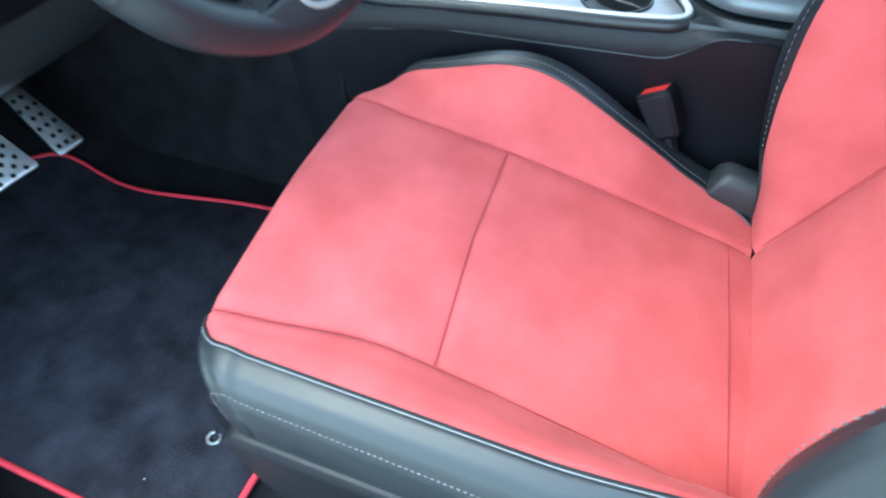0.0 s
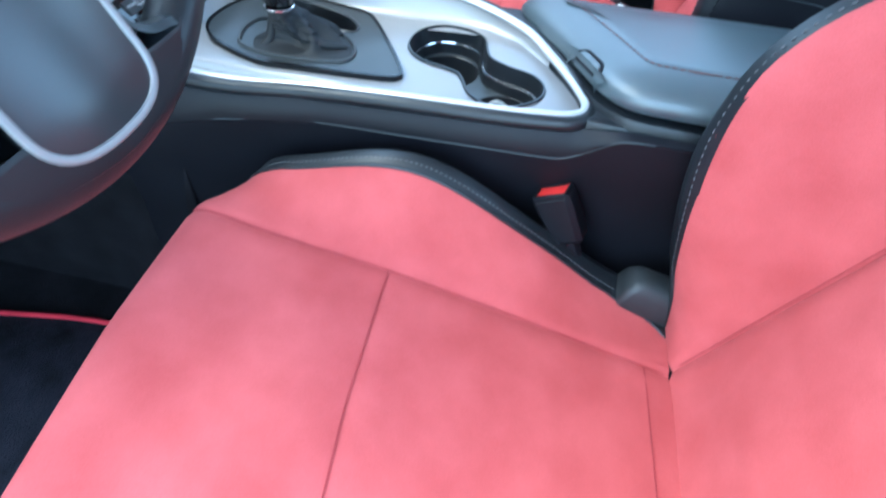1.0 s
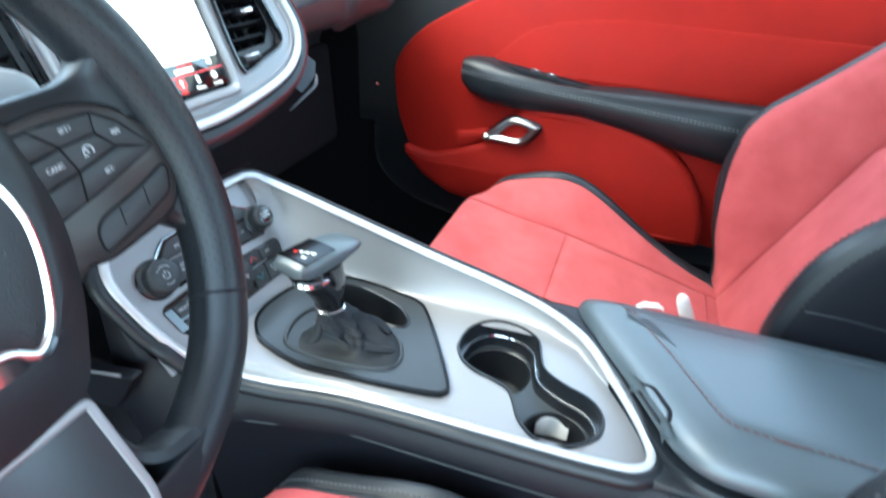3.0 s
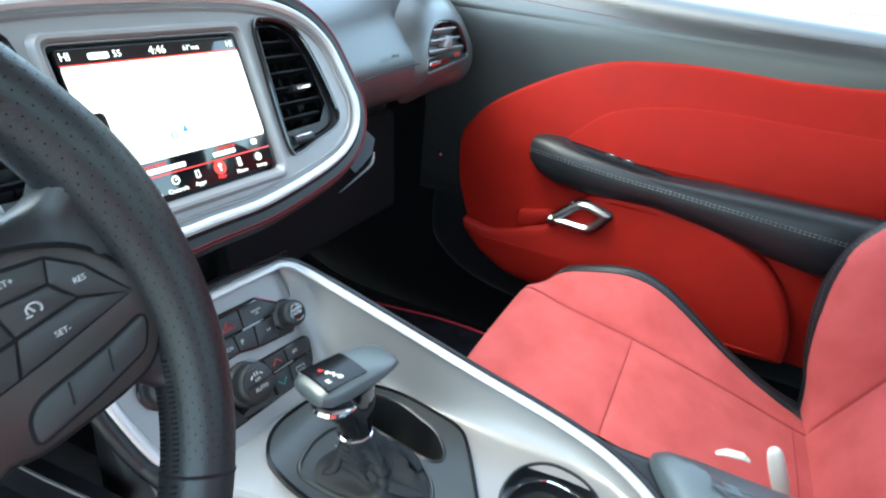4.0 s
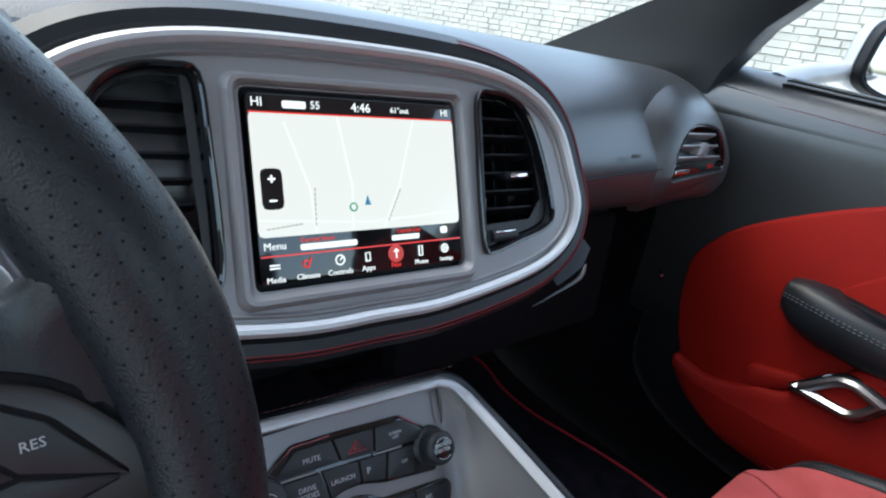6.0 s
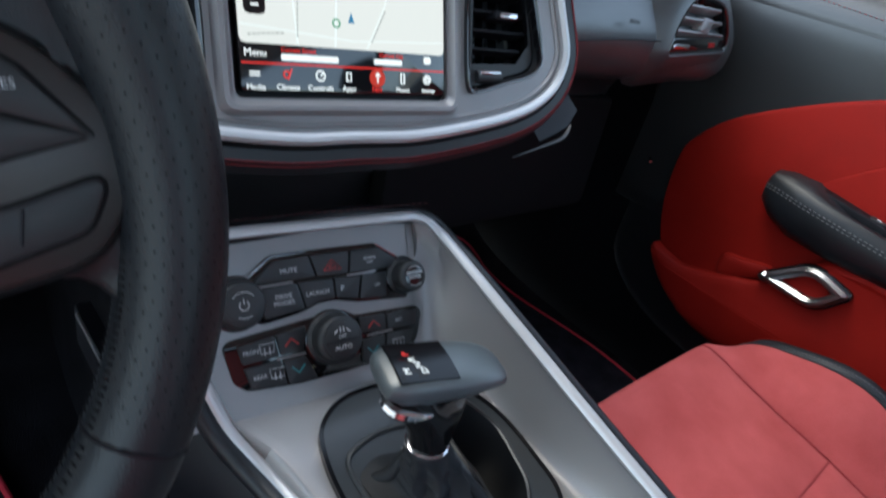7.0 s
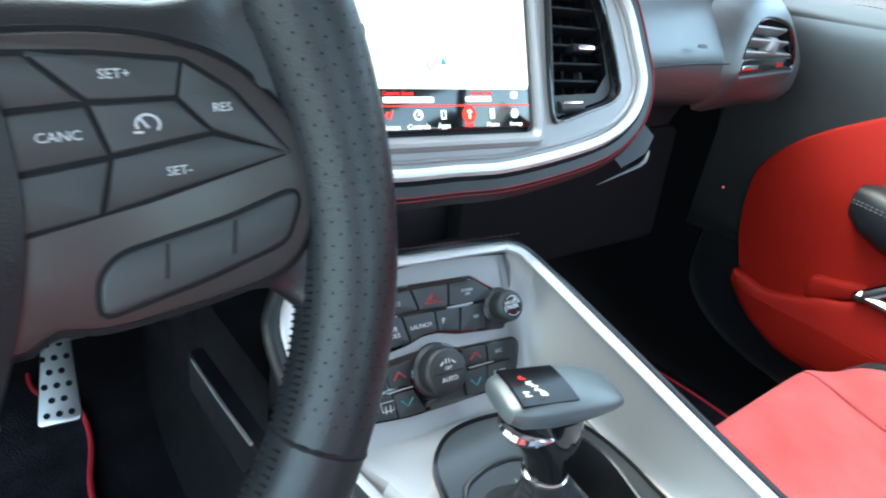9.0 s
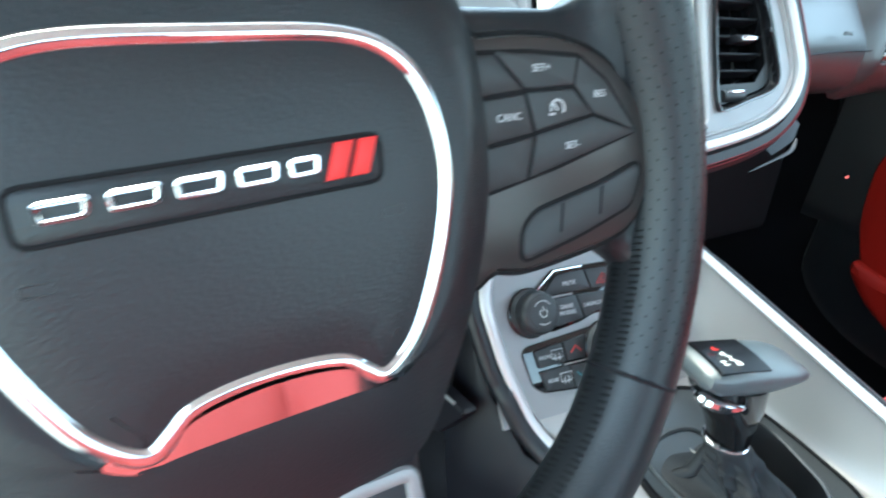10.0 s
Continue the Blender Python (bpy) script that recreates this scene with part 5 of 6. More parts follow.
part("shroud", loft([[V(-0.402 + a * r, y, z + b * r) for a, b in ((-1, 0.6), (-0.6, 1), (0.6, 1), (1, 0.6), (1, -0.7), (0.5, -1.1), (-0.5, -1.1), (-1, -0.7))] for y, z, r in ((0.06, 0.895, 0.052), (0.15, 0.87, 0.062), (0.28, 0.83, 0.07))]), PLASTIC, col)
for sgn in (-1, 1):
    part("stalk", tube(spline([V(-0.402 + sgn * 0.05, 0.075, 0.905), V(-0.402 + sgn * 0.10, 0.07, 0.895), V(-0.402 + sgn * 0.165, 0.062, 0.885)], 5), [0.006] * 6 + [0.008] * 5, 10, flat=0.7), PLASTIC, col)
part("ignition_bezel", lathe(Fr((-0.258, 0.14, 0.855), (1, 0.25, 0), (0, 0.2, 1)), [(0.023, -0.01), (0.023, 0.002), (0.021, 0.004), (0.018, 0.002)], 32), CHROME, col, "chrome ring of the start button")

# ---- touchscreen ----
tsc = thing("touchscreen", BF(0, -SH, 0.005), "lit touchscreen showing a pale navigation map", "display")
ZS = 0.0112
part("glass", box(BF, -SW, SW, -SH, SH, 0.002, ZS, 0.0006), GLOSS, tsc)
part("map", box(BF, -SW + 0.0008, SW - 0.0008, -0.0318, 0.0515, ZS - 0.001, ZS + 0.0004, 0.0), MAPLIT, tsc, "pale lit navigation map")
for b0, b1 in ((0.0505, 0.0516), (-0.0450, -0.0440)):
    part("red_line", box(BF, -SW + 0.001, SW - 0.001, b0, b1, ZS - 0.001, ZS + 0.0006, 0.0), REDLIT, tsc, "glowing red line")
bars = lambda a0, a1, b, h, m, nm="bar", c=ZS: part(nm, box(BF, a0, a1, b - h / 2, b + h / 2, c - 0.0005, c + 0.0006, 0.0), m, tsc)  # noqa: E731
for w, a, b, z in (("HI", -0.0775, 0.0575, 0.0085), ("55", -0.036, 0.0570, 0.0075), ("4:46", 0.0, 0.0570, 0.0095), ("61°out", 0.0335, 0.0567, 0.006), ("HI", 0.076, 0.0567, 0.0075), ("Menu", -0.0735, -0.0380, 0.0070), ("Media", -0.0745, -0.0605, 0.0055), ("Climate", -0.0515, -0.0602, 0.0055), ("Controls", -0.027, -0.0602, 0.0055), ("Apps", -0.004, -0.0600, 0.0055), ("Phone", 0.0435, -0.0600, 0.0050), ("Settings", 0.068, -0.0600, 0.0042)):
    lettering(w, z, BF, a, b, ZS + 0.0004, WHITELIT, tsc)
lettering("Nav", 0.0055, BF, 0.020, -0.0600, ZS + 0.0004, REDLIT, tsc)
bars(-0.060, -0.043, 0.0568, 0.0050, WHITELIT)
lettering("Current Street", 0.0043, BF, -0.0425, -0.0352, ZS + 0.0004, REDLIT, tsc)
bars(-0.0555, -0.012, -0.0400, 0.0042, WHITELIT)
lettering("Current City", 0.0041, BF, 0.0335, -0.0347, ZS + 0.0004, REDLIT, tsc)
bars(0.018, 0.043, -0.0395, 0.0040, WHITELIT)
bars(0.064, 0.0705, -0.0365, 0.0055, WHITELIT)
part("zoom_box", box(BF, -0.0795, -0.0645, -0.0135, 0.0140, ZS - 0.0005, ZS + 0.0007, 0.0), GLOSS, tsc)
strokes([[(-0.0745, 0.0070), (-0.0695, 0.0070)], [(-0.072, 0.0045), (-0.072, 0.0095)], [(-0.0745, -0.0075), (-0.0695, -0.0075)]], tsc, WHITELIT, BF, ZS + 0.0010, 0.0008)
dashes = []
for a0, b0, a1, b1 in ((-0.0430, -0.026, -0.0415, 0.001), (0.016, -0.026, 0.029, -0.002), (-0.078, -0.0265, -0.052, -0.024)):
    dashes += [[(a0 + (a1 - a0) * k, b0 + (b1 - b0) * k), (a0 + (a1 - a0) * (k + 0.09), b0 + (b1 - b0) * (k + 0.09))] for k in lin(0, 0.88, 8)]
tagged(strokes(dashes, tsc, MAPGREY, BF, ZS + 0.0008, 0.0006, "street_label"), kind="stuff")
for ln in ([(-0.06, 0.045), (-0.045, 0.0), (-0.043, -0.031)], [(0.045, 0.05), (0.028, 0.0), (0.012, -0.031)], [(-0.083, -0.020), (0.0, -0.026), (0.083, -0.022)], [(-0.02, 0.05), (-0.012, 0.0), (-0.014, -0.031)]):
    strokes([ln], tsc, ROADLIT, BF, ZS + 0.0003, 0.0007, "map_road")
part("map_shield", tube([BF(-0.0125 + 0.0028 * math.cos(t), -0.0145 + 0.0028 * math.sin(t), ZS + 0.0006) for t in [k * math.tau / 16 for k in range(16)]], 0.0007, 5, closed=True, up=BF.n), MAPGREEN, tsc)
part("position_arrow", Geo().add([BF(-0.0005, -0.006, ZS + 0.0008), BF(-0.0032, -0.0135, ZS + 0.0008), BF(-0.0005, -0.0118, ZS + 0.0016), BF(0.0022, -0.0135, ZS + 0.0008)], [[0, 1, 2], [0, 2, 3], [0, 3, 1], [1, 3, 2]]), MAPBLUE, tsc)
part("nav_glow", lathe(Fr(BF(0.0205, -0.0515, ZS), BF.u, BF.v, BF.n), [(0.0068, -0.0005), (0.0068, 0.0004)], 24), DIMRED, tsc, "red glowing tab")
ring_ = lambda a, r, t0=0.0, t1=math.tau: [(a + r * math.cos(t), -0.0515 + r * math.sin(t)) for t in lin(t0, t1, 13)]  # noqa: E731
ICONS = {
    -0.0750: [[(-0.0785, -0.0525), (-0.0715, -0.0525)], [(-0.0785, -0.0505), (-0.0715, -0.0505)]],
    -0.0515: [ring_(-0.0525, 0.0022), [(-0.0515, -0.0545), (-0.0485, -0.0475)]],
    -0.0270: [ring_(-0.0270, 0.0034), [(-0.0270, -0.0515), (-0.0245, -0.0495)]],
    -0.0045: [[(-0.0060, -0.0545), (-0.0060, -0.0485), (-0.0025, -0.0485), (-0.0025, -0.0545), (-0.0060, -0.0545)]],
    0.0205: [[(0.0205, -0.0550), (0.0205, -0.0480)], [(0.0185, -0.0500), (0.0205, -0.0480), (0.0225, -0.0500)]],
    0.0430: [[(0.0415, -0.0550), (0.0415, -0.0475), (0.0445, -0.0475), (0.0445, -0.0550), (0.0415, -0.0550)]],
    0.0665: [ring_(0.0665, 0.0032), ring_(0.0665, 0.0014)],
}
for a, ln in ICONS.items():
    strokes(ln, tsc, REDLIT if a == -0.0515 else WHITELIT, BF, ZS + 0.0009, 0.0006, "icon")

# ---- steering wheel ----
TILTW = radians(20)
WC = V(-0.402, -0.004, 0.914)
WF = Fr(WC, (1, 0, 0), (0, math.sin(TILTW), math.cos(TILTW)))
wheel = thing("steering_wheel", WC, "black leather steering wheel with perforated grips", "steering wheel")


def rim_pt(a, ph=None, dr=0.0):
    """The rim's centre line at an angle, or a point on its skin."""
    R = 0.178
    x, y = R * math.cos(a), R * math.sin(a)
    flatb = step(-math.sin(a), 0.55, 1.0) * 0.010
    c = Vector((x, y + flatb))
    if ph is None:
        return WF(c.x, c.y, 0)
    th = 0.0175 + 0.0022 * math.exp(-((a - 0.42) / 0.22) ** 2) + 0.0022 * math.exp(-((math.pi - a - 0.42) / 0.22) ** 2)
    e = c.normalized()
    q = c + e * ((th + dr) * math.cos(ph))
    return WF(q.x, q.y, (th * 1.08 + dr) * math.sin(ph))


N_A, N_P = 144, 20
part("rim", loft([[rim_pt(k * math.tau / N_A, j * math.tau / N_P) for j in range(N_P)] for k in range(N_A)], loop=True), LEATHER, wheel, "leather-wrapped rim")
for a in (-0.475, 1.02, math.pi + 0.475, math.pi - 1.02):
    part("rim_seam", tube([rim_pt(a, j * math.tau / 24, -0.0004) for j in range(24)], 0.0011, 5, closed=True), PLASTIC, wheel, "dark seam across the rim")
holes = Geo()
for side_ in (0, 1):
    na = 60
    for i in range(na):
        a = -0.42 + 1.38 * i / (na - 1)
        for j in range(-6, 15):
            ph = 0.30 * (j + 0.5 * (i % 2)) - 0.2
            if ph > 3.6:
                continue
            aa = a if side_ == 0 else math.pi - a
            p, q = rim_pt(aa, ph, 0.00015), rim_pt(aa, ph, 0.01)
            n_ = (q - p).normalized()
            u_ = n_.orthogonal().normalized()
            w_ = n_.cross(u_)
            holes.add([p + u_ * (0.00046 * math.cos(t)) + w_ * (0.00046 * math.sin(t)) for t in [k * math.tau / 5 for k in range(5)]], [[0, 1, 2, 3, 4]])
perf = part("perforation", holes, HOLE, wheel, "rows of punched holes in the leather")
tagged(perf, kind="stuff")
for s_ in (0, 1):
    zig = Geo()
    for i in range(44):
        a = -0.50 - 0.018 * i if i < 22 else -0.12 - 0.016 * (i - 22)
        a1 = a - 0.011
        if s_:
            a, a1 = math.pi - a, math.pi - a1
        zig.join(tube([rim_pt(a, math.pi - 0.35, 0.0004), rim_pt(a1, math.pi + 0.35, 0.0004)], 0.0005, 5))
    part("stitching", zig, HOLE, wheel, "black cross stitching inside the rim")

HB = Fr(WF(0.007, 0, 0), WF.u * math.cos(radians(3)) + WF.v * math.sin(radians(3)), WF.v, WF.n)
HB.v = HB.n.cross(HB.u)
hp = [(0.0, 0.0487), (0.0316, 0.0479), (0.0473, 0.0419), (0.0557, 0.0297), (0.0587, 0.0102), (0.0546, -0.0097), (0.0455, -0.0307), (0.0378, -0.0405), (0.0305, -0.0445), (0.025, -0.0412), (0.020, -0.0372), (0.0115, -0.0352), (0.0, -0.0345)]
chrome_loop = flat_spline(hp + [(-a, b) for a, b in hp[-2:0:-1]], 5)
outer_half = [(0.0, 0.080), (0.045, 0.078), (0.067, 0.067), (0.077, 0.053), (0.0805, 0.028), (0.079, 0.0), (0.070, -0.030), (0.057, -0.056), (0.040, -0.078), (0.0, -0.088)]
outer_loop = flat_spline(outer_half + [(-a, b) for a, b in outer_half[-2:0:-1]], 7)


def ring_to(loop_, c, n):
    out, m = [], len(loop_)
    for k in range(n):
        f = k / n * m
        i = int(f)
        p = loop_[i % m].lerp(loop_[(i + 1) % m], f - i)
        out.append(HB(p[0], p[1], c))
    return out


NR = 120
big, small = outer_loop, shrink(chrome_loop, -0.004)
part("hub_cover", loft([ring_to(big, -0.035, NR), ring_to(big, 0.0045, NR)] + [[a.lerp(b, f) + HB.n * (0.003 * math.sin(f * math.pi)) for a, b in zip(ring_to(big, 0.0085, NR), ring_to(small, 0.0160, NR))] for f in (0.02, 0.15, 0.35, 0.6, 0.85, 1.0)], caps=(True, True)), LEATHER, wheel, "black padded hub cover")
part("airbag_pad", loft([[HB(p[0], p[1], c) for p in shrink(chrome_loop, d)] for d, c in ((0.001, 0.012), (0.0022, 0.0165), (0.006, 0.0172), (0.014, 0.0178))]), PADGRAIN, wheel, "black grained airbag cover")
part("hub_trim", tube([HB(p[0], p[1], 0.0158) for p in chrome_loop], 0.0026, 10, closed=True, flat=0.75, up=HB.n), CHROME, wheel, "bright chrome trim round the airbag cover")
low = flat_spline([(0.0365, -0.0415), (0.0305, -0.0462), (0.0255, -0.0430), (0.020, -0.0390), (0.0115, -0.0370), (0.0, -0.0362), (-0.0115, -0.0370), (-0.020, -0.0390), (-0.0255, -0.0430), (-0.0305, -0.0462), (-0.0365, -0.0415), (-0.040, -0.0440), (-0.031, -0.0492), (-0.016, -0.0530), (0.0, -0.0542), (0.016, -0.0530), (0.031, -0.0492), (0.040, -0.0440)], 3)
part("lower_chrome", fill(low, [], lambda a, b: HB(a, b, 0.0188 + (b + 0.035) * 0.22)), CHROME, wheel, "polished chrome plate under the airbag cover")
# badge: plain bars and two red slashes, no lettering
EB = Fr(HB(-0.003, 0.0155, 0.0178), HB.u + HB.v * 0.035, HB.v, HB.n)
eo = rounded([(-0.0420, -0.0062), (0.0400, -0.0068), (0.0410, 0.0052), (-0.0415, 0.0056)], 0.003, 3)
badge = part("badge", plate(EB, eo, -0.002, 0.0006, 0.0004), LEATHER, wheel, "recessed badge field")
part("badge_groove", hoop(EB, shrink(eo, -0.0008), 0.0011, 0.0, 0.0009, 0.0002), HOLE, badge)
for a0, a1 in ((-0.0375, -0.0270), (-0.0240, -0.0130), (-0.0105, 0.0005), (0.0030, 0.0135), (0.0155, 0.0240)):
    part("bar", hoop(EB, rounded([(a0, -0.0024), (a1 - 0.001, -0.0024), (a1, 0.0024), (a0, 0.0024)], 0.0014, 3), 0.0012, 0.0, 0.0018, 0.0004), CHROME, badge, "plain chrome bar")
for a in (0.0245, 0.0312):
    part("slash", plate(EB, [(a, -0.0046), (a + 0.0052, -0.0046), (a + 0.0092, 0.0046), (a + 0.0040, 0.0046)], 0.0, 0.0016, 0.0004), REDINK, badge, "red slanted bar")
for a, b in ((0.0395, 0.001), (-0.043, -0.001)):
    part("mark", hoop(Fr(HB(a, b, 0.0172), HB.u, HB.v, HB.n), rounded([(-0.0035, -0.0016), (0.003, -0.0016), (0.0038, 0.0016), (-0.0035, 0.0016)], 0.001, 2), 0.0006, 0.0, 0.0007, 0.0002), KEY, wheel, "embossed mark")
part("embossed_word", box(Fr(HB(0.006, -0.066, 0.0078), HB.u, HB.v, HB.n), -0.010, 0.010, -0.0028, 0.0028, -0.001, 0.0006, 0.0003), KEY, wheel)

TOP_EDGE = [(0.05, 0.0625), (0.11, 0.0645), (0.124, 0.0648), (0.134, 0.0668), (0.140, 0.0705), (0.1435, 0.0765), (0.1455, 0.084), (0.148, 0.093), (0.152, 0.099), (0.162, 0.096), (0.177, 0.080)]
LOW_EDGE = [(0.05, -0.030), (0.10, -0.027), (0.14, -0.0235), (0.152, -0.026), (0.160, -0.036), (0.168, -0.050), (0.177, -0.052)]


def along_edge(edge, u):
    k = max(i for i in range(len(edge) - 1) if edge[i][0] <= u)
    (a, p), (b, q) = edge[k], edge[k + 1]
    return p + (q - p) * (u - a) / (b - a)


def spoke_ring(fr, u):
    """A slice of the spoke, which swells into the rim above and below the switches."""
    hi, lo = along_edge(TOP_EDGE, u), along_edge(LOW_EDGE, u)
    ring = []
    for k in range(36):
        t = k * math.tau / 36
        cs, sn = math.cos(t), math.sin(t)
        v = (hi + lo) / 2 + (hi - lo) / 2 * math.copysign(abs(cs) ** 0.5, cs)
        near = step(math.hypot(u, v), 0.142, 0.170) * max(step(v, 0.050, 0.076), step(-v, 0.024, 0.040))
        f, b = 0.0045 + 0.011 * near, -0.026 + 0.011 * near
        ring.append(fr(u, v, (f + b) / 2 + (f - b) / 2 * math.copysign(abs(sn) ** 0.5, sn)))
    return ring


for sgn in (1, -1):
    M = Fr(WF.o, WF.u * sgn, WF.v, WF.n)
    M.v = WF.v
    part("spoke", loft([spoke_ring(M, u) for u in lin(0.05, 0.176, 30)]), LEATHER, wheel, "black leather side spoke")
    part("paddle", plate(M, flat_spline([(0.066, 0.02), (0.110, 0.030), (0.137, 0.048), (0.1425, 0.063), (0.140, 0.073), (0.130, 0.0795), (0.112, 0.082), (0.066, 0.080)], 4), -0.041, -0.036, 0.002), BRIGHT, wheel, "pale silver shift paddle behind the rim")
    ho = flat_spline([(0.070, 0.050), (0.087, 0.0520), (0.105, 0.0535), (0.123, 0.0525), (0.142, 0.0465), (0.156, 0.0342), (0.165, 0.0208), (0.167, 0.0091), (0.162, -0.0058), (0.154, -0.0160), (0.140, -0.0207), (0.116, -0.0240), (0.100, -0.0250), (0.089, -0.0232), (0.075, -0.022)], 4)
    part("spoke_groove", plate(M, shrink(ho, -0.0016), -0.002, 0.0050, 0.0004), HOLE, wheel)
    hs = part("switch_housing", plate(M, ho, 0.0, 0.0072, 0.0026), GUNMETAL, wheel, "dark metallic switch housing")
    ks = [
        ([(0.092, 0.0468), (0.105, 0.0476), (0.128, 0.0466), (0.1255, 0.0365), (0.110, 0.0355), (0.1035, 0.0355)], "SET+", (0.0, 0.001)),
        ([(0.128, 0.0466), (0.141, 0.0385), (0.1562, 0.0192), (0.134, 0.0268), (0.1255, 0.0365)], "RES", (0.0005, 0.0)),
        ([(0.1035, 0.035), (0.125, 0.0360), (0.134, 0.0265), (0.1072, 0.0215)], "", (0, 0)),
        ([(0.1345, 0.0262), (0.1562, 0.0190), (0.116, 0.0092), (0.103, 0.0062), (0.1072, 0.0210)], "SET-", (0.0, 0.0)),
        ([(0.079, 0.0462), (0.0915, 0.0468), (0.103, 0.0352), (0.079, 0.0325)], "", (0, 0)),
        ([(0.079, 0.0320), (0.1030, 0.0346), (0.1068, 0.0213), (0.079, 0.0170)], "CANC", (0.004, 0.0005)),
        ([(0.079, 0.0165), (0.1068, 0.0208), (0.1025, 0.0060), (0.079, 0.0018)], "", (0, 0)),
    ]
    kk = []
    for o, word, (da, db) in ks:
        b_ = part("button", plate(M, shrink(rounded(o, 0.0008, 2), 0.0004), 0.004, 0.0078, 0.0006), KEY, hs)
        kk.append(b_)
        if word and sgn == 1:
            ca, cb = sum(p[0] for p in o) / len(o), sum(p[1] for p in o) / len(o)
            lettering(word, 0.0036, WF, ca + da, cb + db, 0.0079, INK, b_, 3)
    part("button_gap", plate(M, shrink(rounded([(0.078, 0.0475), (0.105, 0.0486), (0.1285, 0.0476), (0.142, 0.039), (0.158, 0.0192), (0.116, 0.0082), (0.078, 0.0005)], 0.002, 3), 0.0), 0.003, 0.0074, 0.0003), HOLE, hs)
    if sgn == 1:
        strokes([[(0.1170 + 0.0030 * math.cos(t), 0.0293 + 0.0026 * math.sin(t)) for t in lin(-0.7, 3.6, 12)], [(0.1170, 0.0284), (0.1148, 0.0314)], [(0.1132, 0.0272), (0.1156, 0.0272)]], kk[2], INK, WF, 0.0080, 0.0004)
    lp = rounded([(0.0985, -0.0215), (0.0995, -0.0105), (0.105, -0.0050), (0.136, 0.0014), (0.1565, 0.0078), (0.1582, 0.0040), (0.1525, -0.0082), (0.127, -0.0155)], 0.004, 3)
    part("panel_gap", plate(M, shrink(lp, -0.0012), 0.003, 0.0076, 0.0003), HOLE, hs)
    lo = part("lower_switch", plate(M, lp, 0.004, 0.0084, 0.0012), KEY, hs)
    for x0, y0, x1, y1 in ((0.1172, -0.0035, 0.1158, -0.0135), (0.1368, 0.0005, 0.1352, -0.0095)):
        part("ridge", tube([M(x0, y0, 0.0085), M(x1, y1, 0.0085)], 0.0005, 6), PLASTIC, lo)
# lower spoke with its trimmed panel
ls = flat_spline([(0.0, -0.06), (0.05, -0.065), (0.055, -0.09), (0.0575, -0.115), (0.068, -0.1265), (0.088, -0.1305), (0.10, -0.140), (0.07, -0.165), (0.0, -0.178), (-0.07, -0.165), (-0.10, -0.140), (-0.088, -0.1305), (-0.068, -0.1265), (-0.0575, -0.115), (-0.055, -0.09), (-0.05, -0.065)], 5)
WL = Fr(WF(0, 0, -0.006), WF.u, WF.v - WF.n * 0.125)
part("lower_spoke", plate(WL, ls, -0.022, 0.006, 0.009), LEATHER, wheel, "black leather lower spoke")
lt_o = rounded([(-0.048, -0.080), (0.048, -0.080), (0.0485, -0.150), (0.026, -0.1645), (-0.026, -0.1645), (-0.0485, -0.150)], [0.004, 0.004, 0.016, 0.03, 0.03, 0.016], 5)
part("lower_spoke_trim", tube([WL(p[0], p[1], 0.0062) for p in lt_o], 0.0027, 8, closed=True, flat=0.7, up=WL.n), SATIN, wheel, "satin silver trim of the lower spoke")
part("lower_spoke_panel", plate(WL, shrink(lt_o, 0.001), -0.004, 0.0063, 0.0005), GREYMETAL, wheel, "grey metallic lower spoke panel")

# ---- passenger door ----
door = thing("door_1", (0.83, -0.2, 0.3), "red and black passenger door panel, closed", "door", kind="structure")
DF = Fr((0.80, 0, 0), (0, 1, 0), (0, 0, 1), (-1, 0, 0))
DF.v = V(0, 0, 1)
dp = flat_spline([(0.36, 0.62), (0.33, 0.45), (0.10, 0.36), (-0.5, 0.36), (-1.0, 0.36), (-1.0, 0.8), (-1.0, 1.015), (-0.5, 1.035), (0.1, 1.045), (0.42, 1.05), (0.42, 0.9)], 5)
part("door_panel", plate(DF, dp, -0.07, 0.0, 0.034), SOFT, door, "soft black door panel")
red = flat_spline([(0.285, 0.71), (0.27, 0.77), (0.20, 0.84), (0.04, 0.926), (-0.09, 0.955), (-0.31, 0.957), (-0.9, 0.93), (-0.9, 0.44), (-0.4, 0.432), (0.08, 0.44), (0.20, 0.49), (0.265, 0.60)], 6)
part("red_panel", plate(DF, red, -0.02, 0.012, 0.010), REDPANEL, door, "smooth red door inlay")
insert = flat_spline([(0.05, 0.775), (0.02, 0.81), (-0.04, 0.855), (-0.155, 0.882), (-0.33, 0.887), (-0.85, 0.87), (-0.85, 0.74), (-0.4, 0.745), (0.04, 0.755)], 5)
part("upper_insert", plate(DF, insert, 0.0, 0.0155, 0.004), REDPANEL, door, "padded red insert above the armrest")
part("belt_stitching", stitches(spline([V(0.8025, 0.335, 1.008), V(0.8055, 0.28, 1.027), V(0.8068, 0.228, 1.033), V(0.8055, 0.10, 1.026), V(0.8045, 0.045, 1.023), V(0.8035, -0.078, 1.016), V(0.8015, -0.3, 1.004), V(0.7995, -0.6, 0.990)], 10), 0.005, 0.003, 0.0006), REDTHREAD, door, "red stitching along the belt line")
cap = [(0.7995, 0.60), (0.7975, 0.75), (0.7965, 0.90), (0.7970, 0.965), (0.799, 0.995), (0.805, 1.022), (0.814, 1.043), (0.826, 1.058), (0.842, 1.068), (0.858, 1.0725), (0.872, 1.073)]
cap = [(p.x, p.y) for p in spline([V(x, z, 0) for x, z in cap], 4)]
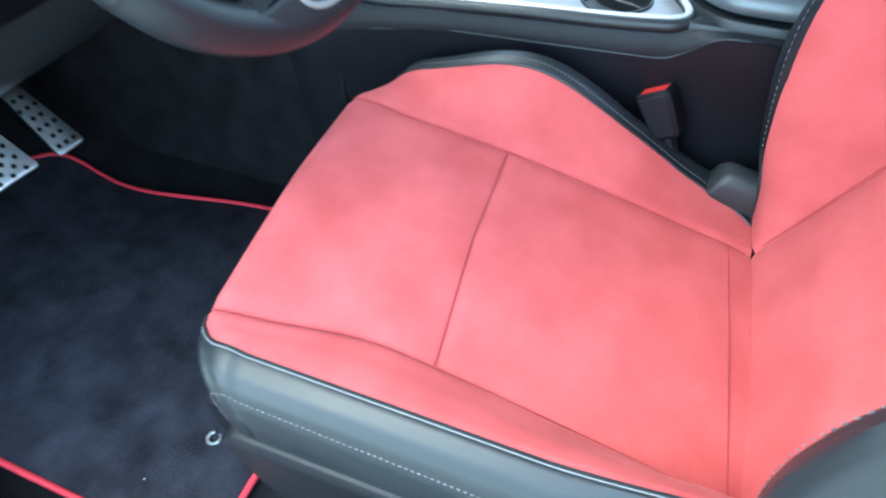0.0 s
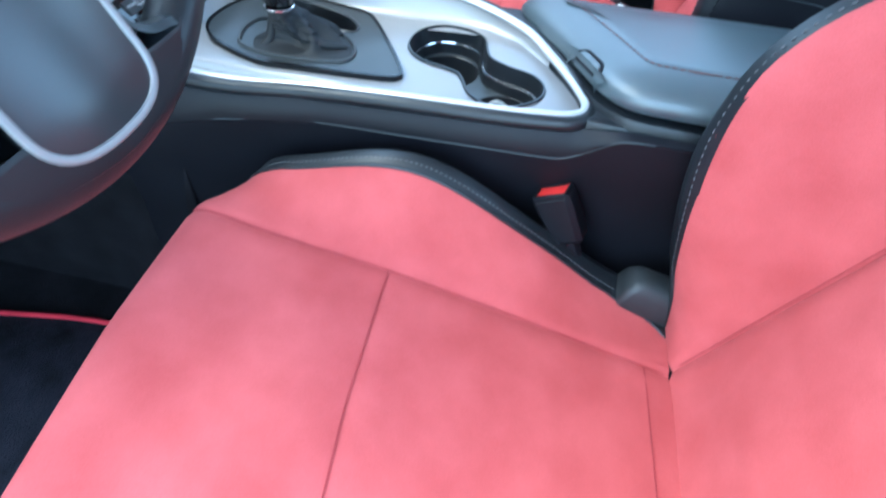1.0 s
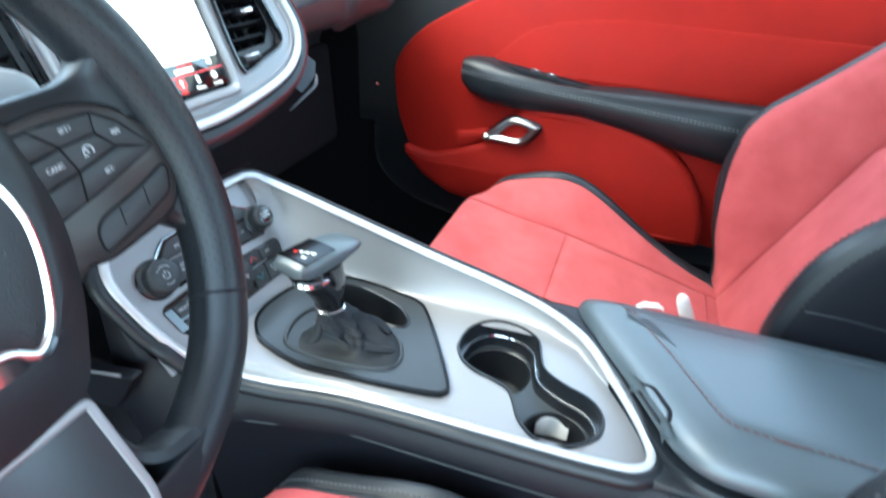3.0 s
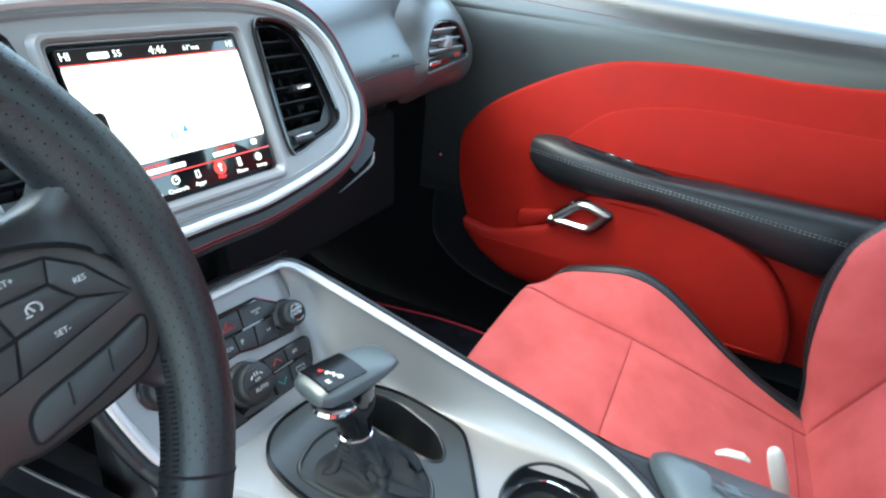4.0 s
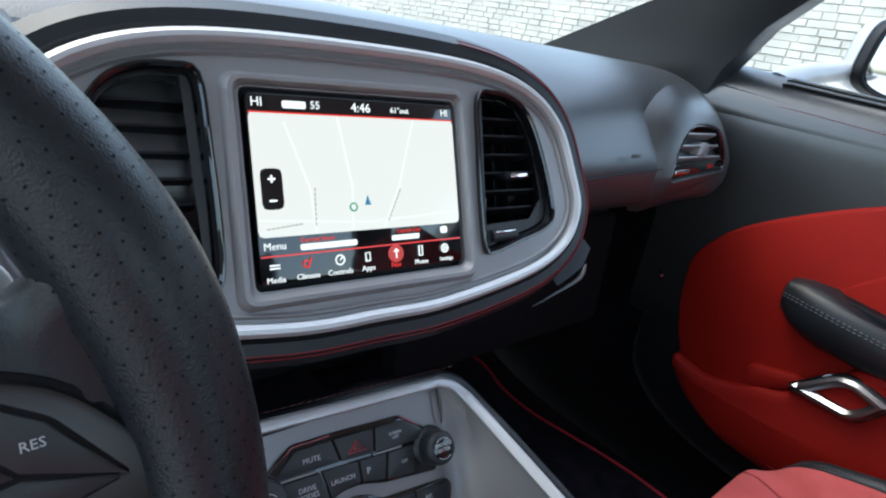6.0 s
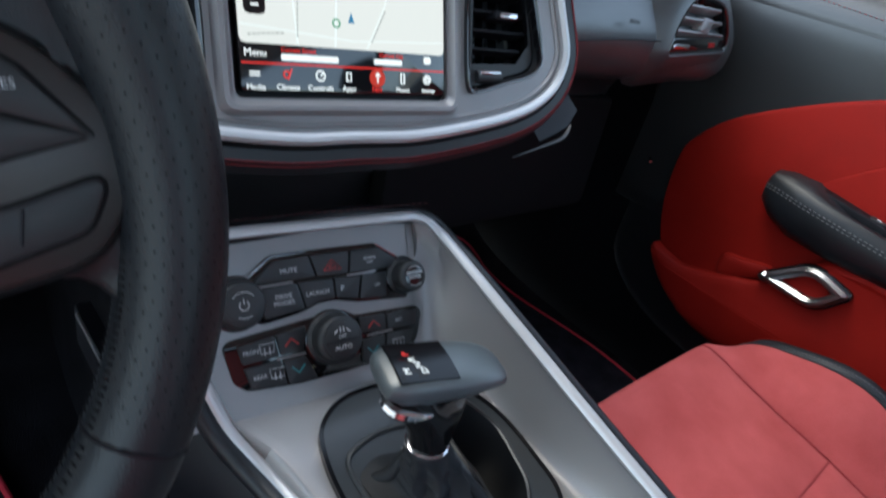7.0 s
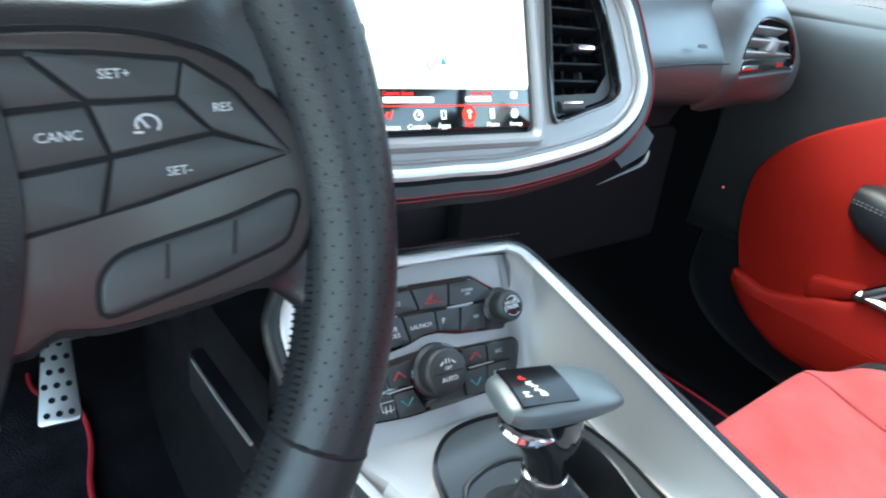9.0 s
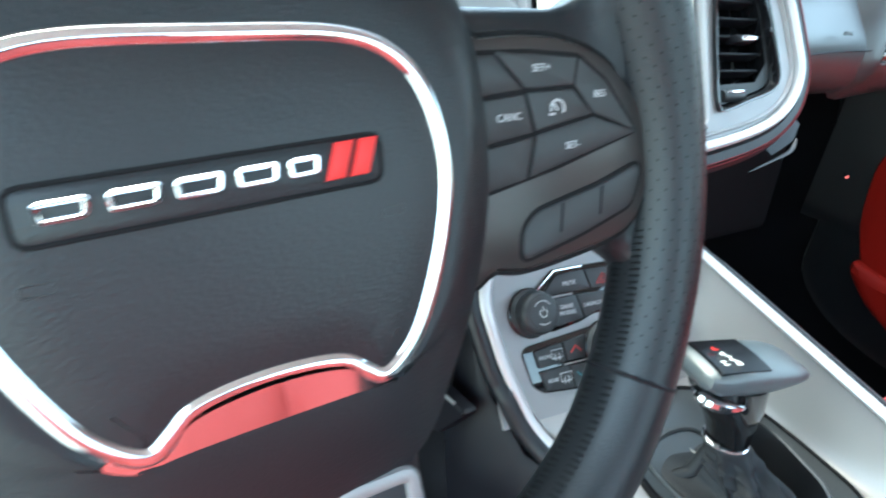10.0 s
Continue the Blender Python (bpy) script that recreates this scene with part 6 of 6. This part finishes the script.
cap_y = [(-1.0, -0.060), (-0.7, -0.045), (-0.5, -0.034), (-0.28, -0.023), (-0.1, -0.012), (0.1, 0.0), (0.25, 0.010), (0.34, 0.015), (0.38, 0.014)]
part("door_cap", sheet(lambda y, k: V(cap[k][0], y[0], cap[k][1] + y[1] * max(k - 12, 0) / 28), cap_y, range(41), 0.006, (0.6, 0, -0.8)), SOFT, door, "soft black door cap rolled over to the window")
for x, z0, z1 in ((0.829, 1.0625, 1.0705), (0.845, 1.0695, 1.0775)):
    part("demister_slat", tube([V(x, 0.07, z0 - 0.003), V(x, 0.08, z0), V(x, 0.24, z1), V(x, 0.25, z1 - 0.002)], 0.0045, 8, flat=0.7), SOFT, door)
# armrest: nose, padded body, switch strip
arm_sec = []
for y, zt, zb, dx in ((0.117, 0.765, 0.740, 0.012), (0.109, 0.779, 0.724, 0.034), (0.086, 0.785, 0.706, 0.047), (0.045, 0.786, 0.690, 0.055), (-0.02, 0.780, 0.686, 0.059), (-0.10, 0.770, 0.688, 0.060), (-0.16, 0.764, 0.690, 0.060), (-0.26, 0.760, 0.672, 0.058), (-0.36, 0.758, 0.648, 0.056), (-0.50, 0.758, 0.625, 0.054), (-0.90, 0.76, 0.62, 0.054)):
    zm, hz = (zt + zb) / 2, (zt - zb) / 2
    ring = []
    for k in range(16):
        t = math.pi * (k / 15) - math.pi / 2
        ring.append(V(0.79 - dx * abs(math.cos(t)) ** 0.55, y, zm + hz * math.sin(t) - 0.016 * step(t, 0.75, 1.3) * step(-y, -0.05, 0.0) * (1 - step(-y, 0.14, 0.19))))
    arm_sec.append(ring + [V(0.80, y, zt), V(0.80, y, zb)])
ar = part("armrest", loft(arm_sec), LEATHER, door, "black leather door armrest")
for dz in (0.0, -0.005):
    part("stitching", stitches(spline([V(0.790 - d, y, z + dz) for y, z, d in ((0.108, 0.757, 0.036), (0.086, 0.7585, 0.0472), (0.045, 0.7555, 0.0548), (-0.02, 0.750, 0.0588), (-0.10, 0.744, 0.0598), (-0.16, 0.7405, 0.0598), (-0.26, 0.733, 0.0578), (-0.5, 0.715, 0.0538))], 10), 0.005, 0.003, 0.0007), THREAD, ar)
strip = [(-0.10, -0.010), (0.105, -0.010), (0.125, 0.010), (-0.10, 0.014)]
ST = Fr((0.776, -0.055, 0.7655), (0, -1, -0.13), (1, 0, 0.1))
part("switch_strip", plate(ST, rounded(strip, 0.005), -0.010, 0.004, 0.002), PLASTIC, ar, "matt black window switch strip let into the armrest")
for a in (-0.005, 0.030):
    part("switch", plate(ST, rounded([(a - 0.011, -0.006), (a + 0.011, -0.006), (a + 0.011, 0.006), (a - 0.011, 0.006)], 0.002, 2), 0.003, 0.0068, 0.0012), KEY, ar)
    part("switch_mark", plate(ST, rounded([(a - 0.004, -0.0025), (a + 0.004, -0.0025), (a + 0.004, 0.0015), (a - 0.004, 0.0015)], 0.001, 2), 0.0068, 0.0072, 0.0001), INK, ar, "small pale switch mark")
bulge = flat_spline([(0.06, 0.588), (0.03, 0.612), (0.0, 0.655), (-0.03, 0.688), (-0.06, 0.700), (-0.12, 0.705), (-0.20, 0.699), (-0.274, 0.684), (-0.332, 0.660), (-0.394, 0.617), (-0.44, 0.55), (-0.46, 0.46), (-0.40, 0.435), (0.05, 0.44), (0.17, 0.470), (0.238, 0.525), (0.247, 0.556), (0.215, 0.551), (0.176, 0.546), (0.123, 0.562), (0.095, 0.576)], 5)
deep = lambda y: 0.033 + 0.019 * step(-y, -0.03, 0.10)  # noqa: E731
part("door_pocket", loft([[DF(p[0], p[1], 0.006 + (deep(p[0]) - 0.006) * c) for p in shrink(bulge, d)] for d, c in ((0.0, 0.0), (0.0, 0.62), (0.0025, 0.80), (0.008, 0.93), (0.018, 1.0))]), REDPANEL, door, "swollen red lower panel with pocket")
part("pocket_ledge", plate(DF, flat_spline([(0.122, 0.605), (0.085, 0.616), (0.045, 0.626), (0.030, 0.612), (0.065, 0.588), (0.118, 0.566)], 4), 0.0, 0.024, 0.009), REDPANEL, door, "red ledge in front of the handle")
ho_ = rounded([(0.056, 0.606), (-0.006, 0.666), (-0.030, 0.672), (-0.085, 0.658), (-0.058, 0.618), (-0.040, 0.606)], [0.012, 0.014, 0.014, 0.012, 0.014, 0.014], 4)
DH = Fr((0.762, 0, 0), (0.148, 1, 0), (0, 0, 1), (-1, 0.148, 0))
DH.v = V(0, 0, 1)
hd = part("door_handle", hoop(DH, ho_, 0.0155, -0.006, 0.012, 0.0055), SATINCHROME, door, "satin chrome diamond-shaped inner door handle")
part("handle_cup", hoop(DH, shrink(ho_, -0.004), 0.012, -0.014, 0.0, 0.002), GLOSS, hd)
part("handle_recess", plate(DH, shrink(ho_, 0.006), -0.014, -0.008, 0.001), REDPANEL, hd)

# ---- pedals, mats, buckles ----
def pedal(name, o, top, w, label):
    d = Vector(top) - Vector(o)
    L = d.length
    fr = Fr(o, Vector((1, -0.12, 0)), d)
    if fr.n.y > 0:
        fr.n = -fr.n
    ob = thing(name, o, label, "pedal")
    out = rounded([(-w, 0.0), (w, 0.0), (w * 0.8, L), (-w * 0.5, L)], 0.008)
    pd = part("pad", plate(fr, out, -0.006, 0.0, 0.002), STEEL, ob, "brushed steel pad with rubber studs")
    for i in range(6):
        for j in range(3):
            b = L * (0.10 + 0.15 * i)
            a = (-0.55 + 0.55 * j + (0.27 if i % 2 else 0)) * w
            if abs(a) < w * 0.8:
                part("stud", lathe(Fr(fr(a, b, 0), fr.u, fr.v, fr.n), [(0.0042, -0.001), (0.0042, 0.0012), (0.0036, 0.0018)], 10), HOLE, pd)
    part("arm", tube([fr(0, L * 0.6, -0.006), fr(0, L * 0.9, -0.05), fr(0, L + 0.10, -0.10)], 0.008, 8), PLASTIC, ob)
    return ob


pedal("accelerator_pedal", V(-0.300, 0.572, 0.372), V(-0.284, 0.672, 0.455), 0.026, "drilled steel accelerator pedal with black studs")
pedal("brake_pedal", V(-0.405, 0.575, 0.385), V(-0.405, 0.625, 0.440), 0.042, "drilled steel brake pedal with black studs")
for cx, nm in ((-0.505, "driver"), (0.50, "passenger")):
    x0, x1 = (-0.745, -0.262) if cx < 0 else (0.245, 0.735)
    mo = rounded([(x0, 0.0), (x1, 0.0), (x1 + 0.025, 0.227), (x1 - 0.026, 0.505), (x1 - 0.001, 0.623), (x1 - 0.007, 0.681), (x1 - 0.063, 0.714), (x1 - 0.063, 0.79), (x0 + 0.05, 0.80), (x0, 0.70)], [0.03, 0.03, 0.1, 0.08, 0.04, 0.03, 0.03, 0.03, 0.05, 0.06], 6)
    mf = lambda p, c: V(p[0], p[1], FZ + c + 0.35 * max(0, p[1] - 0.60))  # noqa: E731
    mat_ = thing("floor_mat", (cx, 0.3, FZ), "dark pile floor mat with red piping", "floor mat", "front floor mats")
    part("mat_body", loft([[mf(p, c) for p in shrink(mo, d)] for d, c in ((0.0, 0.001), (0.0, 0.009), (0.004, 0.012))]), MATPILE, mat_)
    part("piping", tube([mf(p, 0.011) for p in mo], 0.0042, 8, closed=True), REDTRIM, mat_, "red cloth piping")
    part("fastener", tube([V(cx - 0.12 + 0.008 * math.cos(t), 0.075 + 0.008 * math.sin(t), FZ + 0.014) for t in lin(0.5, 5.6, 16)], 0.0020, 6), STEEL, mat_, "small metal hook fastener")


def buckle(x, y, z, lean, label, tip=0.10):
    ob = thing("seat_belt_buckle", (x, y, z - 0.10), label, "seat belt buckle", "front buckles")
    fr = Fr((x, y, z), (0.25, 1, -tip - 0.25 * lean), Vector((lean, tip, 1)))
    part("stem", tube([V(x - lean * 0.045, y - tip * 0.045, z - 0.045), V(x - lean * 0.09, y - tip * 0.09, z - 0.10), V(x - lean * 0.11, y - 0.09, 0.30)], 0.009, 8), PLASTIC, ob)
    out = rounded([(-0.0185, -0.062), (0.016, -0.062), (0.0215, -0.018), (0.022, 0.0), (-0.022, 0.0), (-0.022, -0.018)], 0.006, 3)
    part("body", plate(fr, out, -0.0145, 0.0145, 0.005, both=True), PLASTIC, ob)
    part("body_rib", plate(fr, shrink(out, 0.008), 0.012, 0.0155, 0.002), PLASTIC, ob)
    top = Fr(fr(0, -0.001, 0), fr.u, fr.n, fr.v)
    rim = rounded([(-0.0205, -0.0132), (0.0205, -0.0132), (0.0205, 0.0132), (-0.0205, 0.0132)], 0.004, 3)
    part("top_frame", hoop(top, rim, 0.0035, -0.004, 0.003, 0.001), PLASTIC, ob)
    part("release", plate(top, shrink(rim, 0.0038), -0.006, 0.0022, 0.0012), BUCKLERED, ob, "red press button")


def pale_buckle(x, y, z):
    """A pale moulded buckle sleeve standing beside the lid, with its flat tongue lying ahead of it."""
    ob = thing("seat_belt_buckle", (x, y, z - 0.10), "pale ivory seat belt buckle beside the black lid", "seat belt buckle", "front buckles")
    path = spline([V(x - 0.004, y - 0.045, z - 0.13), V(x - 0.002, y - 0.030, z - 0.06), V(x, y - 0.008, z - 0.008), V(x + 0.001, y, z + 0.010)], 4)
    part("sleeve", tube(path, [0.007, 0.0075, 0.008, 0.0085, 0.009, 0.0095, 0.010, 0.010, 0.0095, 0.009, 0.008, 0.006, 0.002], 14, flat=0.62, up=(1, 0.2, 0)), IVORY, ob)
    part("tongue", tube([V(x - 0.004, y + 0.018, z - 0.018), V(x - 0.005, y + 0.026, z - 0.014), V(x - 0.006, y + 0.044, z - 0.016), V(x - 0.006, y + 0.054, z - 0.022)], [0.003, 0.006, 0.006, 0.003], 12, flat=0.6), IVORY, ob)


buckle(-0.133, -0.330, 0.564, 0.22, "black seat belt buckle with red button", 0.58)
pale_buckle(0.250, -0.381, 0.606)
BK = Fr((-0.165, -0.470, 0.455), (1, 0, 0), (0, 1, 0.25))
part("bracket", loft([[BK(a, b, c) for a, b in rounded([(-w, -0.055), (w, -0.055), (w, l), (-w * 0.8, l)], 0.008, 3)] for w, l, c in ((0.026, 0.050, -0.05), (0.026, 0.050, 0.0), (0.024, 0.047, 0.018), (0.019, 0.040, 0.030), (0.011, 0.030, 0.035))]), KEY, con, "soft black cover of the seat hinge")
part("console_screw", lathe(Fr((-0.1555, 0.165, 0.53), (0, -1, 0), (0, 0, 1)), [(0.004, -0.002), (0.004, 0.001)], 10), INK, con, "small pale clip")

lint = Geo()
for x, y in ((-0.648, 0.211), (-0.60, 0.33), (-0.70, 0.12), (-0.53, 0.18), (-0.67, 0.40)):
    lint.join(tube([V(x, y, FZ + 0.0125), V(x + 0.002, y + 0.003, FZ + 0.0135), V(x + 0.005, y + 0.003, FZ + 0.0125)], 0.0009, 5))
solo("lint", lint, IVORY, "pale specks of lint on the dark floor mat", "lint", kind="stuff")

# ---- outside ----
yard = thing("building_wall", (14, 5, 0), "pale stone block wall across the yard", "wall", kind="structure")
part("wall_core", loft([[V(14, -30, 0), V(14.4, -30, 0), V(14.4, -30, 4.2), V(14, -30, 4.2)], [V(14, 40, 0), V(14.4, 40, 0), V(14.4, 40, 4.2), V(14, 40, 4.2)]]), MASONRY, yard)
rnd = random.Random(4)
blocks = Geo()
for row in range(26):
    y = -12.0 + rnd.uniform(-0.3, 0)
    while y < 24:
        w = rnd.uniform(0.28, 0.55)
        d, z0, z1 = rnd.uniform(0.015, 0.05), row * 0.16 + 0.004, row * 0.16 + 0.156
        blocks.add([V(14.0, y, z0), V(14.0, y + w, z0), V(14.0, y + w, z1), V(14.0, y, z1), V(14 - d, y + 0.012, z0 + 0.012), V(14 - d, y + w - 0.012, z0 + 0.012), V(14 - d * 0.8, y + w - 0.012, z1 - 0.012), V(14 - d * 0.8, y + 0.012, z1 - 0.012)], [[4, 5, 6, 7], [0, 1, 5, 4], [1, 2, 6, 5], [2, 3, 7, 6], [3, 0, 4, 7]])
        y += w + 0.012
tagged(part("stone_block", blocks, MASONRY, yard, "rough pale stone blocks in courses"), kind="stuff")
mir = thing("wing_mirror", (0.98, 0.2, 1.02), "black wing mirror with silver edge outside the window", "wing mirror")
MF = Fr((1.05, 0.125, 1.142), (0.86, -0.50, 0), (0, 0, 1), (-0.50, -0.86, 0.04))
MF.u = V(0.86, -0.50, 0).normalized()
MF.v = V(0, 0, 1)
m_out = flat_spline([(-0.105, -0.045), (-0.06, -0.064), (0.0, -0.069), (0.06, -0.066), (0.095, -0.045), (0.104, 0.0), (0.095, 0.045), (0.05, 0.066), (-0.03, 0.066), (-0.09, 0.052), (-0.108, 0.0)], 5)
part("housing", loft([[MF(p[0] * k + da, p[1] * k, c) for p in m_out] for k, da, c in ((0.90, 0.0, -0.002), (0.96, 0.0, 0.003), (1.0, 0.0, 0.0), (1.02, 0.0, -0.015), (0.98, 0.002, -0.04), (0.85, 0.006, -0.065), (0.55, 0.010, -0.080))]), PLASTIC, mir)
part("mirror_glass", plate(MF, [p * 0.895 for p in m_out], -0.006, 0.001, 0.0008), CHROME, mir, "mirror glass")
part("foot", tube(spline([V(0.87, 0.275, 1.065), V(0.91, 0.262, 1.085), V(0.95, 0.235, 1.10), V(0.99, 0.20, 1.115)], 4), [0.030] * 4 + [0.026] * 4 + [0.022] * 5, 12, flat=0.8), SILVERPAINT, mir, "silver painted mirror foot")
part("shell", loft([[MF(p[0] * k + da, p[1] * k + 0.002, c) for p in m_out] for k, da, c in ((1.035, 0.0, -0.018), (1.03, 0.001, -0.032), (0.97, 0.004, -0.055), (0.80, 0.008, -0.074), (0.50, 0.012, -0.085))]), SILVERPAINT, mir, "silver painted mirror shell")
